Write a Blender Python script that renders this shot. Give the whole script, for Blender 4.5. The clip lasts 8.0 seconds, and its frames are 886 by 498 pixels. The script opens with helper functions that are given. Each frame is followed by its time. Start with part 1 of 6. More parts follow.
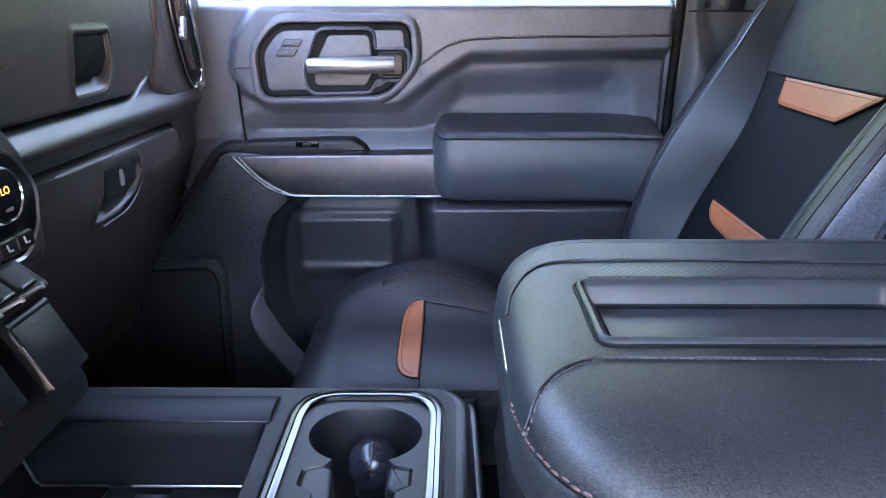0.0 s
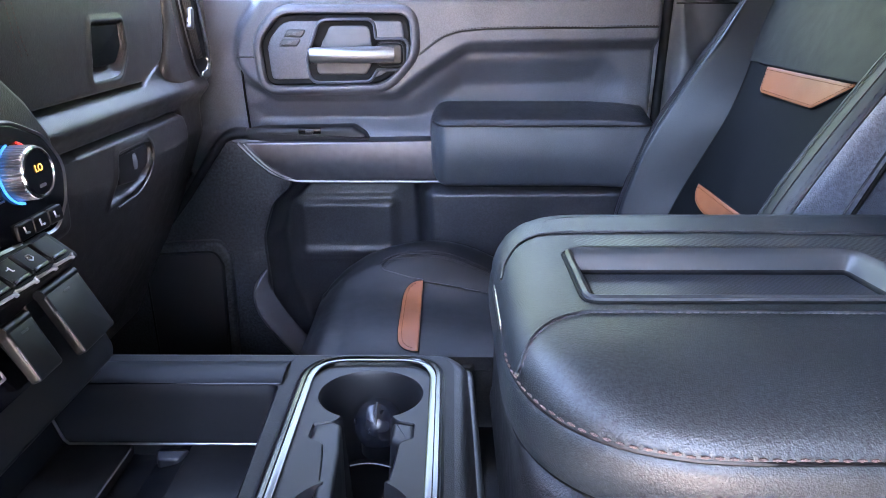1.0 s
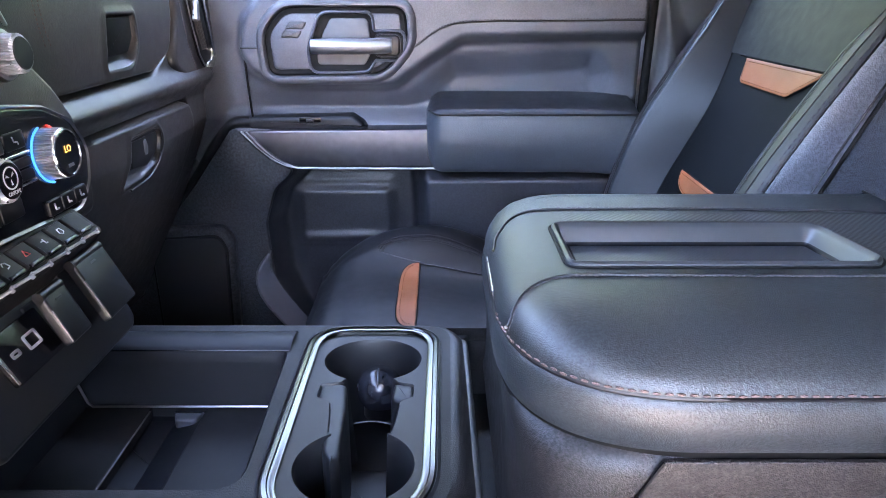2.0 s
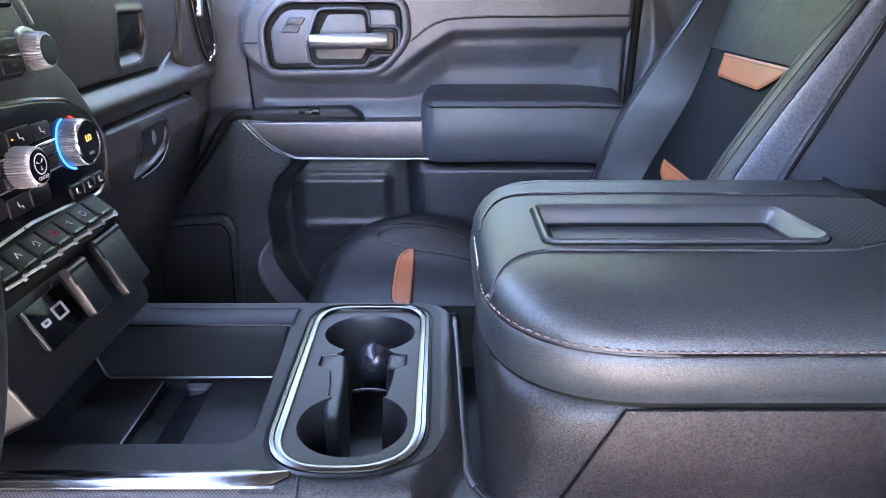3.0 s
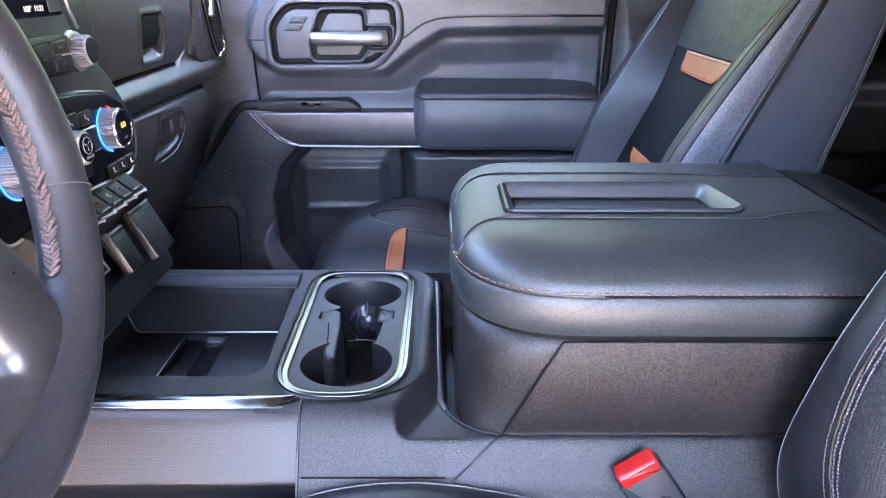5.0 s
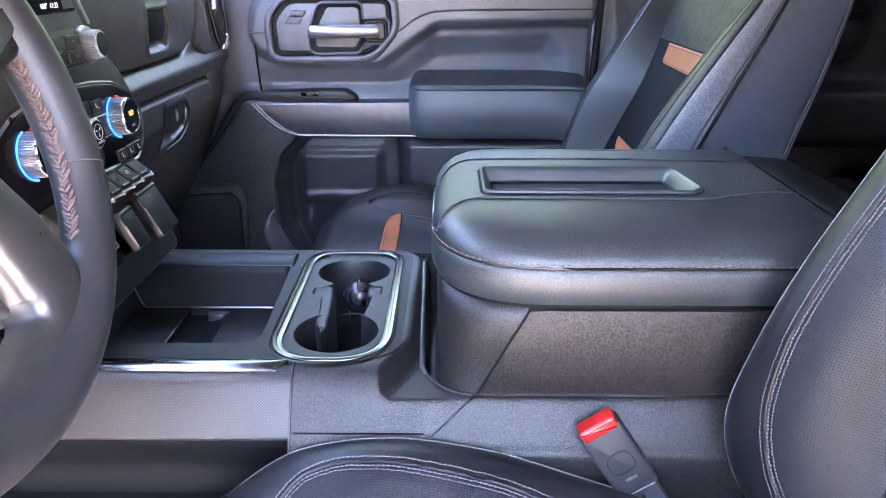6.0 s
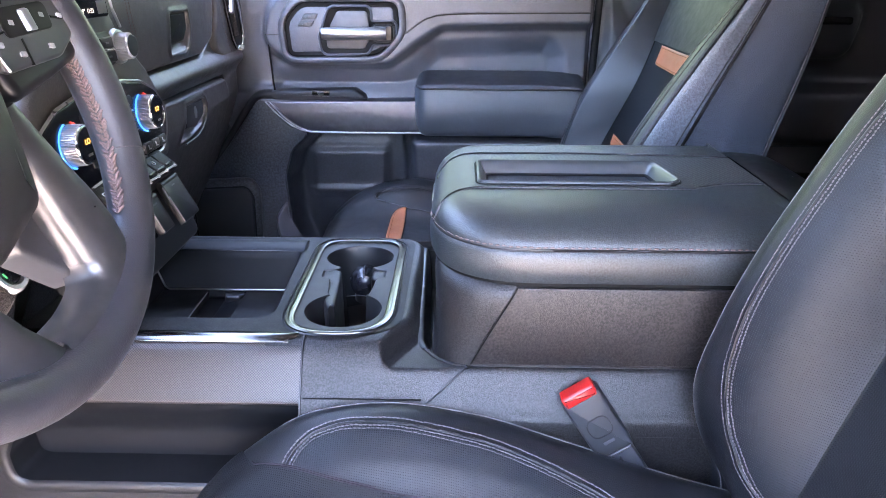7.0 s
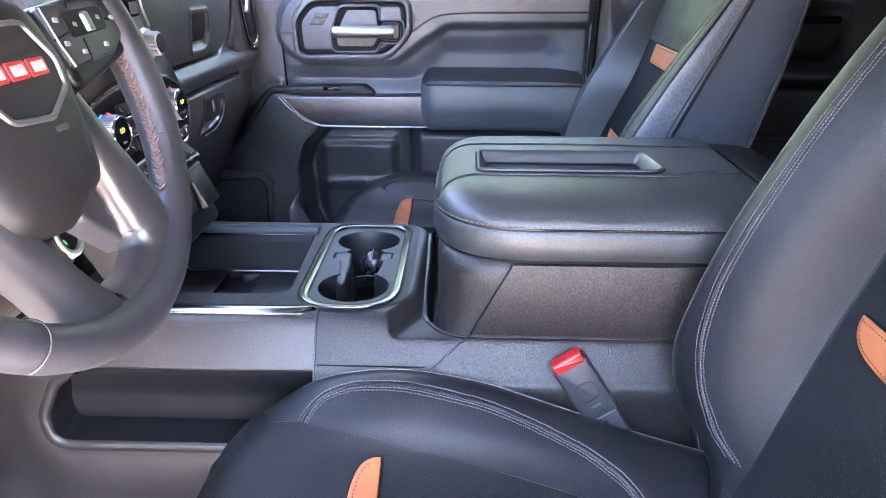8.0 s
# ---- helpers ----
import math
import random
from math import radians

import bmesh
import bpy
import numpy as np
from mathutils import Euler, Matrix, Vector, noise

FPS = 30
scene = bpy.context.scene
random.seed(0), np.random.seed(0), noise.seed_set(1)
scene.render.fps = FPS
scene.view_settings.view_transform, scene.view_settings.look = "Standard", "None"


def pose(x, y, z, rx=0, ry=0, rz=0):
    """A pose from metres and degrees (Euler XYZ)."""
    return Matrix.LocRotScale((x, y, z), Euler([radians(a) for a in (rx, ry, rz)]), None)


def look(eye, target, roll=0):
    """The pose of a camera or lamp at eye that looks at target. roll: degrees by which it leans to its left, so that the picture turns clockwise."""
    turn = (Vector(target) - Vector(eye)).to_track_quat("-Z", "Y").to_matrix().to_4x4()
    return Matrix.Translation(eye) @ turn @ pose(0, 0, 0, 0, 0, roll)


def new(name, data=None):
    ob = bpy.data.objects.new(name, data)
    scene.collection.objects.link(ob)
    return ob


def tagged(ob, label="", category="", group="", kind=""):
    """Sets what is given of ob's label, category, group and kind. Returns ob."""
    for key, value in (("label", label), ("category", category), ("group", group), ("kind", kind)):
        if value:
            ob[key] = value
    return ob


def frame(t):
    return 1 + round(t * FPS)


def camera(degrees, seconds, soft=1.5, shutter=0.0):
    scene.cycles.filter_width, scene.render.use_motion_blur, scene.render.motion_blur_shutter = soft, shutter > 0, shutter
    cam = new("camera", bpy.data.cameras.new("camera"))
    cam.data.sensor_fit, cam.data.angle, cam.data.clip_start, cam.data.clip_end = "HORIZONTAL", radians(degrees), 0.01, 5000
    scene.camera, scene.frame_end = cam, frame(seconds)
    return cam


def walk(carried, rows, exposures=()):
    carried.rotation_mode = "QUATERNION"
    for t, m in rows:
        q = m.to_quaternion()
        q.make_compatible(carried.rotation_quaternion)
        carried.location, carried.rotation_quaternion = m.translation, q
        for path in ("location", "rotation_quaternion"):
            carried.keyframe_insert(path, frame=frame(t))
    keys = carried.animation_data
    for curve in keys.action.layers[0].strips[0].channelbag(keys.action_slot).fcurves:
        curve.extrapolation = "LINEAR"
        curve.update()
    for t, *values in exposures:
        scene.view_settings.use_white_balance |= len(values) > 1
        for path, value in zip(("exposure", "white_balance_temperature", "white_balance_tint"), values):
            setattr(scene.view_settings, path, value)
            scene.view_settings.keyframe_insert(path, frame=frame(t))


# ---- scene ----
cam = camera(66.3, 8.0, soft=0.7)
PATH = [
    (0, (0.01, -0.02, 0.806), (-0.017, 1.863, 0.133), -0.2),
    (0.5, (0.006, -0.046, 0.807), (-0.015, 1.836, 0.131), -0.1),
    (1, (0.007, -0.073, 0.805), (-0.007, 1.804, 0.113), -0.1),
    (1.5, (0.004, -0.102, 0.805), (-0.001, 1.771, 0.105), 0.0),
    (3, (0.011, -0.191, 0.816), (0.023, 1.671, 0.087), 0.1),
    (3.5, (0.017, -0.224, 0.818), (0.028, 1.638, 0.088), 0.1),
    (4, (0.019, -0.255, 0.821), (0.029, 1.606, 0.089), 0.1),
    (4.5, (0.024, -0.287, 0.83), (0.035, 1.573, 0.093), 0.2),
    (6, (0.064, -0.383, 0.846), (0.053, 1.462, 0.075), 0.1),
    (6.5, (0.074, -0.42, 0.852), (0.05, 1.425, 0.082), 0.2),
    (7, (0.079, -0.46, 0.857), (0.041, 1.385, 0.087), 0.2),
    (7.5, (0.083, -0.498, 0.86), (0.035, 1.346, 0.086), 0.2),
    (8, (0.087, -0.539, 0.866), (0.029, 1.303, 0.09), 0.2),
]
EXPOSURE, KELVIN, TINT = 6.02, 7000, 22
walk(cam, [(t, look(eye, target, roll)) for t, eye, target, roll in PATH], [(t, EXPOSURE + d, KELVIN, TINT) for t, d in ((0, -0.28), (1.5, -0.16), (3.0, -0.04), (4.0, 0.02), (8, 0.0))])

# ---- daylight ----
SUN_UP, SUN_ROUND = 54.0, 121.0
world = bpy.data.worlds.new("sky")
scene.world = world
world.use_nodes = True
wn = world.node_tree.nodes
sky = wn.new("ShaderNodeTexSky")
sky.sky_type, sky.sun_disc = "NISHITA", False
sky.sun_elevation, sky.sun_rotation = radians(SUN_UP), radians(SUN_ROUND)
world.node_tree.links.new(sky.outputs[0], wn["Background"].inputs[0])
wn["Background"].inputs[1].default_value = 0.15
sun = new("sun", bpy.data.lights.new("sun", "SUN"))
sun.data.energy, sun.data.angle, sun.data.color = 4.0, radians(0.6), (1.0, 0.94, 0.85)
sun.matrix_world = look((5.0, -3.0, 8.0), (0.0, 0.0, 0.0))


# ---- materials ----
def base_nodes(name, rough=0.5, metal=0.0, spec=0.5):
    m = bpy.data.materials.new(name)
    m.use_nodes = True
    b = m.node_tree.nodes["Principled BSDF"]
    b.inputs["Roughness"].default_value = rough
    b.inputs["Metallic"].default_value = metal
    b.inputs["Specular IOR Level"].default_value = spec
    return m, m.node_tree, b


def tex(nt, kind, scale, coord="Object", **sets):
    """A texture node on object or UV coordinates, both in metres."""
    co = nt.nodes.new("ShaderNodeTexCoord")
    n = nt.nodes.new(kind)
    nt.links.new(co.outputs[coord], n.inputs["Vector"])
    n.inputs["Scale"].default_value = scale
    for k, v in sets.items():
        n.inputs[k].default_value = v
    return n


def math_node(nt, op, a, b):
    n = nt.nodes.new("ShaderNodeMath")
    n.operation = op
    for i, v in enumerate((a, b)):
        if isinstance(v, (int, float)):
            n.inputs[i].default_value = v
        else:
            nt.links.new(v, n.inputs[i])
    return n.outputs[0]


def ramp(nt, fac, lo, hi, c0, c1):
    r = nt.nodes.new("ShaderNodeValToRGB")
    r.color_ramp.elements[0].position, r.color_ramp.elements[1].position = lo, hi
    r.color_ramp.elements[0].color, r.color_ramp.elements[1].color = (*c0, 1), (*c1, 1)
    nt.links.new(fac, r.inputs[0])
    return r.outputs[0]


def bump(nt, b, height, strength, distance):
    n = nt.nodes.new("ShaderNodeBump")
    n.inputs["Strength"].default_value, n.inputs["Distance"].default_value = strength, distance
    nt.links.new(height, n.inputs["Height"])
    nt.links.new(n.outputs[0], b.inputs["Normal"])


def grained(name, col, rough=0.5, grain=900, depth=0.0004, strength=0.5, spread=0.25, spec=0.5, fine=0.0, wear=0.12, speck=0.0):
    """Leather or moulded plastic: pebbled grain, slow changes of tone, uneven gloss, fine random specks."""
    m, nt, b = base_nodes(name, rough, 0.0, spec)
    slow = tex(nt, "ShaderNodeTexNoise", 9.0, Detail=4.0)
    dark, light = [c * (1 - spread) for c in col], [c * (1 + spread) for c in col]
    tone = ramp(nt, slow.outputs[0], 0.3, 0.7, dark, light)
    if speck:
        dots = tex(nt, "ShaderNodeTexNoise", grain * 0.5, Detail=2.0)
        mul = nt.nodes.new("ShaderNodeMix")
        mul.data_type, mul.blend_type = "RGBA", "MULTIPLY"
        mul.inputs["Factor"].default_value = 1.0
        nt.links.new(tone, mul.inputs["A"])
        nt.links.new(ramp(nt, dots.outputs[0], 0.35, 0.65, [1 - speck] * 3, [1 + speck] * 3), mul.inputs["B"])
        tone = mul.outputs["Result"]
    nt.links.new(tone, b.inputs["Base Color"])
    mid = tex(nt, "ShaderNodeTexNoise", 60.0, Detail=5.0)
    r = math_node(nt, "MULTIPLY_ADD", mid.outputs[0], wear * 2)
    r.node.inputs[2].default_value = rough - wear
    nt.links.new(r, b.inputs["Roughness"])
    cells = tex(nt, "ShaderNodeTexVoronoi", grain)
    cells.feature = "SMOOTH_F1"
    h = cells.outputs["Distance"]
    if fine:
        n = tex(nt, "ShaderNodeTexNoise", grain * 1.7, Detail=2.0)
        h = math_node(nt, "ADD", math_node(nt, "MULTIPLY", h, 1 - fine), math_node(nt, "MULTIPLY", n.outputs[0], fine))
    bump(nt, b, h, strength, depth)
    return m


def perforated(name, col, pitch=0.0042, rough=0.5, hole_tone=0.35, depth=0.8, spec=0.20):
    """Leather with rows of small holes, laid along the UV in metres."""
    m, nt, b = base_nodes(name, rough, 0.0, spec)
    v = tex(nt, "ShaderNodeTexVoronoi", 1 / pitch, "UV", Randomness=0.0)
    v.voronoi_dimensions = "2D"
    hole = ramp(nt, v.outputs["Distance"], 0.14, 0.30, (0, 0, 0), (1, 1, 1))
    slow = tex(nt, "ShaderNodeTexNoise", 10.0, Detail=4.0)
    c = ramp(nt, slow.outputs[0], 0.3, 0.7, [k * 0.8 for k in col], [k * 1.25 for k in col])
    mix = nt.nodes.new("ShaderNodeMix")
    mix.data_type = "RGBA"
    nt.links.new(hole, mix.inputs["Factor"])
    mix.inputs["A"].default_value = (*[k * hole_tone for k in col], 1)
    nt.links.new(c, mix.inputs["B"])
    nt.links.new(mix.outputs["Result"], b.inputs["Base Color"])
    bump(nt, b, hole, depth, 0.0006)
    return m


def woven(name, c0, c1, pitch=0.003, rough=0.35, metal=0.0, coord="UV"):
    """A fine two-way weave on the UV in metres."""
    m, nt, b = base_nodes(name, rough, metal)
    ch = tex(nt, "ShaderNodeTexChecker", 1 / pitch, coord)
    ch.inputs["Color1"].default_value, ch.inputs["Color2"].default_value = (*c0, 1), (*c1, 1)
    nt.links.new(ch.outputs[0], b.inputs["Base Color"])
    bump(nt, b, ch.outputs[1], 0.6, 0.0008)
    return m


def plain(name, col, rough=0.4, metal=0.0, spec=0.5, blotch=0.1):
    m, nt, b = base_nodes(name, rough, metal, spec)
    n = tex(nt, "ShaderNodeTexNoise", 70.0, Detail=5.0)
    nt.links.new(ramp(nt, n.outputs[0], 0.3, 0.7, [c * (1 - blotch) for c in col], [min(1, c * (1 + blotch)) for c in col]), b.inputs["Base Color"])
    r = math_node(nt, "MULTIPLY_ADD", n.outputs[0], 0.16)
    r.node.inputs[2].default_value = max(0.02, rough - 0.08)
    nt.links.new(r, b.inputs["Roughness"])
    return m


def glowing(name, col, strength):
    m, nt, b = base_nodes(name, 0.4)
    b.inputs["Base Color"].default_value = (*[c * 0.2 for c in col], 1)
    b.inputs["Emission Color"].default_value = (*col, 1)
    b.inputs["Emission Strength"].default_value = strength
    return m


def cloth(name, col, scale=700):
    m, nt, b = base_nodes(name, 0.9, 0.0, 0.2)
    n = tex(nt, "ShaderNodeTexNoise", scale, Detail=3.0)
    nt.links.new(ramp(nt, n.outputs[0], 0.35, 0.65, [c * 0.45 for c in col], [c * 1.6 for c in col]), b.inputs["Base Color"])
    bump(nt, b, n.outputs[0], 0.6, 0.001)
    return m


LEATHER = grained("black_leather", (0.016, 0.017, 0.020), 0.40, 900, 0.0005, 0.6)
UPPER_LEATHER = grained("upper_seat_leather", (0.0095, 0.0105, 0.0102), 0.50, 700, 0.0004, 0.5, spec=0.2)
WING = grained("slate_leather", (0.0185, 0.0225, 0.0280), 0.42, 900, 0.0003, 0.4, 0.12, spec=0.4)
LEATHER_GREY = grained("grey_black_leather", (0.066, 0.074, 0.094), 0.36, 620, 0.0006, 0.7, speck=0.25)
LEATHER_LID = grained("lid_leather", (0.0225, 0.0265, 0.0285), 0.37, 950, 0.0004, 0.8, spec=0.5, fine=0.2, wear=0.04, speck=0.40)
ARM_LEATHER = grained("armrest_leather", (0.041, 0.047, 0.055), 0.40, 900, 0.0004, 0.5, 0.15, spec=0.45, speck=0.12)
SEAT_EDGE = grained("seat_edge_leather", (0.0085, 0.0090, 0.0108), 0.42, 900, 0.0004, 0.5, spec=0.38)
PERF = perforated("perforated_leather", (0.0100, 0.0118, 0.0152), 0.0026, 0.46, 0.30, 0.9, 0.30)
INSERT = perforated("dark_insert_leather", (0.0080, 0.0088, 0.0102), 0.0028, 0.50, 0.25, 0.9)
INSERT_FINE = perforated("fine_insert_leather", (0.0030, 0.0038, 0.0045), 0.0018, 0.62, 0.75, 0.2, 0.11)
NOSE = perforated("fine_dark_leather", (0.0072, 0.0078, 0.0092), 0.0023, 0.50, 0.3, 0.9)
NOSE_SMOOTH = grained("smooth_dark_leather", (0.0062, 0.0072, 0.0088), 0.48, 900, 0.0003, 0.4, 0.15)
ORANGE = grained("orange_leather", (0.27, 0.082, 0.028), 0.42, 800, 0.0005, 0.5)
SIDE_CLOTH = cloth("grey_side_cloth", (0.046, 0.053, 0.069), 900)
DOOR_SOFT = grained("door_soft_skin", (0.076, 0.079, 0.093), 0.38, 900, 0.0004, 0.5, 0.2, speck=0.16)
DOOR_HARD = grained("door_hard_plastic", (0.0180, 0.0195, 0.0245), 0.36, 420, 0.0012, 1.0, 0.25, fine=0.5, speck=0.7)
DASH = grained("dash_soft_plastic", (0.040, 0.0345, 0.0310), 0.36, 700, 0.0005, 0.5, 0.15, speck=0.2)
CONSOLE = grained("console_plastic", (0.0112, 0.0102, 0.0105), 0.40, 950, 0.0005, 0.85, 0.15, spec=0.34, fine=0.25, speck=0.9)
# console plastic, smoother, and coloured darker to stand for the deck's shade
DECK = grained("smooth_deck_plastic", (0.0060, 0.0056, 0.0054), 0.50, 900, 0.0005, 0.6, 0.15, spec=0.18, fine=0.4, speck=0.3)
CONSOLE_PANEL = grained("coarse_console_plastic", (0.0148, 0.0122, 0.0120), 0.36, 900, 0.0007, 0.9, 0.25, spec=0.42, fine=0.25, speck=0.95)
BIN = plain("satin_bin_plastic", (0.0038, 0.0045, 0.0062), 0.48, 0.0, 0.18)
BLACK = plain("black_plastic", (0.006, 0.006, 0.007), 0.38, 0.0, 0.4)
GLOSS = plain("gloss_black", (0.004, 0.004, 0.005), 0.20, 0.0, 0.4)
TOGGLE = plain("matt_black_switch", (0.0065, 0.0062, 0.0065), 0.50, 0.0, 0.18)
RUBBER = plain("black_rubber", (0.0055, 0.0057, 0.0066), 0.6, 0.0, 0.2)
CHROME = plain("chrome", (0.50, 0.51, 0.50), 0.13, 1.0)
RING = plain("brushed_chrome", (0.084, 0.085, 0.080), 0.18, 1.0)
STRIP = plain("dark_chrome", (0.13, 0.13, 0.128), 0.16, 1.0)
SATIN = plain("satin_silver", (0.34, 0.335, 0.34), 0.30, 1.0)
WHEEL_TRIM = plain("warm_satin_metal", (0.064, 0.063, 0.066), 0.31, 0.6)
TRIM = plain("brushed_dark_trim", (0.125, 0.12, 0.132), 0.38, 0.9)
KNOB = plain("knurled_silver", (0.30, 0.30, 0.31), 0.30, 0.8, blotch=0.04)
LIP = plain("lip_silver", (0.42, 0.42, 0.43), 0.36, 0.5, blotch=0.05)
MESH_TRIM = woven("woven_trim", (0.0085, 0.0068, 0.0060), (0.052, 0.0412, 0.0368), 0.0016, 0.42, 0.0)
CARBON = woven("carbon_pattern_vinyl", (0.0045, 0.005, 0.005), (0.066, 0.070, 0.072), 0.0032, 0.34, 0.0)
THREAD = cloth("grey_thread", (0.112, 0.102, 0.108), 2000)
THREAD_PALE = cloth("pale_thread", (0.26, 0.245, 0.25), 2000)
THREAD_FAINT = cloth("faint_thread", (0.050, 0.046, 0.048), 2000)
THREAD_RUST = cloth("rust_thread", (0.10, 0.034, 0.014), 2000)
THREAD_BROWN = cloth("brown_thread", (0.128, 0.088, 0.080), 2000)
THREAD_DARK = cloth("dark_thread", (0.024, 0.017, 0.022), 2000)
CARPET = cloth("black_carpet", (0.010, 0.010, 0.011), 900)
LINER = cloth("dark_headliner", (0.06, 0.06, 0.062), 900)
GAP = plain("dark_gap", (0.003, 0.003, 0.003), 0.6, 0.0, 0.15)
RED = plain("red_plastic", (0.42, 0.012, 0.010), 0.32)
MARK = plain("white_marking", (0.40, 0.40, 0.42), 0.5)
GREY_MARK = plain("grey_marking", (0.07, 0.07, 0.075), 0.5)
RED_MARK = plain("red_marking", (0.45, 0.04, 0.03), 0.5)
BLUE_GLOW = glowing("blue_ring_light", (0.03, 0.26, 1.0), 0.05)
RED_GLOW = glowing("red_ring_light", (1.0, 0.05, 0.03), 0.03)
AMBER_GLOW = glowing("amber_digits", (1.0, 0.50, 0.10), 0.06)
GREEN_GLOW = glowing("green_ring_light", (0.05, 0.8, 0.25), 0.012)
SCREEN_GLOW = glowing("screen_text", (0.9, 0.85, 0.75), 0.03)
BELT = woven("belt_webbing", (0.10, 0.11, 0.12), (0.16, 0.17, 0.19), 0.0016, 0.7)


# ---- mesh tools ----
from mathutils.geometry import delaunay_2d_cdt


def link_mesh(name, verts, faces, mat, parent=None, label="", angle=38, uv=None, closed=True):
    me = bpy.data.meshes.new(name)
    me.from_pydata([tuple(map(float, v)) for v in verts], [], [tuple(map(int, f)) for f in faces])
    if closed:
        bm = bmesh.new()
        bm.from_mesh(me)
        bmesh.ops.recalc_face_normals(bm, faces=bm.faces)
        bm.to_mesh(me)
        bm.free()
    if uv is not None:
        layer = me.uv_layers.new(name="uv")
        index = np.empty(len(me.loops), dtype=np.int32)
        me.loops.foreach_get("vertex_index", index)
        layer.data.foreach_set("uv", np.asarray(uv, dtype=np.float32)[index].ravel())
    me.polygons.foreach_set("use_smooth", [True] * len(me.polygons))
    me.set_sharp_from_angle(angle=radians(angle))
    me.materials.append(mat)
    ob = new(name, me)
    ob.parent = parent
    if label:
        ob["label"] = label
    return ob


def part(name, bm, mat, parent, label="", angle=38):
    me = bpy.data.meshes.new(name)
    bmesh.ops.recalc_face_normals(bm, faces=bm.faces)
    bm.to_mesh(me)
    bm.free()
    me.polygons.foreach_set("use_smooth", [True] * len(me.polygons))
    me.set_sharp_from_angle(angle=radians(angle))
    me.materials.append(mat)
    ob = new(name, me)
    ob.parent = parent
    if label:
        ob["label"] = label
    return ob


def thing(name, label, category, group="", kind=""):
    return tagged(new(name), label, category, group, kind)


def axes(origin, u, v, w):
    m = Matrix((u, v, w)).transposed().to_4x4()
    m.translation = origin
    return m


def leaning(origin, degrees):
    """A face towards the rear of the cab: u to the passenger side, v up the face, w out of it."""
    c, s = math.cos(radians(degrees)), math.sin(radians(degrees))
    return axes(origin, (0, 1, 0), (-s, 0, c), (c, 0, s))


FLAT = Matrix.Identity(4)
DOORWARD = axes((0, 0, 0), (1, 0, 0), (0, 0, 1), (0, -1, 0))   # u rearward, v up, w towards the driver
REARWARD = axes((0, 0, 0), (0, 1, 0), (0, 0, 1), (1, 0, 0))    # u to the passenger side, v up, w rearward


def fillet(points, seg=6):
    """A closed outline with rounded corners from (u, v, radius)."""
    out, n = [], len(points)
    for i, (x, y, r) in enumerate(points):
        p, a, b = Vector((x, y)), Vector(points[i - 1][:2]), Vector(points[(i + 1) % n][:2])
        da, db = (a - p), (b - p)
        la, lb = da.length, db.length
        da.normalize(), db.normalize()
        half = math.acos(max(-1, min(1, da.dot(db)))) / 2
        if r < 1e-5 or half > 1.56:
            out.append((x, y))
            continue
        d = min(r / math.tan(half), la * 0.49, lb * 0.49)
        for k in range(seg + 1):
            t = k / seg
            q = (p + da * d) * (1 - t) ** 2 + p * 2 * t * (1 - t) + (p + db * d) * t ** 2
            out.append((q.x, q.y))
    return out


def rrect(u0, u1, v0, v1, r, seg=6):
    return fillet([(u0, v0, r), (u1, v0, r), (u1, v1, r), (u0, v1, r)], seg)


def circle(u, v, r, n=32):
    return [(u + r * math.cos(2 * math.pi * k / n), v + r * math.sin(2 * math.pi * k / n)) for k in range(n)]


def resample(points, step, closed=True):
    p = np.array(points, dtype=float)
    if closed:
        p = np.vstack([p, p[:1]])
    d = np.r_[0, np.cumsum(np.linalg.norm(np.diff(p, axis=0), axis=1))]
    n = max(3, int(round(d[-1] / step)))
    s = np.linspace(0, d[-1], n + (0 if closed else 1), endpoint=not closed)
    return np.stack([np.interp(s, d, p[:, k]) for k in range(p.shape[1])], 1)


def outward(points):
    p = np.array(points, dtype=float)
    e = np.roll(p, -1, 0) - np.roll(p, 1, 0)
    e /= np.linalg.norm(e, axis=1)[:, None] + 1e-12
    area = np.sum(p[:, 0] * np.roll(p[:, 1], -1) - np.roll(p[:, 0], -1) * p[:, 1])
    return np.stack([e[:, 1], -e[:, 0]], 1) * (1 if area > 0 else -1)


def moulding(name, outline, profile, m, mat, parent, label="", cap_first=False, cap_last=False, ring=False, angle=38, front=0.0, rear=0.0, far=0.0):
    """Sweeps a profile of (outward offset, height) round a closed outline; front, rear, far: how much less it steps in at those sides."""
    p, nrm = np.array(outline, dtype=float), outward(outline)
    nrm = nrm * (1 - front * np.clip(-nrm[:, :1], 0, 1) ** 1.5) * (1 - rear * np.clip(nrm[:, :1], 0, 1)) * (1 - far * np.clip(nrm[:, 1:], 0, 1))
    verts, faces, n, k = [], [], len(p), len(profile)
    for o, h in profile:
        for (x, y), (a, b) in zip(p, nrm):
            verts.append(m @ Vector((x + o * a, y + o * b, h)))
    for j in range(k if ring else k - 1):
        j2 = (j + 1) % k
        for i in range(n):
            i2 = (i + 1) % n
            faces.append((j * n + i, j * n + i2, j2 * n + i2, j2 * n + i))
    if cap_first:
        faces.append(tuple(range(n))[::-1])
    if cap_last:
        faces.append(tuple((k - 1) * n + i for i in range(n)))
    return link_mesh(name, verts, faces, mat, parent, label, angle)


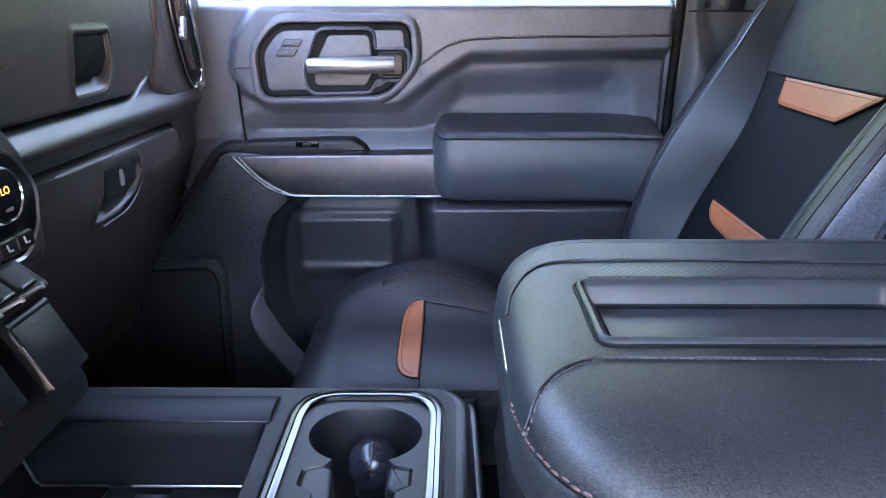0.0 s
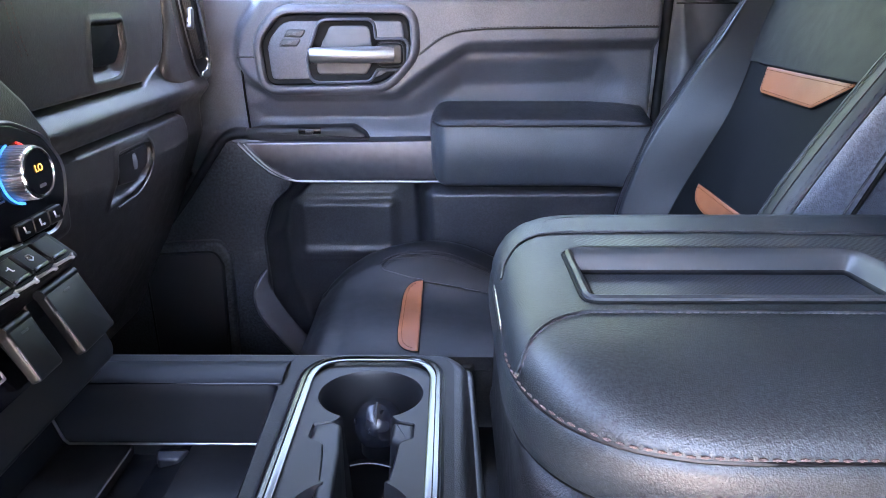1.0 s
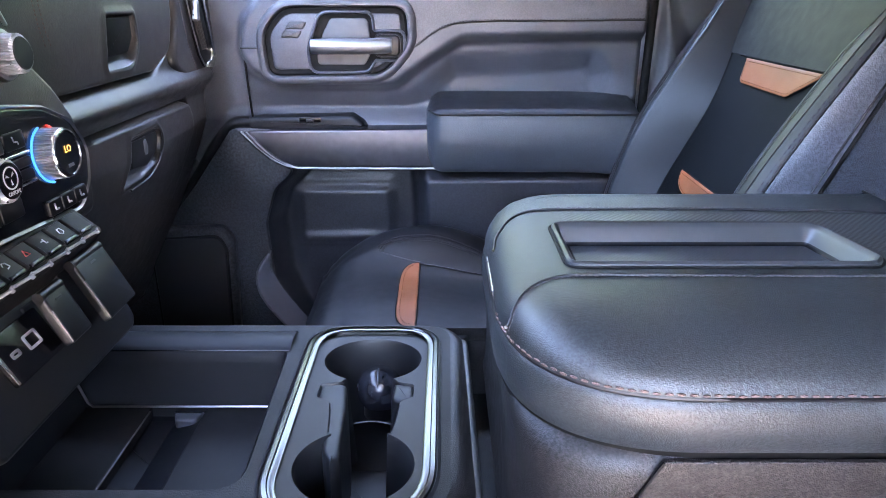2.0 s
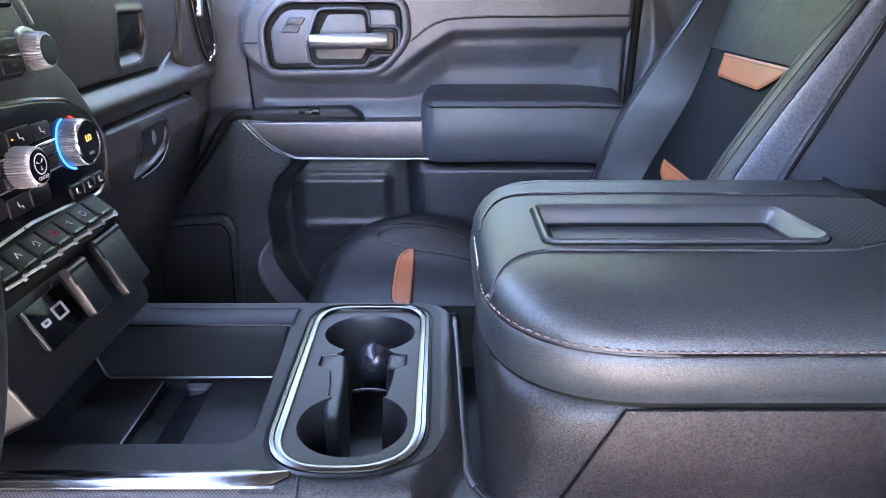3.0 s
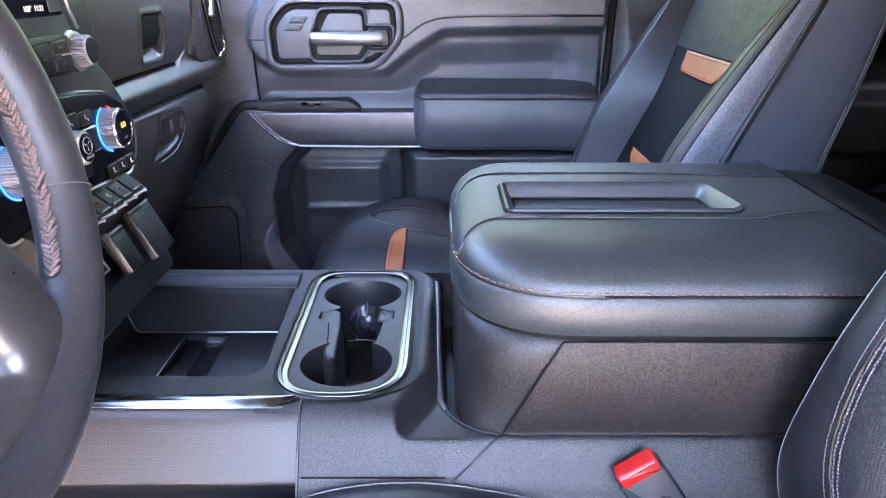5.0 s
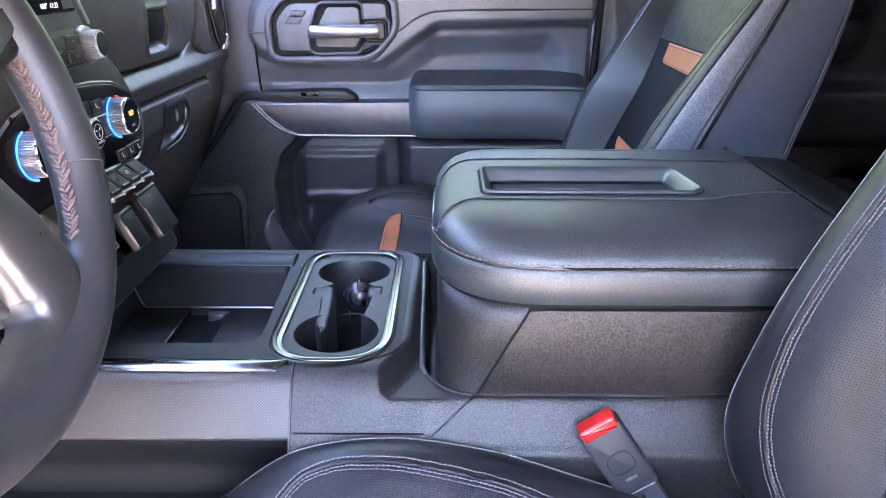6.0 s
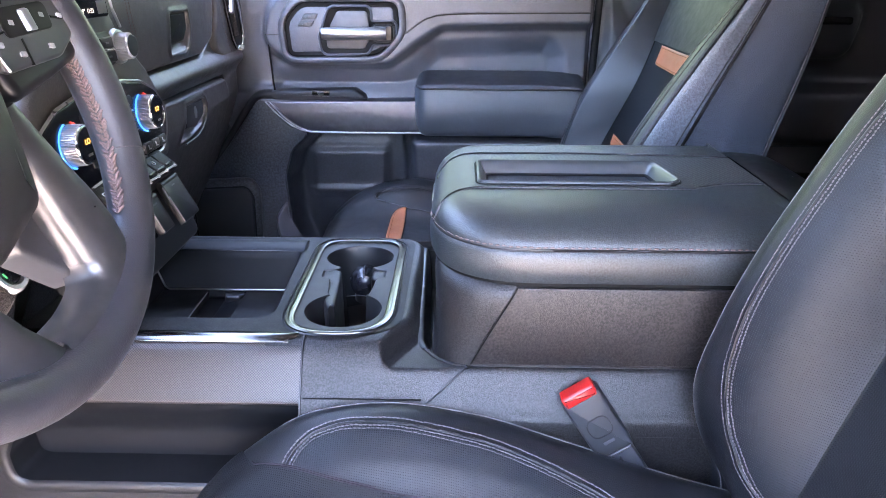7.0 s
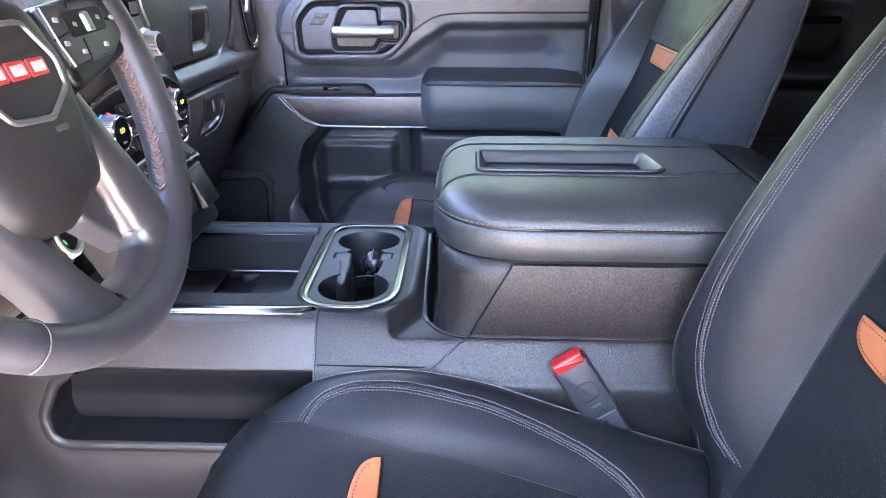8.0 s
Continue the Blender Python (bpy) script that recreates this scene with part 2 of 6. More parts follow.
def block(name, outline, w0, w1, m, mat, parent, label="", bevel=0.003, seg=3, back=True):
    """A solid slab with a rounded front edge."""
    prof = [(0, w0), (0, w1 - bevel)]
    for k in range(1, seg + 1):
        a = k / seg * math.pi / 2
        prof.append((-bevel * (1 - math.cos(a)), w1 - bevel + bevel * math.sin(a)))
    return moulding(name, outline, prof, m, mat, parent, label, cap_first=back, cap_last=True)


def plate(name, outer, holes, w, m, mat, parent, label=""):
    """A flat sheet with openings."""
    loops = [[tuple(map(float, q)) for q in lp] for lp in (outer, *holes)]
    flat, edges = [], []
    for lp in loops:
        k = len(flat)
        flat += [Vector(q) for q in lp]
        edges += [(k + i, k + (i + 1) % len(lp)) for i in range(len(lp))]
    vs, _, tris, _, _, _ = delaunay_2d_cdt(flat, edges, [], 0, 1e-6)
    mid = np.array([[sum(vs[i][k] for i in t) / 3 for k in (0, 1)] for t in tris])
    good = inside(mid[:, 0], mid[:, 1], loops[0]) < 0
    for lp in loops[1:]:
        good &= inside(mid[:, 0], mid[:, 1], lp) > 0
    bm = bmesh.new()
    pts = [bm.verts.new(m @ Vector((q[0], q[1], w))) for q in vs]
    for t, ok in zip(tris, good):
        if ok:
            bm.faces.new([pts[i] for i in t])
    return part(name, bm, mat, parent, label)


def tube(name, path, r, mat, parent, label="", closed=False, n=8, flat=1.0):
    """A round cord along a path."""
    p = [Vector(q) for q in path]
    verts, faces, k = [], [], len(p)
    prev = None
    for i, q in enumerate(p):
        a = p[i - 1] if (i or closed) else q
        b = p[(i + 1) % k] if (i < k - 1 or closed) else q
        t = (b - a).normalized()
        x = (prev - t * prev.dot(t)) if prev else t.orthogonal()
        x.normalize()
        prev = x
        y = t.cross(x)
        for j in range(n):
            c = 2 * math.pi * j / n
            verts.append(q + x * r * math.cos(c) + y * r * flat * math.sin(c))
    for i in range(k if closed else k - 1):
        i2 = (i + 1) % k
        for j in range(n):
            j2 = (j + 1) % n
            faces.append((i * n + j, i * n + j2, i2 * n + j2, i2 * n + j))
    if not closed:
        faces += [tuple(range(n))[::-1], tuple((k - 1) * n + j for j in range(n))]
    return link_mesh(name, verts, faces, mat, parent, label, 60)


def stitches(name, path, mat, parent, label="", length=0.0042, gap=0.0018, r=0.0006, slant=0.0, seed=1):
    """A row of separate thread stitches along a path."""
    rng = random.Random(seed)
    p = resample(path, 0.002, closed=False)
    d = np.r_[0, np.cumsum(np.linalg.norm(np.diff(p, axis=0), axis=1))]
    verts, faces = [], []
    s = 0.0
    while s + length < d[-1]:
        a, b = [Vector([np.interp(q, d, p[:, k]) for k in range(3)]) for q in (s, s + length)]
        t = (b - a).normalized()
        x = t.orthogonal().normalized()
        y = t.cross(x)
        sway = (x * rng.uniform(-1, 1) + y * rng.uniform(-1, 1)) * r * 0.35
        base = len(verts)
        for q, f in ((a, 0.55), (a.lerp(b, 0.5), 1.15), (b, 0.55)):
            for j in range(5):
                c = 2 * math.pi * j / 5
                verts.append(q + sway + (x * math.cos(c) + y * math.sin(c)) * r * f)
        for k in range(2):
            for j in range(5):
                j2 = (j + 1) % 5
                faces.append((base + k * 5 + j, base + k * 5 + j2, base + k * 5 + 5 + j2, base + k * 5 + 5 + j))
        faces += [tuple(base + j for j in range(5))[::-1], tuple(base + 10 + j for j in range(5))]
        s += length + gap
    return link_mesh(name, verts, faces, mat, parent, label, 70, closed=False)


def sheet(name, P, mat, parent, label="", uv=None, keep=None, thick=0.0, angle=60):
    """A surface from a grid of places P[i, j] = (x, y, z)."""
    nu, nv = P.shape[:2]
    verts = P.reshape(-1, 3)
    idx = np.arange(nu * nv).reshape(nu, nv)
    q = np.stack([idx[:-1, :-1], idx[1:, :-1], idx[1:, 1:], idx[:-1, 1:]], -1).reshape(-1, 4)
    if keep is not None:
        q = q[keep.reshape(-1)]
    if uv is None:
        du = np.r_[0, np.cumsum(np.linalg.norm(np.diff(P[:, nv // 2], axis=0), axis=1))]
        dv = np.r_[0, np.cumsum(np.linalg.norm(np.diff(P[nu // 2], axis=0), axis=1))]
        uv = np.stack(np.meshgrid(du, dv, indexing="ij"), -1).reshape(-1, 2)
    ob = link_mesh(name, verts, q, mat, parent, label, angle, uv=uv, closed=False)
    if thick:
        md = ob.modifiers.new("thickness", "SOLIDIFY")
        md.thickness, md.offset = thick, -1
    return ob


def inside(U, V, poly, soft=0.0):
    """Signed distance to a closed outline, negative inside."""
    P = np.stack([U, V], -1)
    a = np.array(poly, dtype=float)
    b = np.roll(a, -1, 0)
    best = np.full(U.shape, 1e9)
    odd = np.zeros(U.shape, dtype=bool)
    for (ax, ay), (bx, by) in zip(a, b):
        e = np.array((bx - ax, by - ay))
        w = P - (ax, ay)
        t = np.clip((w @ e) / (e @ e + 1e-12), 0, 1)
        best = np.minimum(best, np.linalg.norm(w - t[..., None] * e, axis=-1))
        cross = ((ay > V) != (by > V)) & (U < (bx - ax) * (V - ay) / (by - ay + 1e-12) + ax)
        odd ^= cross
    return np.where(odd, -best, best)


def step(x, lo, hi):
    t = np.clip((x - lo) / (hi - lo), 0, 1)
    return t * t * (3 - 2 * t)


def relief(name, m, u0, u1, v0, v1, d, height, mat, parent, label="", keep=None, thick=0.0):
    """A moulded panel: a fine grid on the plane of m, raised by height(U, V)."""
    us, vs = np.linspace(u0, u1, int((u1 - u0) / d) + 1), np.linspace(v0, v1, int((v1 - v0) / d) + 1)
    U, V = np.meshgrid(us, vs, indexing="ij")
    W = height(U, V)
    R = np.array(m.to_3x3())
    P = np.stack([U, V, W], -1) @ R.T + np.array(m.translation)
    k = None
    if keep is not None:
        uc, vc = np.meshgrid((us[1:] + us[:-1]) / 2, (vs[1:] + vs[:-1]) / 2, indexing="ij")
        k = keep(uc, vc)
    return sheet(name, P, mat, parent, label, uv=np.stack([U, V], -1).reshape(-1, 2), keep=k, thick=thick)


def spline(ctrl, t):
    """Catmull-Rom through control rows, at parameters t (0 to rows - 1)."""
    c = np.array(ctrl, dtype=float)
    c = np.vstack([2 * c[0] - c[1], c, 2 * c[-1] - c[-2]])
    t = np.clip(np.asarray(t, dtype=float), 0, len(c) - 3 - 1e-9)
    i = t.astype(int)
    f = (t - i)[..., None]
    p0, p1, p2, p3 = c[i], c[i + 1], c[i + 2], c[i + 3]
    return 0.5 * (2 * p1 + (p2 - p0) * f + (2 * p0 - 5 * p1 + 4 * p2 - p3) * f ** 2 + (3 * p1 - p0 - 3 * p2 + p3) * f ** 3)


def smooth_at(x, table):
    """A smooth curve through (x, value) pairs."""
    a = np.array(table, dtype=float)
    h, dy = np.diff(a[:, 0]), np.diff(a[:, 1])
    sl = dy / h
    m = np.r_[sl[0], (sl[1:] * h[:-1] + sl[:-1] * h[1:]) / (h[:-1] + h[1:]), sl[-1]]
    x = min(max(x, a[0, 0]), a[-1, 0])
    i = min(int(np.searchsorted(a[:, 0], x, side="right")) - 1, len(h) - 1)
    t = (x - a[i, 0]) / h[i]
    return float((2 * t ** 3 - 3 * t ** 2 + 1) * a[i, 1] + (t ** 3 - 2 * t ** 2 + t) * h[i] * m[i] + (3 * t ** 2 - 2 * t ** 3) * a[i + 1, 1] + (t ** 3 - t ** 2) * h[i] * m[i + 1])


def rod(name, m, r0, r1, w0, w1, mat, parent, label="", n=32, bevel=0.0015, ribs=0):
    """A turned knob or peg along w of m; ribs: knurling."""
    cnt = ribs * 4 if ribs else n
    verts, faces = [], []
    prof = [(r0, w0), (r1 + (r0 - r1) * 0.1, w1 - bevel), (r1 - bevel, w1), (r1 * 0.6, w1), (0.0, w1)]
    for j, (r, w) in enumerate(prof):
        for i in range(cnt):
            a = 2 * math.pi * i / cnt
            rr = r * (1 - (0.07 if ribs and j < 2 and i % 4 >= 2 else 0))
            verts.append(m @ Vector((rr * math.cos(a), rr * math.sin(a), w)))
    for j in range(len(prof) - 1):
        for i in range(cnt):
            i2 = (i + 1) % cnt
            faces.append((j * cnt + i, j * cnt + i2, (j + 1) * cnt + i2, (j + 1) * cnt + i))
    faces.append(tuple(range(cnt))[::-1])
    return link_mesh(name, verts, faces, mat, parent, label, 12 if ribs else 30, closed=False)


def lettering(name, text, size, m, mat, parent, label=""):
    cu = bpy.data.curves.new(name, "FONT")
    cu.body, cu.size, cu.extrude = text, size, 0.0002
    cu.align_x, cu.align_y = "CENTER", "CENTER"
    tmp = bpy.data.objects.new(name, cu)
    me = bpy.data.meshes.new_from_object(tmp)
    bpy.data.objects.remove(tmp)
    me.transform(m)
    me.materials.clear()
    me.materials.append(mat)
    ob = new(name, me)
    ob.parent = parent
    if label:
        ob["label"] = label
    return ob


def draped(name, poly, place, mat, parent, label="", thick=0.002, d=0.006):
    """A rounded patch of the outline poly laid on a surface: place(u, v, lift) gives its points."""
    loop = resample(poly, d * 0.6)
    rings = [loop] + [loop - outward(loop) * o for o in (0.0012, 0.003)]
    lift = [0.0, thick * 0.8, thick]
    flat, height = [], []
    for ring, h in zip(rings, lift):
        keep = inside(ring[:, 0], ring[:, 1], loop) if h else np.zeros(len(ring))
        for q, k in zip(ring, keep):
            if h == 0 or k < -0.0008:
                flat.append(Vector(q))
                height.append(h)
    lo, hi = loop.min(0), loop.max(0)
    U, V = np.meshgrid(np.arange(lo[0], hi[0], d), np.arange(lo[1], hi[1], d), indexing="ij")
    deep = inside(U, V, loop) < -0.0045
    for q in np.stack([U[deep], V[deep]], -1):
        flat.append(Vector(q))
        height.append(thick)
    n = len(loop)
    vs, _, tris, ids, _, _ = delaunay_2d_cdt(flat, [(i, (i + 1) % n) for i in range(n)], [], 0, 1e-6)
    mid = np.array([[sum(vs[i][k] for i in t) / 3 for k in (0, 1)] for t in tris])
    good = inside(mid[:, 0], mid[:, 1], loop) < 0
    pts = [place(q[0], q[1], height[o[0]] if o else thick) for q, o in zip(vs, ids)]
    ob = link_mesh(name, pts, [t for t, ok in zip(tris, good) if ok], mat, parent, label, 60, closed=False)
    return ob


def at(m, u, v, w=0.0, turn=0.0):
    return m @ pose(u, v, w, 0, 0, turn)


# ---- setting: cab shell, ground, distance ----
def slab(name, x0, x1, y0, y1, z0, z1, mat, label, kind="structure", category=""):
    bm = bmesh.new()
    bmesh.ops.create_cube(bm, size=1, matrix=Matrix.LocRotScale(((x0 + x1) / 2, (y0 + y1) / 2, (z0 + z1) / 2), None, (x1 - x0, y1 - y0, z1 - z0)))
    bmesh.ops.bevel(bm, geom=bm.edges[:], offset=min(0.006, (x1 - x0) / 4, (y1 - y0) / 4, (z1 - z0) / 4), segments=2, affect="EDGES")
    return tagged(part(name, bm, mat, None), label, category or name.split("_")[0], kind=kind)


CONCRETE = plain("pale_concrete", (0.52, 0.47, 0.43), 0.9, blotch=0.2)
DARK_PANE = plain("opaque_dark_pane", (0.004, 0.004, 0.004), 0.05)
FOREST = cloth("far_foliage", (0.076, 0.118, 0.082), 1.2)
LOWER = grained("lower_door_plastic", (0.0215, 0.0225, 0.0275), 0.38, 600, 0.0006, 0.7, 0.2, fine=0.4, speck=0.3)
BODY_PAINT = plain("white_body_paint", (0.6, 0.6, 0.62), 0.25)


def ground():
    bm = bmesh.new()
    bmesh.ops.create_grid(bm, x_segments=40, y_segments=40, size=400)
    for v in bm.verts:
        v.co.z = -0.75
    return tagged(part("ground", bm, CONCRETE, None), "pale concrete lot outside the parked truck", "ground", kind="structure")


ground()


def backdrop():
    """A far wooded bank that closes the view through the windows; unseen sides block sky light."""
    n, rows = 330, 10
    P = np.zeros((n + 1, rows + 1, 3))
    for i in range(n + 1):
        deg = -45 + 360 * i / n
        a = radians(deg)
        # bank height by direction, set to hold sky light off the cab
        tall = smooth_at(deg, [(-45, 7.5), (0, 11.0), (60, 11.5), (120, 12.0), (150, 9.5), (180, 7.5), (215, 8.5), (250, 5.2), (290, 5.2), (315, 7.5)])
        top = tall + 0.22 * tall * noise.noise((math.cos(a) * 3, math.sin(a) * 3, 0.5)) + 0.18 * tall * noise.noise((math.cos(a) * 14, math.sin(a) * 14, 2.5))
        for j in range(rows + 1):
            r = 20 + 2.5 * noise.noise((math.cos(a) * 20, math.sin(a) * 20, j * 0.9))
            P[i, j] = (math.cos(a) * r, math.sin(a) * r, -0.9 + (top + 0.9) * j / rows)
    return tagged(sheet("backdrop", P, FOREST, None), "distant green tree line, its unseen sides raised to block sky light", "trees", kind="structure")


backdrop()
slab("floor", -1.15, 1.75, -0.48, 1.26, -0.06, 0.0, CARPET, "black carpeted cab floor")
slab("ceiling", -0.42, 1.7, -0.55, 1.30, 1.20, 1.26, LINER, "grey cloth headliner")
slab("wall_front", -1.15, -1.09, -0.75, 1.30, -0.06, 0.80, CARPET, "black carpeted firewall behind the dashboard")
slab("wall_rear", 1.69, 1.75, -0.75, 1.30, -0.06, 0.86, CARPET, "black carpeted rear cab wall")
slab("wall_passenger", -1.15, 1.75, 1.30, 1.34, -0.30, 0.79, BODY_PAINT, "painted outer skin of the passenger side")
slab("wall_driver_rear", 0.62, 1.75, -0.79, -0.75, -0.30, 0.79, BODY_PAINT, "painted outer skin of the rear door")
slab("wall_cowl", -1.15, -0.62, -0.60, -0.54, -0.30, 0.80, BODY_PAINT, "painted cowl side ahead of the driver doorway")
slab("wall_sill", -1.15, 1.75, -0.56, -0.48, -0.30, 0.02, BODY_PAINT, "painted door sill of the open driver doorway")


# out-of-view slab for the open door, added to block front-left light
slab("wall_driver_door", -0.70, -0.60, -1.62, -0.62, -0.28, 0.82, DOOR_SOFT, "unseen open driver door, a plain slab added to block front-left light", category="car door")
# opaque panes added in the unseen rear windows to keep daylight out
slab("window_rear_passenger", 0.56, 1.70, 1.30, 1.306, 0.79, 1.21, DARK_PANE, "opaque dark pane in the unseen rear passenger window, added to keep light out", category="window")
slab("window_rear_driver", 0.62, 1.70, -0.77, -0.764, 0.79, 1.21, DARK_PANE, "opaque dark pane in the unseen rear driver window, added to keep light out", category="window")
slab("window_back", 1.72, 1.726, -0.75, 1.30, 0.86, 1.21, DARK_PANE, "opaque dark pane in the unseen back window, added to keep light out", category="window")
slab("wall_roof_side", -0.42, 1.7, -0.76, -0.545, 1.205, 1.255, BODY_PAINT, "painted roof edge above the driver doorway")


def roof_post(name, pts, label):
    ob = tube(name, pts, 0.045, DOOR_HARD, None, n=10, flat=0.7)
    return tagged(ob, label, "pillar", kind="structure")


roof_post("pillar_front_passenger", [(-1.12, 1.26, 0.80), (-0.80, 1.25, 1.02), (-0.42, 1.22, 1.22)], "dark windscreen pillar trim")
roof_post("pillar_front_driver", [(-1.12, -0.62, 0.80), (-0.80, -0.60, 1.02), (-0.42, -0.53, 1.22)], "dark windscreen pillar trim")
roof_post("pillar_middle_passenger", [(0.50, 1.285, 0.80), (0.52, 1.275, 1.00), (0.54, 1.25, 1.22)], "dark middle pillar trim")
roof_post("pillar_middle_driver", [(0.58, -0.74, -0.05), (0.58, -0.74, 0.6), (0.58, -0.70, 0.95), (0.58, -0.55, 1.22)], "dark middle pillar trim")
roof_post("pillar_rear_passenger", [(1.70, 1.28, 0.80), (1.66, 1.22, 1.22)], "dark rear pillar trim")
roof_post("pillar_rear_driver", [(1.70, -0.72, 0.80), (1.66, -0.52, 1.22)], "dark rear pillar trim")
roof_post("roof_rail_passenger", [(-0.42, 1.25, 1.23), (1.68, 1.25, 1.23)], "dark roof rail above the passenger windows")


# ---- passenger door ----
def passenger_door():
    door = thing("passenger_door", "closed dark grey passenger door with soft padded armrest", "car door")
    pad = fillet([(-0.285, 0.86, 0), (-0.33, 0.80, 0.03), (-0.366, 0.755, 0.03), (-0.380, 0.70, 0.03), (-0.36, 0.668, 0.03), (-0.315, 0.640, 0.03),
                  (-0.09, 0.640, 0.04), (-0.025, 0.688, 0.05), (0.04, 0.728, 0.05), (0.45, 0.735, 0), (0.45, 0.86, 0)])
    front = fillet([(-0.405, 0.566, 0.02), (-0.33, 0.556, 0.02), (-0.275, 0.485, 0.06), (-0.335, 0.43, 0.05), (-0.358, 0.36, 0.05), (-0.352, 0.23, 0.06),
                    (-0.30, 0.11, 0.05), (-0.24, -0.05, 0), (-0.9, -0.05, 0), (-0.9, 0.20, 0), (-0.606, 0.324, 0.05), (-0.50, 0.449, 0.05), (-0.45, 0.515, 0.04)])
    bulge = fillet([(-0.035, 0.468, 0.02), (0.45, 0.472, 0), (0.45, -0.05, 0), (0.02, -0.05, 0), (-0.02, 0.20, 0.05), (-0.03, 0.36, 0.05)])
    recess = fillet([(0.02, 0.690, 0.02), (0.30, 0.70, 0.03), (0.335, 0.66, 0.04), (0.335, 0.56, 0), (-0.38, 0.56, 0), (-0.38, 0.62, 0.03), (-0.06, 0.62, 0.04)])
    def height(U, V):
        w = np.full(U.shape, -1.236)
        w += 0.030 * step(-inside(U, V, pad), -0.020, 0.006)
        w -= 0.026 * step(-inside(U, V, recess), -0.012, 0.046)
        w += 0.036 * step(-inside(U, V, front), -0.030, 0.012)
        w += 0.068 * step(-inside(U, V, bulge), -0.022, 0.014)
        well = step(0.50 - V, 0.0, 0.03) * (1 - step(-inside(U, V, front), -0.03, 0.0)) * (1 - step(-inside(U, V, bulge), -0.03, 0.0))
        w -= 0.042 * well
        across = step(U, -0.325, -0.285) * (1 - step(U, -0.115, -0.085))
        w += 0.016 * across * (step(V, 0.30, 0.315) * 0.4 + step(0.425 - V, 0.0, 0.02) * 0.6) * well * step(0.45 - V, 0, 0.02)
        w += 0.010 * across * np.exp(-((V - 0.302) / 0.012) ** 2) * well
        w -= 0.010 * step(-U - 0.380, -0.003, 0.003) * step(V - 0.565, 0, 0.01) * (1 - step(V - 0.70, 0, 0.06))
        w -= 0.035 * step(U - 0.385, 0.0, 0.012)
        w -= 0.020 * step(V - 0.800, 0.0, 0.016) ** 2
        return w

    relief("inner_panel", DOORWARD, -0.86, 0.399, 0.476, 0.816, 0.0040, height, DOOR_SOFT, door, "soft grey upper skin")
    relief("lower_shell", DOORWARD, -0.86, 0.399, 0.02, 0.476, 0.0040, height, LOWER, door, "dark hard plastic lower door")
    block("window_sill", [(-0.86, 1.252), (0.40, 1.252), (0.40, 1.31), (-0.86, 1.31)], 0.79, 0.815, FLAT, RUBBER, door, "black rubber window seal", bevel=0.006)
    y = 1.206
    LEDGE = plain("ledge_plastic", (0.009, 0.0092, 0.011), 0.5, 0.0, 0.35)

    # grain-moulded lower front, over the soft skin
    block("lower_panel", [(u * 1.0, v) for u, v in resample(fillet([(-0.408, 0.556, 0.01), (-0.392, 0.548, 0.005), (-0.366, 0.518, 0.01), (-0.332, 0.488, 0.01), (-0.286, 0.474, 0.02), (-0.334, 0.43, 0.05), (-0.357, 0.36, 0.05), (-0.351, 0.23, 0.06), (-0.302, 0.12, 0.05), (-0.27, 0.03, 0), (-0.83, 0.03, 0), (-0.83, 0.20, 0), (-0.595, 0.318, 0.05), (-0.495, 0.438, 0.05), (-0.447, 0.503, 0.04)]), 0.006)],
          -1.215, -1.195, DOORWARD, DOOR_HARD, door, "grained hard plastic", bevel=0.003)
    speaker = block("speaker_grille", fillet([(-0.600, 0.30, 0.03), (-0.58, 0.352, 0.03), (-0.44, 0.360, 0.03), (-0.422, 0.325, 0.02), (-0.432, 0.07, 0.03), (-0.60, 0.07, 0.03)]), -1.197, -1.177, DOORWARD, DOOR_HARD, door, "raised speaker surround", bevel=0.010, seg=5)
    block("speaker_cover", fillet([(-0.592, 0.28, 0.03), (-0.575, 0.330, 0.03), (-0.452, 0.337, 0.025), (-0.440, 0.31, 0.02), (-0.448, 0.085, 0.02), (-0.592, 0.085, 0.02)]), -1.19, -1.1735, DOORWARD, plain("speaker_black", (0.0075, 0.0075, 0.009), 0.5), speaker, "dark speaker mesh", bevel=0.003)
    moulding("speaker_gap", fillet([(-0.592, 0.28, 0.03), (-0.575, 0.330, 0.03), (-0.452, 0.337, 0.025), (-0.440, 0.31, 0.02), (-0.448, 0.085, 0.02), (-0.592, 0.085, 0.02)]), [(-0.001, -1.1765), (0.001, -1.1762), (0.0035, -1.1763), (0.005, -1.178)], DOORWARD, GAP, speaker)

    # swept lip at the front panel's foot, its highlight put into lighter grey
    lip_in = spline([(-0.352, 0.300), (-0.357, 0.265), (-0.338, 0.218), (-0.299, 0.160), (-0.262, 0.115)], np.linspace(0, 4, 24))
    lip_out = spline([(-0.405, 0.300), (-0.402, 0.250), (-0.373, 0.180), (-0.329, 0.120), (-0.290, 0.070)], np.linspace(0, 4, 24))
    P = np.zeros((24, 12, 3))
    for i in range(24):
        rise = float(step(np.array(i / 23), 0.0, 0.3))
        for j in range(12):
            t = j / 11
            full = lip_in[i] + (lip_out[i] - lip_in[i]) * (0.15 + 0.85 * float(step(np.array(i / 23), 0.0, 0.45)))
            u, v = lip_in[i] * (1 - t) + full * t
            P[i, j] = (u, 1.2000 - 0.003 - 0.030 * rise * math.sin(min(1, t / 0.75) * math.pi / 2) + 0.02 * rise * max(0, t - 0.75) / 0.25, v)
    sheet("pocket_lip", P, DOOR_SOFT, door, "swept lip of the door pocket, lighter grey for its highlight")

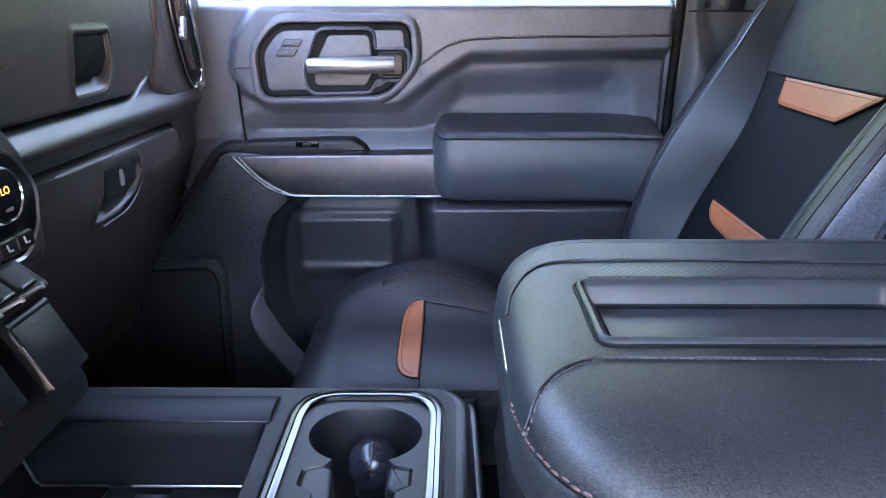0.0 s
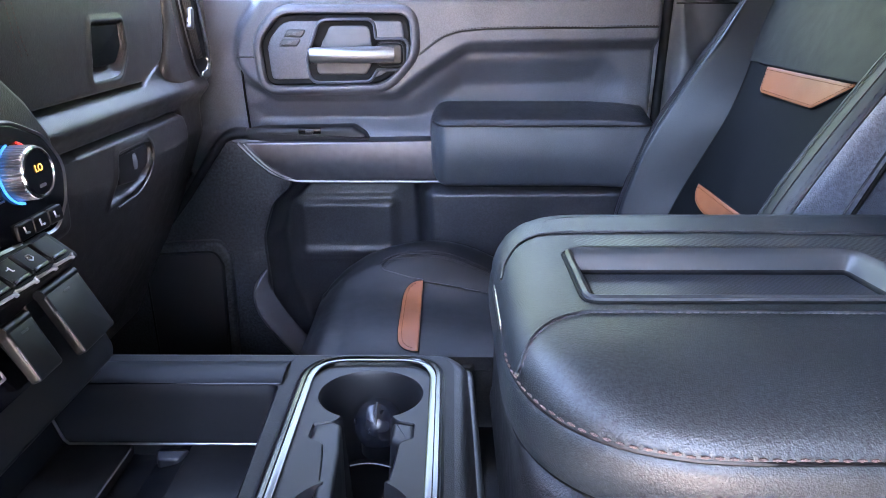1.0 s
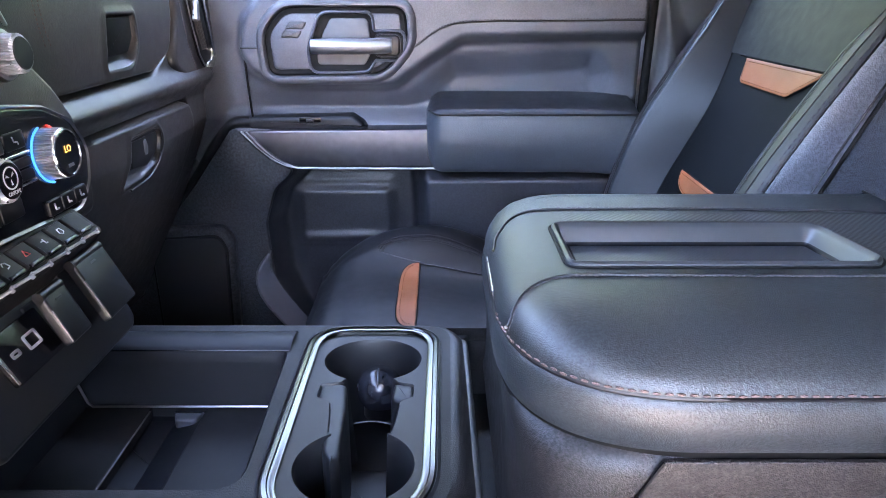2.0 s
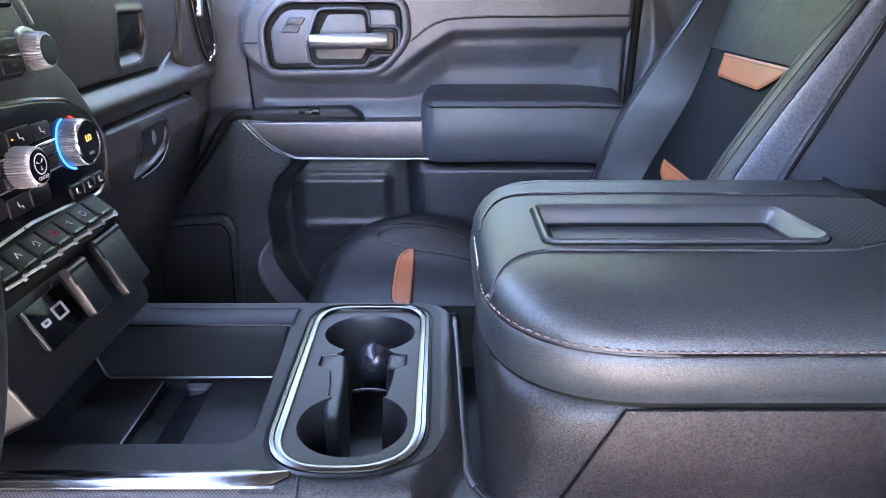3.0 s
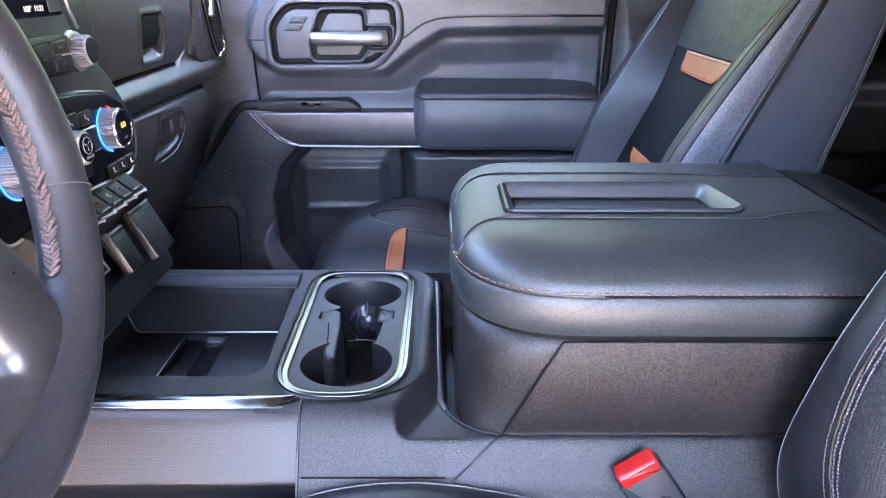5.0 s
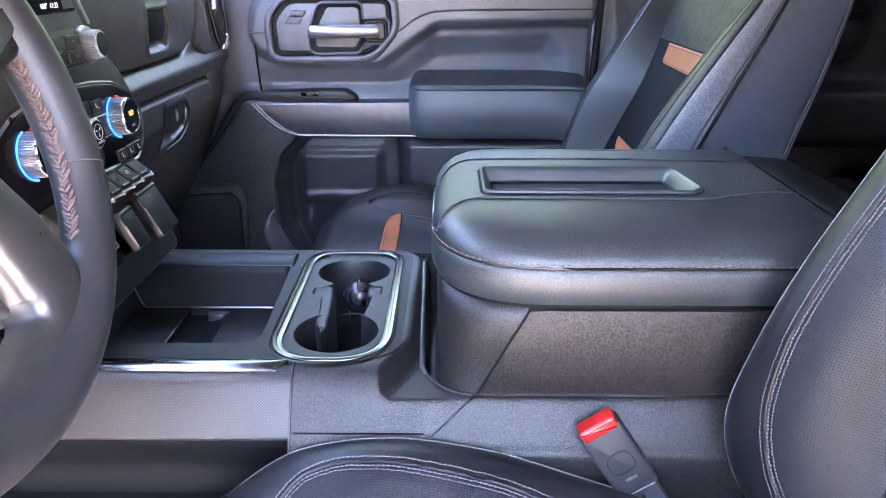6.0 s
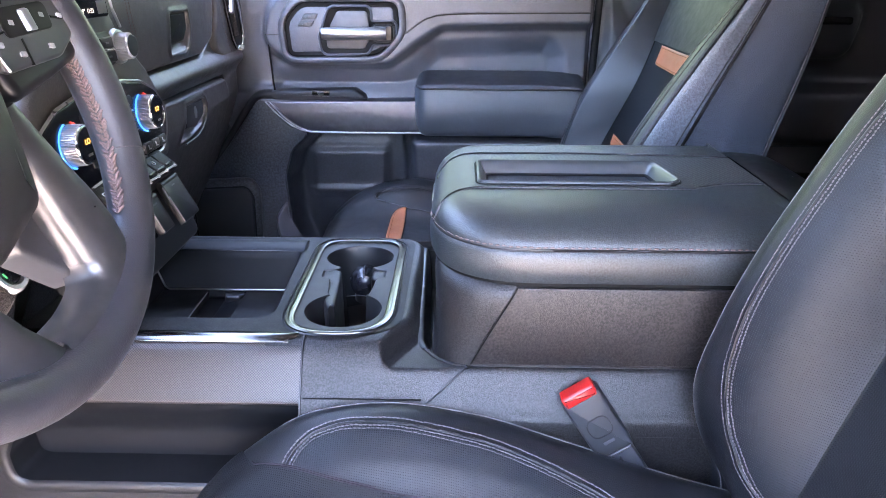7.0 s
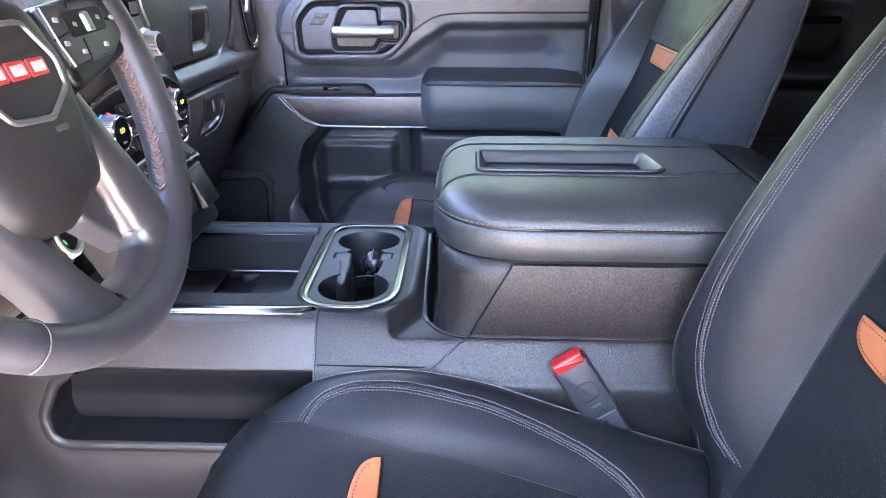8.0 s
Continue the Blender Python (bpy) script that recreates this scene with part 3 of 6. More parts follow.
    # dark sweep that carries the switch ledge down along the lower panel
    mid = spline([(-0.372, 0.566), (-0.410, 0.560), (-0.446, 0.520), (-0.492, 0.452), (-0.545, 0.385), (-0.600, 0.325)], np.linspace(0, 5, 60))
    tan = np.gradient(mid, axis=0)
    tan /= np.linalg.norm(tan, axis=1)[:, None]
    P = np.zeros((60, 11, 3))
    for i in range(60):
        for j in range(11):
            c = math.pi * j / 10
            o = 0.012 * math.cos(c)
            P[i, j] = (mid[i, 0] - tan[i, 1] * o, 1.214 - 0.020 * math.sin(c), mid[i, 1] + tan[i, 0] * o)
    sheet("panel_sweep", P, LEDGE, door, "dark rounded edge of the lower panel")

    # handle bezel
    bez = fillet([(-0.330, 0.735, 0.05), (-0.292, 0.779, 0.05), (-0.064, 0.779, 0.022), (-0.060, 0.715, 0.05), (-0.108, 0.660, 0.06), (-0.325, 0.656, 0.022)], 8)
    bez = resample(bez, 0.004)
    bezel = moulding("handle_bezel", bez, [(-0.014, -y - 0.002), (-0.013, -y + 0.0035), (-0.008, -y + 0.0030), (-0.003, -y + 0.0045), (0.000, -y + 0.003), (0.002, -y - 0.004)], DOORWARD, GAP, door, "gloss black bezel round the door handle")
    block("bezel_plate", bez + outward(bez) * -0.0105, -1.23, -y + 0.0050, DOORWARD, DOOR_SOFT, bezel, bevel=0.002)
    moulding("bezel_lip", bez, [(0.0006, -y - 0.003), (0.0016, -y + 0.0060), (0.0042, -y + 0.0100), (0.0085, -y + 0.0108), (0.0130, -y + 0.0085), (0.0168, -y + 0.0035), (0.0195, -y - 0.0030), (0.0220, -y - 0.0110)], DOORWARD, DOOR_SOFT, bezel, "soft raised lip")
    cup = fillet([(-0.222, 0.7695, 0.022), (-0.127, 0.7695, 0.014), (-0.1245, 0.7365, 0.006), (-0.067, 0.7365, 0.014), (-0.068, 0.686, 0.014), (-0.122, 0.686, 0.008), (-0.136, 0.665, 0.014), (-0.244, 0.6625, 0.020), (-0.2475, 0.705, 0.02)], 8)
    moulding("handle_cup_rim", cup, [(-0.013, -y + 0.0055), (-0.006, -y + 0.0062), (-0.002, -y + 0.0080), (0.000, -y + 0.003)], DOORWARD, GAP, bezel, cap_first=True)
    moulding("cup_lip", cup, [(-0.0012, -y + 0.003), (-0.0008, -y + 0.0086), (0.0012, -y + 0.0098), (0.0036, -y + 0.0084), (0.0050, -y + 0.0040)], DOORWARD, DOOR_SOFT, bezel, "soft grey lip round the handle cup")
    inner = fillet([(-0.203, 0.7605, 0.012), (-0.133, 0.7605, 0.012), (-0.1305, 0.725, 0.006), (-0.1315, 0.694, 0.006), (-0.142, 0.676, 0.010), (-0.231, 0.676, 0.010), (-0.2315, 0.700, 0.01), (-0.219, 0.732, 0.02)], 8)
    block("handle_cup", inner, -y + 0.003, -y + 0.0085, DOORWARD, plain("cup_grey", (0.085, 0.083, 0.086), 0.45), bezel, "light grey back of the handle cup", bevel=0.002)
    block("handle_socket", rrect(-0.120, -0.0745, 0.6925, 0.7305, 0.010), -y + 0.002, -y + 0.0145, DOORWARD, BLACK, bezel, bevel=0.004)
    moulding("socket_rim", rrect(-0.120, -0.0745, 0.6925, 0.7305, 0.010), [(0.0, -y + 0.006), (0.0005, -y + 0.0100), (0.0022, -y + 0.0100), (0.003, -y + 0.006)], DOORWARD, LEDGE, bezel)
    lever = []
    for i in range(15):
        t = i / 14
        lever.append((-0.239 + 0.150 * t, -y + 0.026 + 0.004 * math.sin(math.pi * t), 0.711 + 0.002 * t))
    P = np.zeros((15, 17, 3))
    for i, (x, w, z) in enumerate(lever):
        f = math.sin(math.pi / 2 * min(1, i / 1.0 + 0.72)) * math.sin(math.pi / 2 * min(1, (14 - i) / 1.0 + 0.72))
        for j in range(17):
            a = 2 * math.pi * j / 16
            P[i, j] = (x, -(w + 0.009 * f * math.cos(a)), z + 0.0140 * f * (abs(math.sin(a)) ** 0.8) * (1 if math.sin(a) >= 0 else -1))
    sheet("door_handle", P, plain("handle_silver", (0.22, 0.225, 0.235), 0.36, 0.9, blotch=0.04), door, "satin silver pull handle")
    for k, (v0, v1) in enumerate(((0.741, 0.754), (0.725, 0.738))):
        s = 0.010 * k
        b = block("lock_button", fillet([(-0.290 - s, v0, 0.003), (-0.256 - s, v0, 0.003), (-0.247 - s, v1, 0.003), (-0.280 - s, v1, 0.003)]), -y, -y + 0.0075, DOORWARD, plain("button_grey", (0.030, 0.031, 0.037), 0.42), bezel, bevel=0.0018)
        block("lock_symbol", rrect(-0.271 - s, -0.265 - s, v0 + 0.004, v1 - 0.004, 0.001), -y + 0.0078, -y + 0.0084, DOORWARD, GREY_MARK, b, bevel=0.0002)

    # bright and dark trim, window switch
    block("trim_strip", resample(fillet([(-0.384, 0.551, 0.003), (0.003, 0.556, 0.004), (0.003, 0.480, 0.004), (-0.280, 0.480, 0.03), (-0.325, 0.495, 0.03), (-0.358, 0.524, 0.01)]), 0.008), -1.24, -1.190, DOORWARD, TRIM, door, "brushed dark metal trim strip", bevel=0.004, seg=4)
    low = [(-0.388, 0.551), (-0.362, 0.523), (-0.330, 0.495), (-0.305, 0.483), (-0.280, 0.4775), (-0.14, 0.477), (0.0, 0.477)]
    tube("chrome_edge", [(a, 1.1895, b) for a, b in resample(low, 0.01, False)], 0.0022, LIP, door, "thin chrome edge line")
    block("chrome_wedge", fillet([(-0.386, 0.5505, 0.001), (-0.372, 0.5505, 0.001), (-0.338, 0.511, 0.01), (-0.300, 0.486, 0.01), (-0.310, 0.4835, 0.01), (-0.350, 0.510, 0.01)]), -1.20, -1.1875, DOORWARD, plain("tip_metal", (0.10, 0.10, 0.115), 0.34, 0.7), door, "dark metal tip of the trim strip", bevel=0.0015)
    tube("tip_edge", [(a, 1.1872, b) for a, b in spline([(-0.377, 0.5505), (-0.357, 0.527), (-0.336, 0.507), (-0.314, 0.492), (-0.292, 0.4825)], np.linspace(0, 4, 30))], 0.0016, LIP, door, "thin bright edge line", n=6)
    ledge = block("switch_ledge", fillet([(-0.425, 0.545, 0), (-0.398, 0.568, 0.02), (-0.355, 0.576, 0.02), (-0.172, 0.580, 0.014), (-0.150, 0.565, 0.012), (-0.142, 0.55, 0)]), -1.24, -1.203, DOORWARD, LEDGE, door, "dark plastic ledge of the window switch", bevel=0.009, seg=4)
    tube("skin_joint", [(a, 1.2115 if b > 0.70 else 1.2225, b) for a, b in spline([(-0.322, 0.795), (-0.346, 0.766), (-0.362, 0.742), (-0.3725, 0.713), (-0.3755, 0.690), (-0.3745, 0.64), (-0.371, 0.574)], np.linspace(0, 6, 60))], 0.0022, GAP, door, n=6)
    block("window_switch", rrect(-0.275, -0.232, 0.566, 0.5765, 0.003), -1.21, -1.2005, DOORWARD, GLOSS, ledge, "black window switch", bevel=0.0015)
    block("switch_paddle", rrect(-0.262, -0.246, 0.5675, 0.5735, 0.002), -1.202, -1.1985, DOORWARD, plain("paddle_grey", (0.05, 0.05, 0.052), 0.4, 0.4), ledge, bevel=0.002)
    # armrest cushion
    ctrl = [(1.238, 0.465), (1.20, 0.472), (1.160, 0.477), (1.143, 0.490), (1.134, 0.535), (1.140, 0.583), (1.146, 0.598), (1.17, 0.606), (1.205, 0.615), (1.238, 0.622)]
    xs = [-0.026, -0.0255, -0.024, -0.020, -0.014, -0.006, 0.004] + list(np.linspace(0.02, 0.372, 24)) + [0.380, 0.385, 0.388, 0.389]
    ts = np.linspace(0, 9, 55)
    sec = spline(ctrl, ts)
    P = np.zeros((len(xs), len(ts), 3))
    for i, x in enumerate(xs):
        f = math.sqrt(max(0, 1 - (max(0, 0.004 - x) / 0.030) ** 2)) * math.sqrt(max(0, 1 - (max(0, x - 0.372) / 0.0172) ** 2))
        P[i, :, 0] = x
        P[i, :, 1] = 1.24 + (sec[:, 0] - 1.24) * (0.2 + 0.8 * f)
        P[i, :, 2] = 0.548 + (sec[:, 1] - 0.548) * (0.35 + 0.65 * f) - 0.010 * max(0, (x - 0.25) / 0.14) ** 2
    cut = int(np.searchsorted(ts, 6.3))
    arm = sheet("armrest", P[:, :cut + 1], ARM_LEATHER, door, "soft slate leather armrest")
    sheet("armrest_pad", P[:, cut:], LEATHER, arm, "darker leather top of the armrest")
    edge = [(x, 1.139 + 0.10 * (1 - math.sqrt(max(0, 1 - (max(0, 0.004 - x) / 0.030) ** 2))), 0.5925) for x in np.linspace(-0.02, 0.375, 60)]
    tube("armrest_piping", edge, 0.0024, BLACK, arm)
    line = [q for q in resample([(-0.055, 0.704), (-0.036, 0.716), (-0.018, 0.730), (0.002, 0.742), (0.028, 0.750), (0.06, 0.753), (0.108, 0.755), (0.385, 0.757)], 0.006, False)]
    tube("pad_seam", [(a, 1.2055, b) for a, b in line], 0.0016, BLACK, door)
    stitches("pad_stitching", [(a, 1.2045, b + 0.003) for a, b in line], THREAD_DARK, door, length=0.004)
    tube("pad_seam", [(a, 1.2055, 0.706) for a in np.linspace(-0.378, -0.334, 8)], 0.0014, BLACK, door)
    return door


passenger_door()


def passenger_pillar():
    """Pillar trim behind the door, with its scooped belt guide."""
    well = fillet([(0.44, 0.86, 0), (0.445, 0.78, 0.02), (0.50, 0.66, 0.04), (0.56, 0.70, 0.03), (0.57, 0.86, 0)])

    def height(U, V):
        w = np.full(U.shape, -1.262)
        w += 0.03 * step(U - 0.425, 0, 0.02)
        w -= 0.05 * step(-inside(U, V, well), -0.03, 0.03) * step(V - 0.60, 0, 0.1)
        return w

    ob = relief("pillar_trim", DOORWARD, 0.409, 0.80, 0.0, 0.86, 0.004, height, plain("pillar_plastic", (0.125, 0.132, 0.150), 0.40, 0.0, 0.45, blotch=0.06), None)
    tagged(ob, "dark grey plastic lower pillar trim beside the door", "pillar", kind="structure")
    tube("door_seal", [(0.405, 1.250, 0.02), (0.406, 1.250, 0.4), (0.4075, 1.25, 0.62), (0.412, 1.25, 0.86)], 0.009, RUBBER, None)
    tagged(bpy.data.objects["door_seal"], "black rubber door seal along the pillar", "door seal", kind="structure")
    tube("pillar_joint", [(0.42, 1.233, 0.797), (0.55, 1.233, 0.797)], 0.0014, BLACK, ob)


passenger_pillar()


def seat_belt():
    P = np.zeros((30, 5, 3))
    for i in range(30):
        t = i / 29
        for j in range(5):
            P[i, j] = (0.548 + 0.024 * (j / 4 - 0.5) * 2 + 0.012 * (1 - t), 1.215 - 0.012 * math.sin(t * 3), 0.62 + 0.50 * t)
    ob = sheet("seat_belt", P, BELT, None, thick=0.0014)
    return tagged(ob, "grey woven seat belt hanging at the pillar", "seat belt")


seat_belt()


# ---- dashboard ----
def dashboard():
    dash = thing("dashboard", "dark grey moulded dashboard with two glove box doors", "dashboard")
    scoop = fillet([(0.800, 0.706, 0.006), (0.878, 0.706, 0.030), (0.905, 0.738, 0.030), (0.903, 0.777, 0.004), (0.818, 0.777, 0.004)])
    pull = fillet([(0.812, 0.538, 0.006), (0.880, 0.541, 0.030), (0.938, 0.562, 0.030), (0.943, 0.597, 0.020), (0.928, 0.610, 0.004), (0.834, 0.609, 0.004)])
    door1 = fillet([(0.54, 0.688, 0), (0.955, 0.688, 0.05), (1.030, 0.712, 0.04), (1.056, 0.765, 0.03), (1.060, 0.90, 0), (0.54, 0.90, 0)])
    door2 = fillet([(0.56, 0.30, 0), (1.02, 0.30, 0.05), (1.085, 0.42, 0.05), (1.100, 0.60, 0.02), (1.085, 0.626, 0.02), (0.56, 0.630, 0)])

    def height(U, V):
        w = np.where(V > 0.66, -0.452, -0.452)
        w = w - 0.55 * np.maximum(0, 0.58 - V) ** 1.15
        w = w + 0.022 * np.exp(-((V - 0.660) / 0.020) ** 2)
        w = w - 0.10 * step(V - 0.84, 0, 0.10)
        d1, d2 = inside(U, V, door1), inside(U, V, door2)
        w = w + 0.010 * step(-d1, -0.001, 0.007)
        w = w - 0.012 * np.exp(-((d1 - 0.001) / 0.0022) ** 2)
        w = w + 0.010 * step(-d2, -0.001, 0.007)
        w = w - 0.014 * np.exp(-((d2 - 0.001) / 0.0025) ** 2)
        for o in (scoop, pull):
            d = inside(U, V, o)
            cz = min(q[1] for q in o)
            w = w + 0.003 * np.exp(-((d - 0.003) / 0.004) ** 2)
            w = w - 0.018 * step(-d, 0.0, 0.007) * (0.25 + 0.75 * step(V - cz, 0.002, 0.022))
        w = w - 0.07 * step(U - 1.19, 0.0, 0.05)
        return w

    relief("glove_box_panel", REARWARD, 0.50, 1.248, 0.20, 0.94, 0.0034, height, DASH, dash)
    PADDLE = plain("paddle_plastic", (0.0105, 0.0090, 0.0085), 0.45, 0.0, 0.3)
    block("latch_paddle", fillet([(0.806, 0.722, 0.004), (0.878, 0.724, 0.014), (0.899, 0.745, 0.010), (0.900, 0.7745, 0.003), (0.816, 0.7745, 0.003)]), -0.490, -0.4445, REARWARD, GAP, dash, bevel=0.003)
    paddle = block("latch_paddle", fillet([(0.826, 0.564, 0.008), (0.884, 0.558, 0.012), (0.924, 0.572, 0.014), (0.934, 0.592, 0.010), (0.928, 0.6060, 0.003), (0.838, 0.6055, 0.003)]), -0.490, -0.4440, REARWARD, PADDLE, dash, bevel=0.004, seg=4)
    block("lock_symbol", fillet([(0.879, 0.575, 0.003), (0.889, 0.575, 0.003), (0.893, 0.586, 0.004), (0.888, 0.598, 0.003), (0.880, 0.598, 0.003), (0.878, 0.586, 0.002)]), -0.446, -0.4432, REARWARD, plain("lock_grey", (0.19, 0.18, 0.175), 0.4), paddle, "grey lock symbol", bevel=0.0008)
    block("pull_slot", [(0.834, 0.6085), (0.924, 0.6090), (0.918, 0.6180), (0.838, 0.6165)], -0.46, -0.4412, REARWARD, GAP, dash, bevel=0.001)
    tube("pull_edge", [(-0.4418, a, b) for a, b in spline([(0.836, 0.6075), (0.926, 0.6082), (0.941, 0.5930), (0.9395, 0.573), (0.9175, 0.5555), (0.878, 0.5415), (0.811, 0.5385)], np.linspace(0, 6, 60))], 0.0016, DASH, dash, "rounded edge of the glove box pull", n=8)
    tube("pull_edge", [(-0.4418, a, b) for a, b in spline([(0.904, 0.775), (0.904, 0.740), (0.893, 0.722), (0.870, 0.7075), (0.804, 0.7055)], np.linspace(0, 4, 50))], 0.0016, DASH, dash, "rounded edge of the glove box pull", n=8)
    # top of the dashboard up to the windscreen
    P = np.zeros((60, 14, 3))
    for i in range(60):
        for j in range(14):
            t = j / 13
            P[i, j] = (-0.50 - 0.62 * t, -0.62 + 1.87 * i / 59, 0.935 - 0.05 * (1 - t) ** 3 - 0.10 * t * t)
    sheet("dash_top", P, DASH, dash)
    # driver side: knee panel and instrument binnacle behind the wheel
    def knee(U, V):
        return -0.50 - 0.45 * np.maximum(0, 0.60 - V) - 0.03 * step(V - 0.80, 0, 0.1) + 0.0 * U
    relief("knee_panel", REARWARD, -0.62, 0.50, 0.25, 0.94, 0.02, knee, DASH, dash)
    # end vent
    out = resample(fillet([(1.058, 0.90, 0), (1.062, 0.77, 0.06), (1.026, 0.690, 0.03), (1.075, 0.667, 0.02), (1.160, 0.660, 0.03), (1.240, 0.664, 0.02), (1.254, 0.70, 0.02), (1.254, 0.90, 0)]), 0.006)
    block("vent_surround", out, -0.52, -0.438, REARWARD, DASH, dash, "leather-wrapped vent surround", bevel=0.012, seg=5)
    seam = spline([(1.071, 0.88), (1.076, 0.83), (1.085, 0.786), (1.100, 0.726), (1.130, 0.676), (1.150, 0.660)], np.linspace(0, 5, 50))
    stitches("vent_stitching", [(-0.4372, a, b) for a, b in seam], THREAD_BROWN, dash, "brown stitching", length=0.003, r=0.0008)
    left = [(1.090, 0.90), (1.103, 0.80), (1.117, 0.753), (1.140, 0.699), (1.163, 0.676)]
    right = [(1.200, 0.672), (1.218, 0.690), (1.213, 0.722), (1.187, 0.80), (1.165, 0.90)]
    vent_o = resample(fillet([(a, b, 0.015) for a, b in left + right]), 0.006)
    vent = block("air_vent", vent_o, -0.46, -0.433, REARWARD, TOGGLE, dash, "tall air vent with black slats", bevel=0.003)
    for k in range(4):
        tube("slat", [(-0.431, 1.108 + 0.009 * k, 0.89), (-0.431, 1.119 + 0.009 * k, 0.80), (-0.431, 1.135 + 0.008 * k, 0.745), (-0.431, 1.155 + 0.006 * k, 0.708)], 0.0024, DASH, vent, n=6)
    rodm = axes((-0.430, 1.130, 0.775), (0, 0.96, -0.27), (0, 0.27, 0.96), (1, 0, 0))
    block("vent_tab", rrect(-0.006, 0.006, -0.018, 0.018, 0.005), -0.002, 0.008, rodm, SATIN, vent, bevel=0.003)
    strip = right[::-1] + [(1.163, 0.676), (1.168, 0.685), (1.190, 0.686), (1.202, 0.700), (1.196, 0.730), (1.172, 0.80), (1.150, 0.90)]
    block("chrome_strip", resample(fillet([(a, b, 0.008) for a, b in strip]), 0.004), -0.434, -0.4275, REARWARD, CHROME, vent, "broad bright chrome strip", bevel=0.004, seg=4)
    tube("vent_edge", [(-0.4325, a, b) for a, b in resample(left, 0.008, False)], 0.0014, SATIN, vent, n=6)
    for dy in (0.0, 0.011):
        row = spline([(0.643 + dy, 0.86), (0.652 + dy, 0.80), (0.656 + dy, 0.77), (0.664 + dy, 0.745)], np.linspace(0, 3, 30))
        stitches("dash_stitching", [(-0.4405, a, b) for a, b in row], THREAD_BROWN, dash, "brown stitching", length=0.003, r=0.0007)
    return dash


dashboard()


# ---- centre stack ----
def centre_stack():
    stack = thing("centre_stack", "black centre control stack with knurled silver knobs", "control panel")
    F = leaning((-0.376, 0.41, 0.665), 4)
    half = [(0.172, -0.085, 0.02), (0.184, -0.030, 0.04), (0.176, 0.020, 0.03), (0.152, 0.054, 0.03), (0.122, 0.082, 0.03), (0.094, 0.110, 0.02), (0.080, 0.140, 0.02), (0.074, 0.24, 0.0)]
    shell = resample(fillet(half + [(-a, b, r) for a, b, r in half[::-1]]), 0.007)
    moulding("shell", shell, [(0.020, -0.18), (0.016, -0.09), (0.010, -0.05), (0.003, -0.022), (0, -0.012), (-0.004, -0.005), (-0.010, -0.002)], F, DASH, stack, cap_last=True)
    hh = [(0.0, -0.058, 0), (0.07, -0.062, 0.0), (0.135, -0.068, 0.03), (0.160, -0.045, 0.03), (0.172, -0.012, 0.03), (0.150, 0.020, 0.03), (0.110, 0.038, 0.03), (0.06, 0.046, 0.03), (0.0, 0.050, 0)]
    hv = resample(fillet(hh + [(-a, b, r) for a, b, r in hh[-2:0:-1]]), 0.005)
    panel = block("climate_panel", hv, -0.01, 0.003, F, GLOSS, stack, "gloss black climate control panel", bevel=0.003)
    moulding("panel_edge", hv, [(-0.001, 0.002), (0.001, 0.004), (0.003, 0.001)], F, SATIN, panel)
    # temperature knobs with lit rings
    for a, txt in ((0.099, "LO"), (-0.099, "LO")):
        base = at(F, a, -0.004)
        knob = rod("temperature_knob", base, 0.0250, 0.0238, 0.003, 0.022, KNOB, panel, "knurled silver temperature knob", ribs=52, bevel=0.0025)
        rod("knob_face", base, 0.0205, 0.0202, 0.022, 0.0228, GLOSS, knob, n=40, bevel=0.0006)
        moulding("knob_lip", circle(0, 0, 0.0212, 40), [(-0.001, 0.022), (0, 0.0236), (0.0016, 0.0232), (0.0022, 0.0215)], base, CHROME, knob)
        lettering("digits", txt, 0.0090, at(base, 0.0, 0.0035, 0.0233), AMBER_GLOW, knob, "lit amber digits")
        block("sync_mark", rrect(-0.005, 0.005, -0.0135, -0.0105, 0.0005), 0.0226, 0.0232, base, GREY_MARK, knob, bevel=0.0002)
        for lo, hi, mat, lab in ((95, 262, BLUE_GLOW, "blue lit half ring"), (-78, 72, RED_GLOW, "red lit half ring")):
            arc = [base @ Vector((0.0268 * math.cos(radians(c)), 0.0268 * math.sin(radians(c)), 0.0042)) for c in np.linspace(lo + 10, hi, 40)]
            tube("ring_light", arc, 0.0016, mat, panel, lab, n=8, flat=0.7)
    base = at(F, 0.003, -0.006)
    fan = rod("fan_knob", base, 0.0195, 0.0185, 0.003, 0.024, KNOB, panel, "knurled silver fan knob", ribs=44, bevel=0.0025)
    rod("knob_face", base, 0.0155, 0.0153, 0.024, 0.0247, GLOSS, fan, n=36, bevel=0.0006)
    moulding("fan_symbol", circle(0, 0.002, 0.0085, 24), [(0, 0.0246), (0, 0.0251), (0.0012, 0.0251), (0.0012, 0.0246)], base, MARK, fan)
    for k in range(3):
        block("fan_blade", [(0.0008, 0.0006), (0.0055, 0.0024), (0.0045, 0.0046)], 0.0246, 0.0250, at(base, 0, 0.002, 0, 120 * k), MARK, fan, bevel=0.0001)
    lettering("fan_label", "ON/OFF", 0.0046, at(base, 0.0, -0.0105, 0.0249), MARK, fan)
    tube("bright_line", [F @ Vector((a, 0.0055, 0.0040)) for a in np.linspace(-0.066, 0.070, 14)], 0.0015, CHROME, panel)
    tube("bright_line", [F @ Vector((a, -0.0215, 0.0040)) for a in np.linspace(-0.066, 0.070, 14)], 0.0009, SATIN, panel)
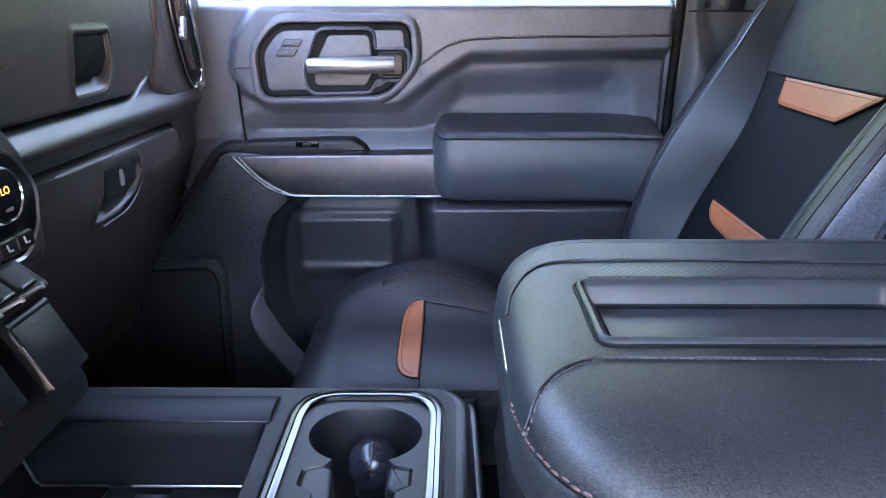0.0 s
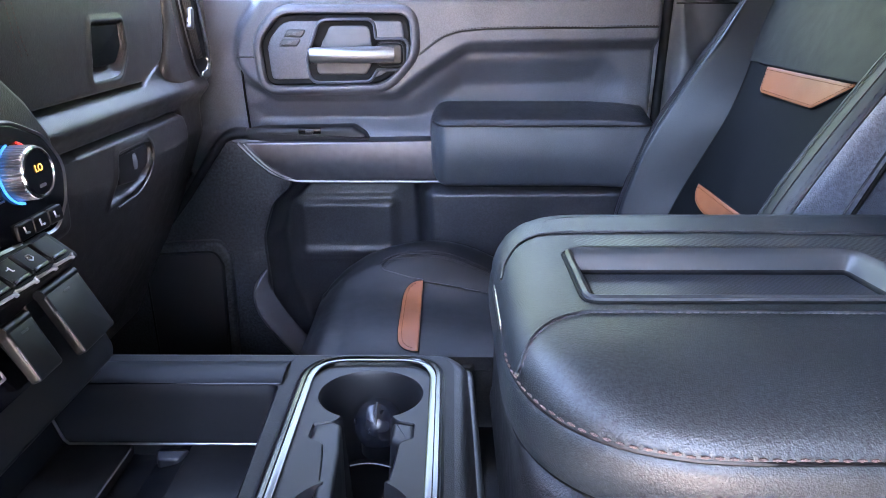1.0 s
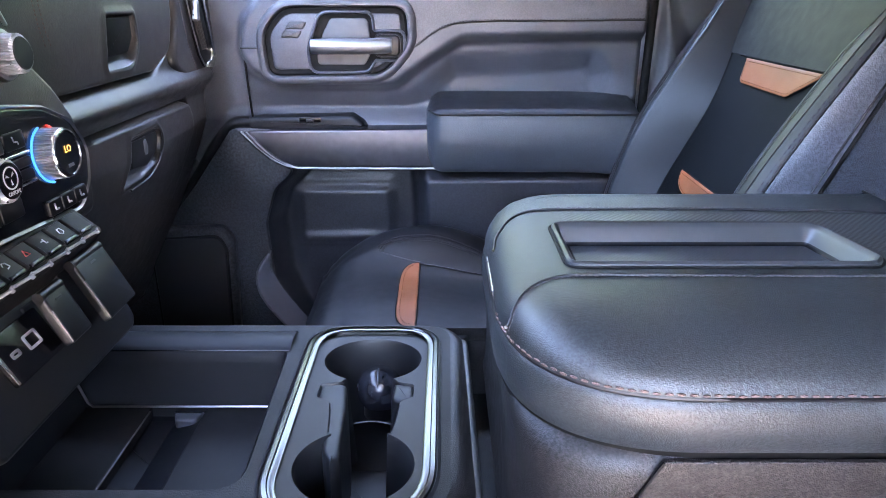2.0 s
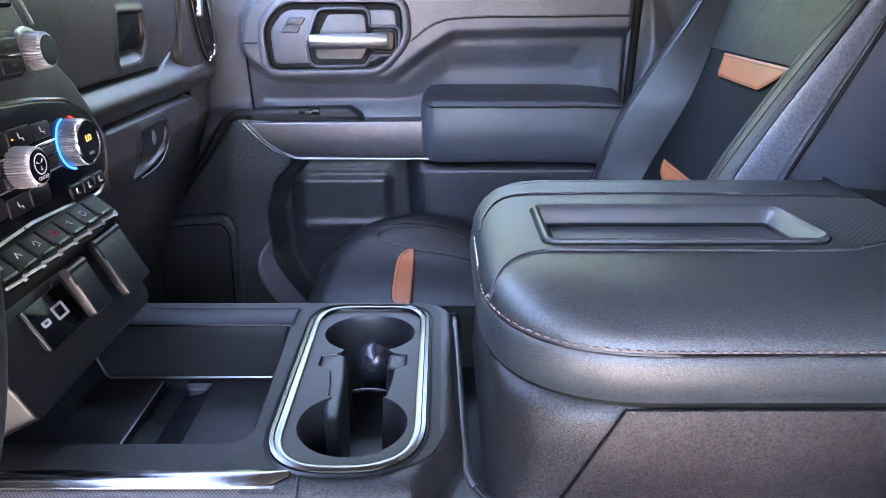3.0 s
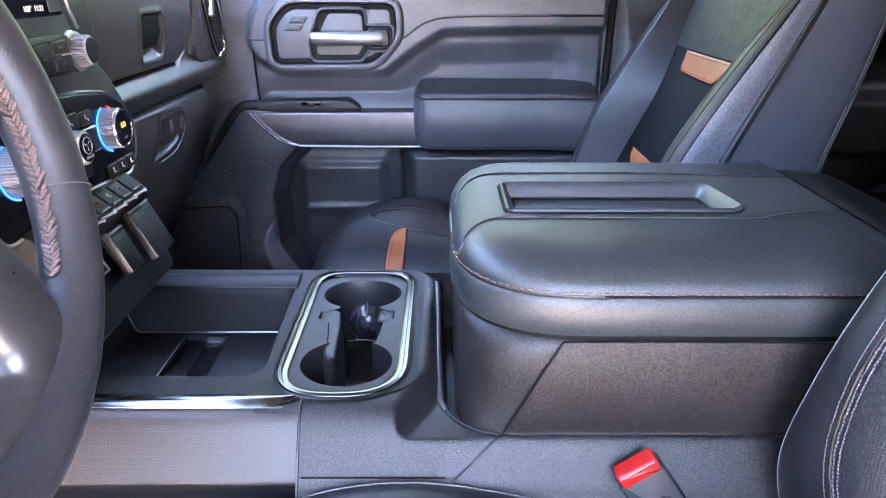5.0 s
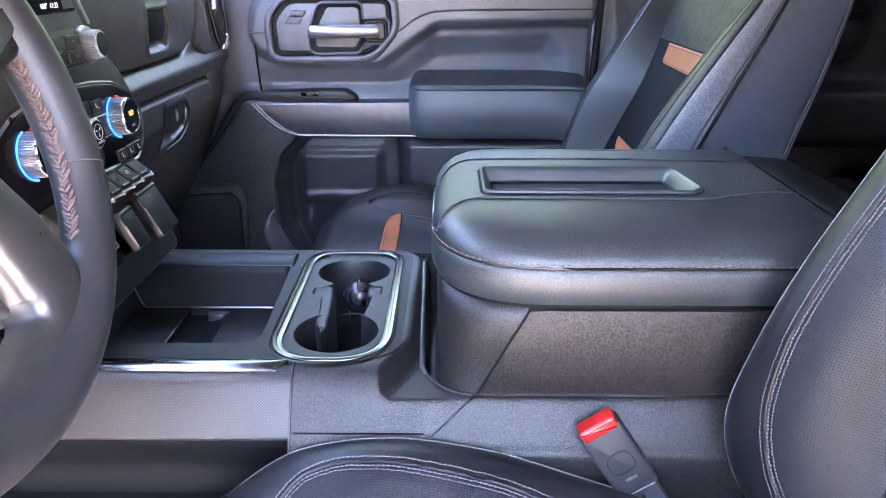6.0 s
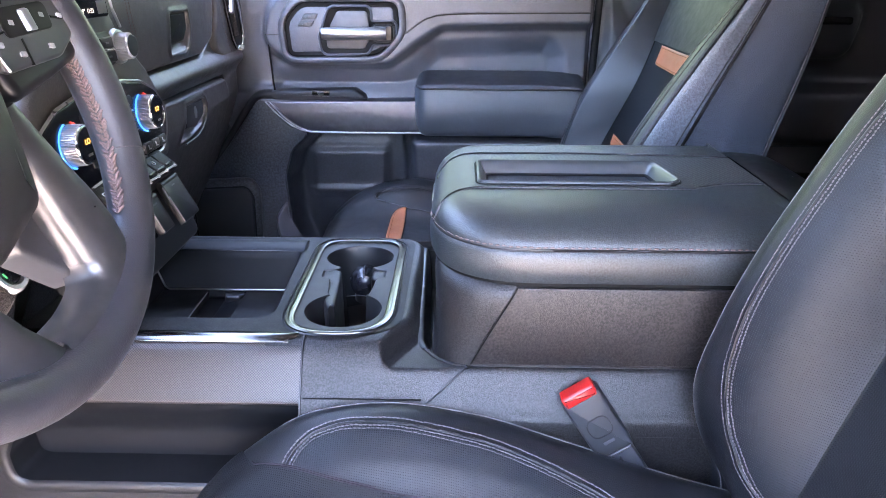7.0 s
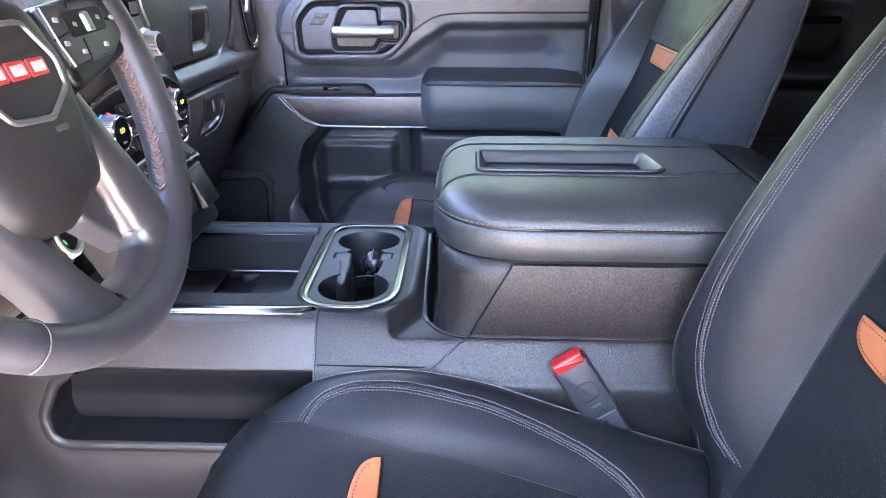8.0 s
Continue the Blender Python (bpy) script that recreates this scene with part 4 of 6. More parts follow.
    # keys round the fan knob
    keys = [(-0.069, -0.041, 0.010, 0.026, 1), (-0.039, -0.003, 0.010, 0.028, 1), (-0.001, 0.036, 0.010, 0.028, 2), (0.038, 0.068, 0.010, 0.026, 1),
            (-0.069, -0.022, -0.007, 0.002, 0), (0.026, 0.070, -0.007, 0.002, 2), (-0.069, -0.022, -0.019, -0.009, 0), (0.026, 0.070, -0.019, -0.009, 2),
            (-0.066, -0.030, -0.042, -0.025, 1), (-0.028, 0.006, -0.046, -0.029, 1), (0.008, 0.040, -0.046, -0.029, 0)]
    for u0, u1, v0, v1, mark in keys:
        key = block("climate_key", rrect(u0, u1, v0, v1, 0.003), 0.001, 0.0046, F, BLACK, panel, bevel=0.0012)
        mu, mv = (u0 + u1) / 2, (v0 + v1) / 2
        if mark and v1 - v0 > 0.012:
            tube("key_symbol", [F @ Vector((mu - 0.003, mv + 0.004, 0.0048)), F @ Vector((mu - 0.002, mv - 0.001, 0.0048)), F @ Vector((mu + 0.003, mv - 0.0015, 0.0048)), F @ Vector((mu + 0.0035, mv - 0.004, 0.0048))], 0.0007, MARK, key, n=6)
        if mark == 2:
            block("indicator", circle(u0 + 0.006, mv, 0.0010, 10), 0.0044, 0.0051, F, AMBER_GLOW, key, "amber indicator", bevel=0.0002)
    # seat heater keys
    for k in range(3):
        u = 0.073 + 0.0242 * k
        key = block("seat_heater_key", rrect(u, u + 0.0228, -0.060, -0.045, 0.003), 0.002, 0.0062, F, BLACK, panel, bevel=0.0012)
        tube("seat_symbol", [F @ Vector((u + 0.0085, -0.0485, 0.0064)), F @ Vector((u + 0.0095, -0.0545, 0.0064)), F @ Vector((u + 0.0145, -0.0550, 0.0064))], 0.0011, MARK, key, n=6)
    # radio row
    row = block("radio_panel", fillet([(-0.06, 0.068, 0.01), (0.062, 0.068, 0.012), (0.062, 0.112, 0.012), (-0.06, 0.112, 0.012)]), -0.01, 0.0005, F, BLACK, stack, bevel=0.002)
    for u0, u1, v0, v1 in ((-0.014, 0.019, 0.073, 0.104), (0.022, 0.055, 0.0905, 0.105), (0.022, 0.057, 0.073, 0.088), (-0.05, -0.017, 0.073, 0.104)):
        key = block("radio_key", rrect(u0, u1, v0, v1, 0.003), 0, 0.005, F, BLACK, row, bevel=0.0018)
        block("key_symbol", rrect((u0 + u1) / 2 - 0.004, (u0 + u1) / 2 + 0.004, (v0 + v1) / 2 - 0.0012, (v0 + v1) / 2 + 0.0012, 0.0006), 0.0048, 0.0054, F, GREY_MARK, key, bevel=0.0001)
    tube("bright_line", [F @ Vector((a, 0.0893, 0.0045)) for a in (0.034, 0.045, 0.056)], 0.0012, CHROME, row, n=6)
    base = at(F, 0.076, 0.090)
    moulding("knob_ring", circle(0, 0, 0.0200, 40), [(-0.002, 0.0), (-0.001, 0.004), (0.002, 0.0035), (0.0035, -0.002)], base, SATIN, row)
    tuner = rod("tuner_knob", base, 0.0180, 0.0170, 0.001, 0.020, KNOB, row, "knurled silver tuner knob", ribs=40, bevel=0.0022)
    rod("knob_face", base, 0.0142, 0.0140, 0.020, 0.0207, BLACK, tuner, n=32, bevel=0.0006)
    # screen
    scr = block("screen", rrect(-0.066, 0.066, 0.130, 0.232, 0.005), -0.02, 0.003, F, GLOSS, stack, "black touch screen with small lit text", bevel=0.002)
    lettering("screen_text", "100°  11:21", 0.0080, at(F, 0.010, 0.1385, 0.0034), SCREEN_GLOW, scr, "lit clock and temperature")
    block("screen_patch", rrect(0.038, 0.062, 0.134, 0.150, 0.001), 0.002, 0.0036, F, GREY_MARK, scr, bevel=0.0003)
    edge = [(0.076, 0.24, 0.002), (0.079, 0.16, 0.001), (0.083, 0.138, 0.0), (0.098, 0.114, -0.002), (0.126, 0.086, -0.005), (0.154, 0.058, -0.009), (0.178, 0.022, -0.012)]
    tube("stack_piping", [F @ Vector(q) for q in edge[:4]], 0.0020, SATIN, stack, n=6)
    # toggle row
    T = leaning((-0.352, 0.41, 0.59), 50)
    shelf = block("switch_shelf", rrect(-0.115, 0.115, -0.016, 0.024, 0.006), -0.06, -0.001, T, TOGGLE, stack, bevel=0.003)
    for k in range(7):
        u = -0.0955 + 0.0288 * k
        tog = block("toggle_switch", rrect(u, u + 0.0262, -0.008, 0.017, 0.002), -0.004, 0.003, T, TOGGLE, shelf, bevel=0.002)
        block("toggle_lip", rrect(u + 0.003, u + 0.0232, -0.0082, -0.0045, 0.001), 0.001, 0.0044, T, GLOSS, tog, bevel=0.001)
        if k < 6:
            sym, mu, mv = (RED_MARK if k == 3 else MARK), u + 0.0130, 0.0052
            marks = (((-3, 2), (3, 2), (3, -2), (-3, -2), (-3, 2)), ((-3, -2), (0, 3), (3, -2)), ((-3, 0), (-1, 3), (2, 2), (3, -2), (-1, -3)),
                     ((-3, -2.4), (0, 3), (3, -2.4), (-3, -2.4)), ((-3, 1), (0, 1), (1, 3), (1, -2), (3, -2)), ((-2, 3), (2, 3), (3, -1), (0, -3), (-3, -1), (-2, 3)))[k]
            tube("toggle_symbol", [T @ Vector((mu + a * 0.0011, mv + b * 0.0011, 0.0033)) for a, b in marks], 0.0006, sym, tog, n=6)
    zig = []
    for k in range(7):
        u = -0.0965 + 0.0288 * k
        zig += [(u, -0.0125), (u + 0.0215, -0.0135), (u + 0.0225, -0.0155), (u + 0.0245, -0.0155), (u + 0.0250, -0.0120), (u + 0.0275, -0.0115)]
    tube("bright_lip", [T @ Vector((a, b, 0.0018)) for a, b in zig], 0.0015, LIP, shelf, "bright notched lip", n=6)
    # lower panel with sockets and their flaps
    S = leaning((-0.352, 0.41, 0.54), 28)
    low = block("socket_panel", fillet([(-0.125, -0.072, 0.01), (0.118, -0.072, 0.02), (0.126, 0.028, 0.01), (-0.125, 0.028, 0.01)]), -0.08, -0.004, S, BLACK, stack, bevel=0.004)
    usb = block("usb_panel", rrect(-0.069, 0.000, -0.036, 0.008, 0.003), -0.008, 0.001, S, GLOSS, low, "black panel with two charging ports", bevel=0.001)
    tube("usb_edge", [S @ Vector((-0.0665, 0.007, 0.0008)), S @ Vector((-0.068, -0.034, 0.0008))], 0.0011, SATIN, usb, n=6)
    for u0, u1, v0, v1 in ((-0.057, -0.046, -0.0165, -0.0105), (-0.036, -0.018, -0.0195, -0.0055)):
        port = moulding("usb_port", rrect(u0, u1, v0, v1, 0.002), [(0, 0.0), (0.0, 0.0022), (-0.0022, 0.0022), (-0.0022, -0.006)], S, MARK, usb, "white-rimmed charging port")
        block("port_tongue", rrect(u0 + 0.004, u1 - 0.004, (v0 + v1) / 2 - 0.001, (v0 + v1) / 2 + 0.001, 0.0005), -0.006, 0.0008, S, GREY_MARK, port, bevel=0.0002)
    for u0, u1, v0, v1, open_deg in ((-0.010, 0.025, -0.036, 0.012, -4), (0.050, 0.108, -0.044, 0.018, -2)):
        hinge = S @ pose((u0 + u1) / 2, v1, 0.012, -open_deg, 0, 0)
        half = (u1 - u0) / 2
        lid = block("socket_flap", rrect(-half, half, -(v1 - v0), 0.004, 0.004), 0.0, 0.009, hinge, BLACK, low, "open black socket cover", bevel=0.003)
        block("flap_rim", rrect(-half - 0.0003, -half + 0.0016, -(v1 - v0) + 0.002, -(v1 - v0) * 0.28, 0.001), 0.0080, 0.0096, hinge, TRIM, lid, bevel=0.0004)
        block("flap_notch", rrect(-0.005, 0.005, -0.0085, -0.0065, 0.0008), 0.0085, 0.0094, hinge, GREY_MARK, lid, bevel=0.0002)
        rod("flap_hinge", hinge @ pose(-half, 0.001, 0.0045, 0, 90, 0), 0.0052, 0.0052, 0.0, 2 * half, BLACK, lid, n=16)
        block("socket_body", rrect(u0, u1, v0 + 0.004, v1, 0.003), -0.03, -0.004, S @ pose(0, 0, 0, 14, 0, 0), BLACK, low, bevel=0.002)
    return stack


centre_stack()


# ---- centre console ----
def centre_console():
    con = thing("centre_console", "black plastic centre console with cup holders and storage bin", "console")
    Z = 0.441
    ring = resample(fillet([(-0.139, 0.2615, 0.060), (-0.002, 0.2615, 0.066), (-0.001, 0.574, 0.044), (-0.141, 0.574, 0.046)], 12), 0.005)
    binhole = resample(fillet([(-0.400, 0.300, 0.01), (-0.154, 0.300, 0.028), (-0.162, 0.520, 0.010), (-0.400, 0.520, 0.006)], 6), 0.006)
    outer = resample(fillet([(-0.46, 0.266, 0), (-0.02, 0.266, 0.05), (0.012, 0.290, 0.05), (0.014, 0.560, 0.03), (0.0, 0.578, 0.02), (-0.46, 0.578, 0)], 8), 0.008)
    plate("top_plate", outer, [ring, binhole], Z, FLAT, DECK, con, "smooth deck round the cup holders, coloured darker for its shade")
    tube("far_edge", [(-0.46, 0.578, Z - 0.012), (-0.10, 0.578, Z - 0.012)], 0.012, CONSOLE, con, n=12)
    # chrome surround and cup plate
    moulding("chrome_ring", ring, [(-0.0105, Z - 0.004), (-0.0098, Z + 0.0008), (-0.0080, Z + 0.0016), (-0.0040, Z + 0.0012), (-0.0030, Z + 0.0022), (0.0006, Z + 0.0018), (0.0018, Z - 0.001)], FLAT, RING, con, "polished chrome ring round the cup holders")
    moulding("dark_groove", ring, [(0.0015, Z - 0.002), (0.003, Z + 0.0016), (0.0055, Z + 0.0004)], FLAT, BLACK, con)
    cx = -0.069
    pts = []
    # outline of both cups and the slot between them
    for a in np.linspace(-62, 242, 34):
        pts.append((cx + 0.052 * math.cos(radians(a)), 0.508 + 0.044 * math.sin(radians(a))))
    left = [(-0.098, 0.462), (-0.117, 0.458), (-0.118, 0.436), (-0.104, 0.428), (-0.100, 0.40), (-0.098, 0.378)]
    near = [(cx + 0.051 * math.cos(radians(a)), 0.334 + 0.049 * math.sin(radians(a))) for a in np.linspace(118, 422, 34)]
    right = [(-0.040, 0.378), (-0.037, 0.40), (-0.035, 0.428), (-0.023, 0.436), (-0.023, 0.458), (-0.039, 0.462)]
    cups = resample(pts + left + near + right, 0.004)
    inner = ring + outward(ring) * -0.010
    plate("cup_plate", [tuple(q) for q in inner], [[tuple(q) for q in cups]], Z - 0.003, FLAT, plain("satin_cup_plate", (0.0105, 0.0100, 0.0096), 0.46, 0.0, 0.22), con, "satin dark cup holder plate")
    CUP = plain("cup_well_plastic", (0.0074, 0.0078, 0.0092), 0.42, 0.0, 0.26)
    moulding("cup_well", cups, [(0.0, Z - 0.003), (-0.002, Z - 0.006), (-0.003, Z - 0.03), (-0.008, Z - 0.105)], FLAT, CUP, con, "deep black cup wells", cap_last=True)
    blade = [(-0.1175, 0.4585), (-0.103, 0.466), (-0.091, 0.460), (-0.0865, 0.42), (-0.083, 0.346), (-0.0905, 0.337), (-0.0995, 0.355), (-0.1035, 0.418), (-0.1165, 0.431)]
    block("cup_divider", resample(fillet([(a, b, 0.005) for a, b in blade], 4), 0.004), Z - 0.13, Z - 0.0045, FLAT, CUP, con, "upright black cup divider", bevel=0.005, seg=4)
    tab = [(-0.044, 0.464), (-0.0235, 0.4590), (-0.0235, 0.4350), (-0.034, 0.4275), (-0.045, 0.436)]
    block("cup_tab", resample(fillet([(a, b, 0.004) for a, b in tab], 4), 0.003), Z - 0.12, Z - 0.0045, FLAT, CUP, con, bevel=0.005, seg=4)
    tube("well_line", [(a, 0.442 + 0.006 * math.cos((a + 0.066) * 70), Z - 0.040) for a in np.linspace(-0.083, -0.044, 10)], 0.0007, GREY_MARK, con, n=6)
    # storage bin
    floor_z, mat_z = 0.366, 0.378
    moulding("bin_wall", binhole, [(0.004, Z - 0.001), (0.0, Z), (-0.003, Z - 0.004), (-0.006, Z - 0.012), (-0.012, floor_z + 0.010), (-0.016, floor_z + 0.002), (-0.022, floor_z)], FLAT, BIN, con, cap_last=True)
    block("bin_mat", [(-0.254, 0.308), (-0.170, 0.308), (-0.176, 0.506), (-0.254, 0.506)], floor_z, mat_z, FLAT, RUBBER, con, "black rubber mat", bevel=0.002)
    block("bin_mat", [(-0.388, 0.308), (-0.3135, 0.308), (-0.3145, 0.506), (-0.388, 0.506)], floor_z, mat_z, FLAT, RUBBER, con, "black rubber mat", bevel=0.002)
    tube("mat_edge", [(-0.3138, 0.310, mat_z - 0.001), (-0.3145, 0.500, mat_z - 0.001)], 0.0010, GREY_MARK, con, n=6)
    bm = bmesh.new()
    low = [bm.verts.new(q) for q in ((-0.287, 0.309, floor_z), (-0.254, 0.309, floor_z), (-0.2545, 0.309, mat_z - 0.002), (-0.284, 0.309, floor_z + 0.002))]
    high = [bm.verts.new((v.co.x, 0.492, v.co.z)) for v in low]
    bm.faces.new(low)
    bm.faces.new(high[::-1])
    for i in range(4):
        bm.faces.new((low[i], high[i], high[(i + 1) % 4], low[(i + 1) % 4]))
    part("slot_ramp", bm, BIN, con, "sloped phone slot")
    block("slot_notch", fillet([(-0.280, 0.480, 0.007), (-0.258, 0.480, 0.007), (-0.2525, 0.496, 0.001), (-0.286, 0.496, 0.001)]), floor_z, mat_z + 0.002, FLAT, plain("notch_grey", (0.020, 0.023, 0.030), 0.4), con, bevel=0.003)
    # silver line drawn as the highlight on the bin's wall edges
    tube("bin_highlight", [(-0.3955, 0.5045, 0.426), (-0.3900, 0.5045, 0.408), (-0.3830, 0.5040, 0.386), (-0.378, 0.5035, mat_z + 0.003), (-0.30, 0.5035, mat_z + 0.003), (-0.178, 0.5035, mat_z + 0.003)], 0.0014, SATIN, con, "thin bright line drawn for the edge highlight", n=6)
    # rolled far ledge
    P = np.zeros((12, 14, 3))
    for i in range(12):
        for j in range(14):
            t = j / 13
            P[i, j] = (-0.375 + 0.215 * i / 11, 0.518 + 0.046 * t, Z + 0.0005 + 0.006 * math.sin(math.pi * t) ** 0.6)
    sheet("ledge_roll", P, BIN, con)
    tube("ledge_line", [(a, 0.5195, Z + 0.0005) for a in np.linspace(-0.372, -0.162, 8)], 0.0011, GLOSS, con, n=6)
    # near edge: bright strip and woven panel
    P = np.zeros((30, 9, 3))
    for i in range(30):
        x = -0.60 + (0.60 - 0.112) * i / 29
        for j in range(9):
            t = j / 8
            end = step(np.array(x), -0.135, -0.112)
            P[i, j] = (x, 0.266 - 0.017 * t * (1 - 0.6 * end), 0.4412 + 0.0010 * math.sin(math.pi * t) - 0.0050 * t ** 3 * (1 - 0.7 * end))
    sheet("bright_strip", P, STRIP, con, "bright chrome strip")
    tube("strip_line", [(x, 0.2495, 0.4365) for x in np.linspace(-0.60, -0.122, 10)], 0.0012, CHROME, con, n=6)
    ys, zs = [0.251, 0.246, 0.240, 0.228, 0.217, 0.2125, 0.214], [0.434, 0.431, 0.425, 0.404, 0.383, 0.374, 0.370]
    P = np.zeros((50, 31, 3))
    tt = np.linspace(0, 6, 31)
    sec = spline(list(zip(ys, zs)), tt)
    for i in range(50):
        P[i, :, 0] = -0.60 + (0.60 - 0.104) * i / 49
        P[i, :, 1:] = sec
    sheet("woven_side_trim", P, MESH_TRIM, con, "grey woven-pattern side trim")
    # leather-grained side: shoulder of the cup deck, low shelf, and the skirt under the box
    side = np.array([(0.198, 0.240), (0.1975, 0.345), (0.203, 0.370), (0.214, 0.390), (0.231, 0.417), (0.245, 0.4335), (0.257, 0.4395), (0.272, 0.4412)])
    curve = spline(side, np.linspace(1, 7, 200))
    shelf_z = 0.4150
    deck = resample(fillet([(-0.46, 0.10, 0), (-0.080, 0.10, 0), (-0.040, 0.215, 0.03), (0.013, 0.315, 0.06), (0.0155, 0.560, 0.03), (0.0, 0.578, 0.02), (-0.46, 0.578, 0)], 10), 0.004)
    drop_d, drop_h = [-1, 0, 0.005, 0.010, 0.0145, 0.018, 0.022, 0.030], [0, 0.0004, 0.0012, 0.0042, 0.010, 0.0165, 0.0225, 0.0264]

    pit = [(0.037, 0.59), (0.038, 0.34), (0.043, 0.288), (0.064, 0.256), (0.080, 0.256), (0.080, 0.59)]

    def low_of(a, b, k):
        h = np.clip(0.5 + 0.5 * (b - a) / k, 0, 1)
        return b * (1 - h) + a * h - k * h * (1 - h)

    def skin(X, Y):
        """Height of the moulded side over the plan."""
        d = inside(X, Y, deck)
        top = Z - 0.0002 - np.interp(d, drop_d, drop_h)
        slope = np.interp(Y, curve[:, 0], curve[:, 1])
        z = np.minimum(low_of(top, slope, 0.004), Z - 0.0003)
        z = z - 0.07 * step(inside(X, Y, pit), 0.003, -0.003)
        return z + 0.0016 * np.exp(-((Y - 0.2335) / 0.0035) ** 2) * step(X, 0.05, 0.09)

    def skin_sheet(name, xs, ys, label, hole=None, down=0.0):
        X, Y = np.meshgrid(xs, ys, indexing="ij")
        keep = None
        if hole is not None:
            xc, yc = np.meshgrid((xs[1:] + xs[:-1]) / 2, (ys[1:] + ys[:-1]) / 2, indexing="ij")
            keep = inside(xc, yc, hole) > -0.006
        return sheet(name, np.stack([X, Y, skin(X, Y) - down], -1), CONSOLE, con, label, keep=keep)
    steep = spline(side, np.linspace(1, 4.6, 34))[:, 0]
    steep = np.maximum.accumulate(steep + np.arange(34) * 1e-6)
    skin_sheet("deck_shoulder", np.linspace(-0.104, 0.16, 107), np.r_[steep, np.linspace(steep[-1] + 0.002, 0.602, 160)], "grained plastic shoulder and shelf", outer)
    skin_sheet("side_skirt", np.linspace(0.16, 0.62, 60), np.r_[steep, np.linspace(steep[-1] + 0.002, 0.255, 8)], "grained plastic skirt")
    skin_sheet("strip_end", np.linspace(-0.150, -0.1035, 14), np.linspace(0.246, 0.275, 12), "", outer, 0.0012)
    bm = bmesh.new()
    bmesh.ops.create_cube(bm, size=1, matrix=Matrix.LocRotScale((0.258, 0.2105, 0.292), None, (0.724, 0.024, 0.104)))
    part("skirt_foot", bm, CONSOLE, con)
    tube("panel_gap", [(-0.104, a, b) for a, b in curve[::8] if b < 0.4405], 0.0016, BLACK, con, n=6)
    seam = []
    for t in np.linspace(0, 1, 16):
        x, y = 0.098 - 0.05 * t - 0.012 * t * t, 0.2345 - 0.031 * t
        seam.append((x, y - 0.0003, float(skin(np.array([x]), np.array([y]))[0]) + 0.0002))
    tube("skirt_seam", seam, 0.0012, BLACK, con, n=6)
    ridge = [(0.028, 0.60), (0.031, 0.5), (0.034, 0.33), (0.039, 0.282), (0.060, 0.250), (0.094, 0.2345)]
    tube("shelf_edge", [(a, b, shelf_z) for a, b in spline(ridge, np.linspace(2.9, 5, 20))], 0.0020, CONSOLE, con, n=8)
    # paler tone stands for daylight caught on the glossy shelf edge
    LIT_EDGE = plain("lit_edge_grey", (0.020, 0.0205, 0.021), 0.42, 0.0, 0.4)
    tube("shelf_edge", [(a, b, float(skin(np.array([a]), np.array([b]))[0]) - 0.0014) for a, b in spline(ridge, np.linspace(0, 3.2, 40))], 0.0045, LIT_EDGE, con, "edge of the shelf, paler grey for the light on it", n=8)
    block("shelf_end", fillet([(0.017, 0.6085, 0.001), (0.046, 0.6065, 0.001), (0.032, 0.589, 0.003), (0.025, 0.589, 0.003)]), shelf_z - 0.012, shelf_z + 0.006, FLAT, LIT_EDGE, con, "end of the shelf, paler grey for the window light on it", bevel=0.002)
    # lower tunnel wall with its map pocket
    pocket = fillet([(-0.468, 0.300, 0.02), (-0.466, 0.261, 0.022), (-0.16, 0.2615, 0.02), (-0.075, 0.30, 0.04), (-0.075, 0.40, 0), (-0.37, 0.40, 0), (-0.445, 0.348, 0.03)])

    TUNNEL = grained("tunnel_plastic", (0.0125, 0.0115, 0.0115), 0.42, 900, 0.0004, 0.4)

    def wall(U, V):
        d = inside(U, V, pocket)
        w = np.full(U.shape, -0.212) + 0.018 * step(0.25 - V, 0.0, 0.10)
        w = w + 0.015 * step(d, -0.001, 0.014) * (1 - step(d, 0.026, 0.12))
        return w - 0.10 * step(-0.54 - U, 0.0, 0.25)

    # near-black colour puts the pocket's inner shade on lining and rim
    POCKET = plain("pocket_shade_black", (0.0066, 0.0069, 0.0080), 0.6, 0.0, 0.15)

    def lining(U, V):
        """Back of the map pocket, hollow below."""
        return -0.222 - 0.030 * step(0.368 - V, 0.0, 0.07) + 0.0 * U
    relief("tunnel_wall", DOORWARD, -0.80, 0.0, 0.06, 0.372, 0.0020, wall, TUNNEL, con, "smooth plastic tunnel side with map pocket", keep=lambda U, V: inside(U, V, pocket) > 0.004)
    relief("pocket_lining", DOORWARD, -0.52, -0.02, 0.18, 0.372, 0.004, lining, POCKET, con, "back of the map pocket, coloured near black for shade")
    edge = resample(pocket, 0.004)
    nrm = outward(edge)
    first = int(np.argmax(edge[:, 1] * 10 - edge[:, 0]))
    edge, nrm = np.roll(edge, -first, 0), np.roll(nrm, -first, 0)
    good = edge[:, 1] < 0.369
    for name, prof, mat, words in (("pocket_lip", [(-0.0006, -0.2015), (0.0010, -0.1982), (0.004, -0.1964), (0.009, -0.1962), (0.015, -0.1972), (0.020, -0.1990)], TUNNEL, "rounded lip of the map pocket"),
                                   ("pocket_rim", [(-0.0020, -0.255), (-0.0012, -0.230), (-0.0006, -0.2010)], POCKET, "inside of the map pocket, coloured near black for shade")):
        P = np.array([[DOORWARD @ Vector((q[0] + o * m[0], q[1] + o * m[1], h)) for o, h in prof] for q, m in zip(edge[good], nrm[good])])
        sheet(name, P, mat, con, words)
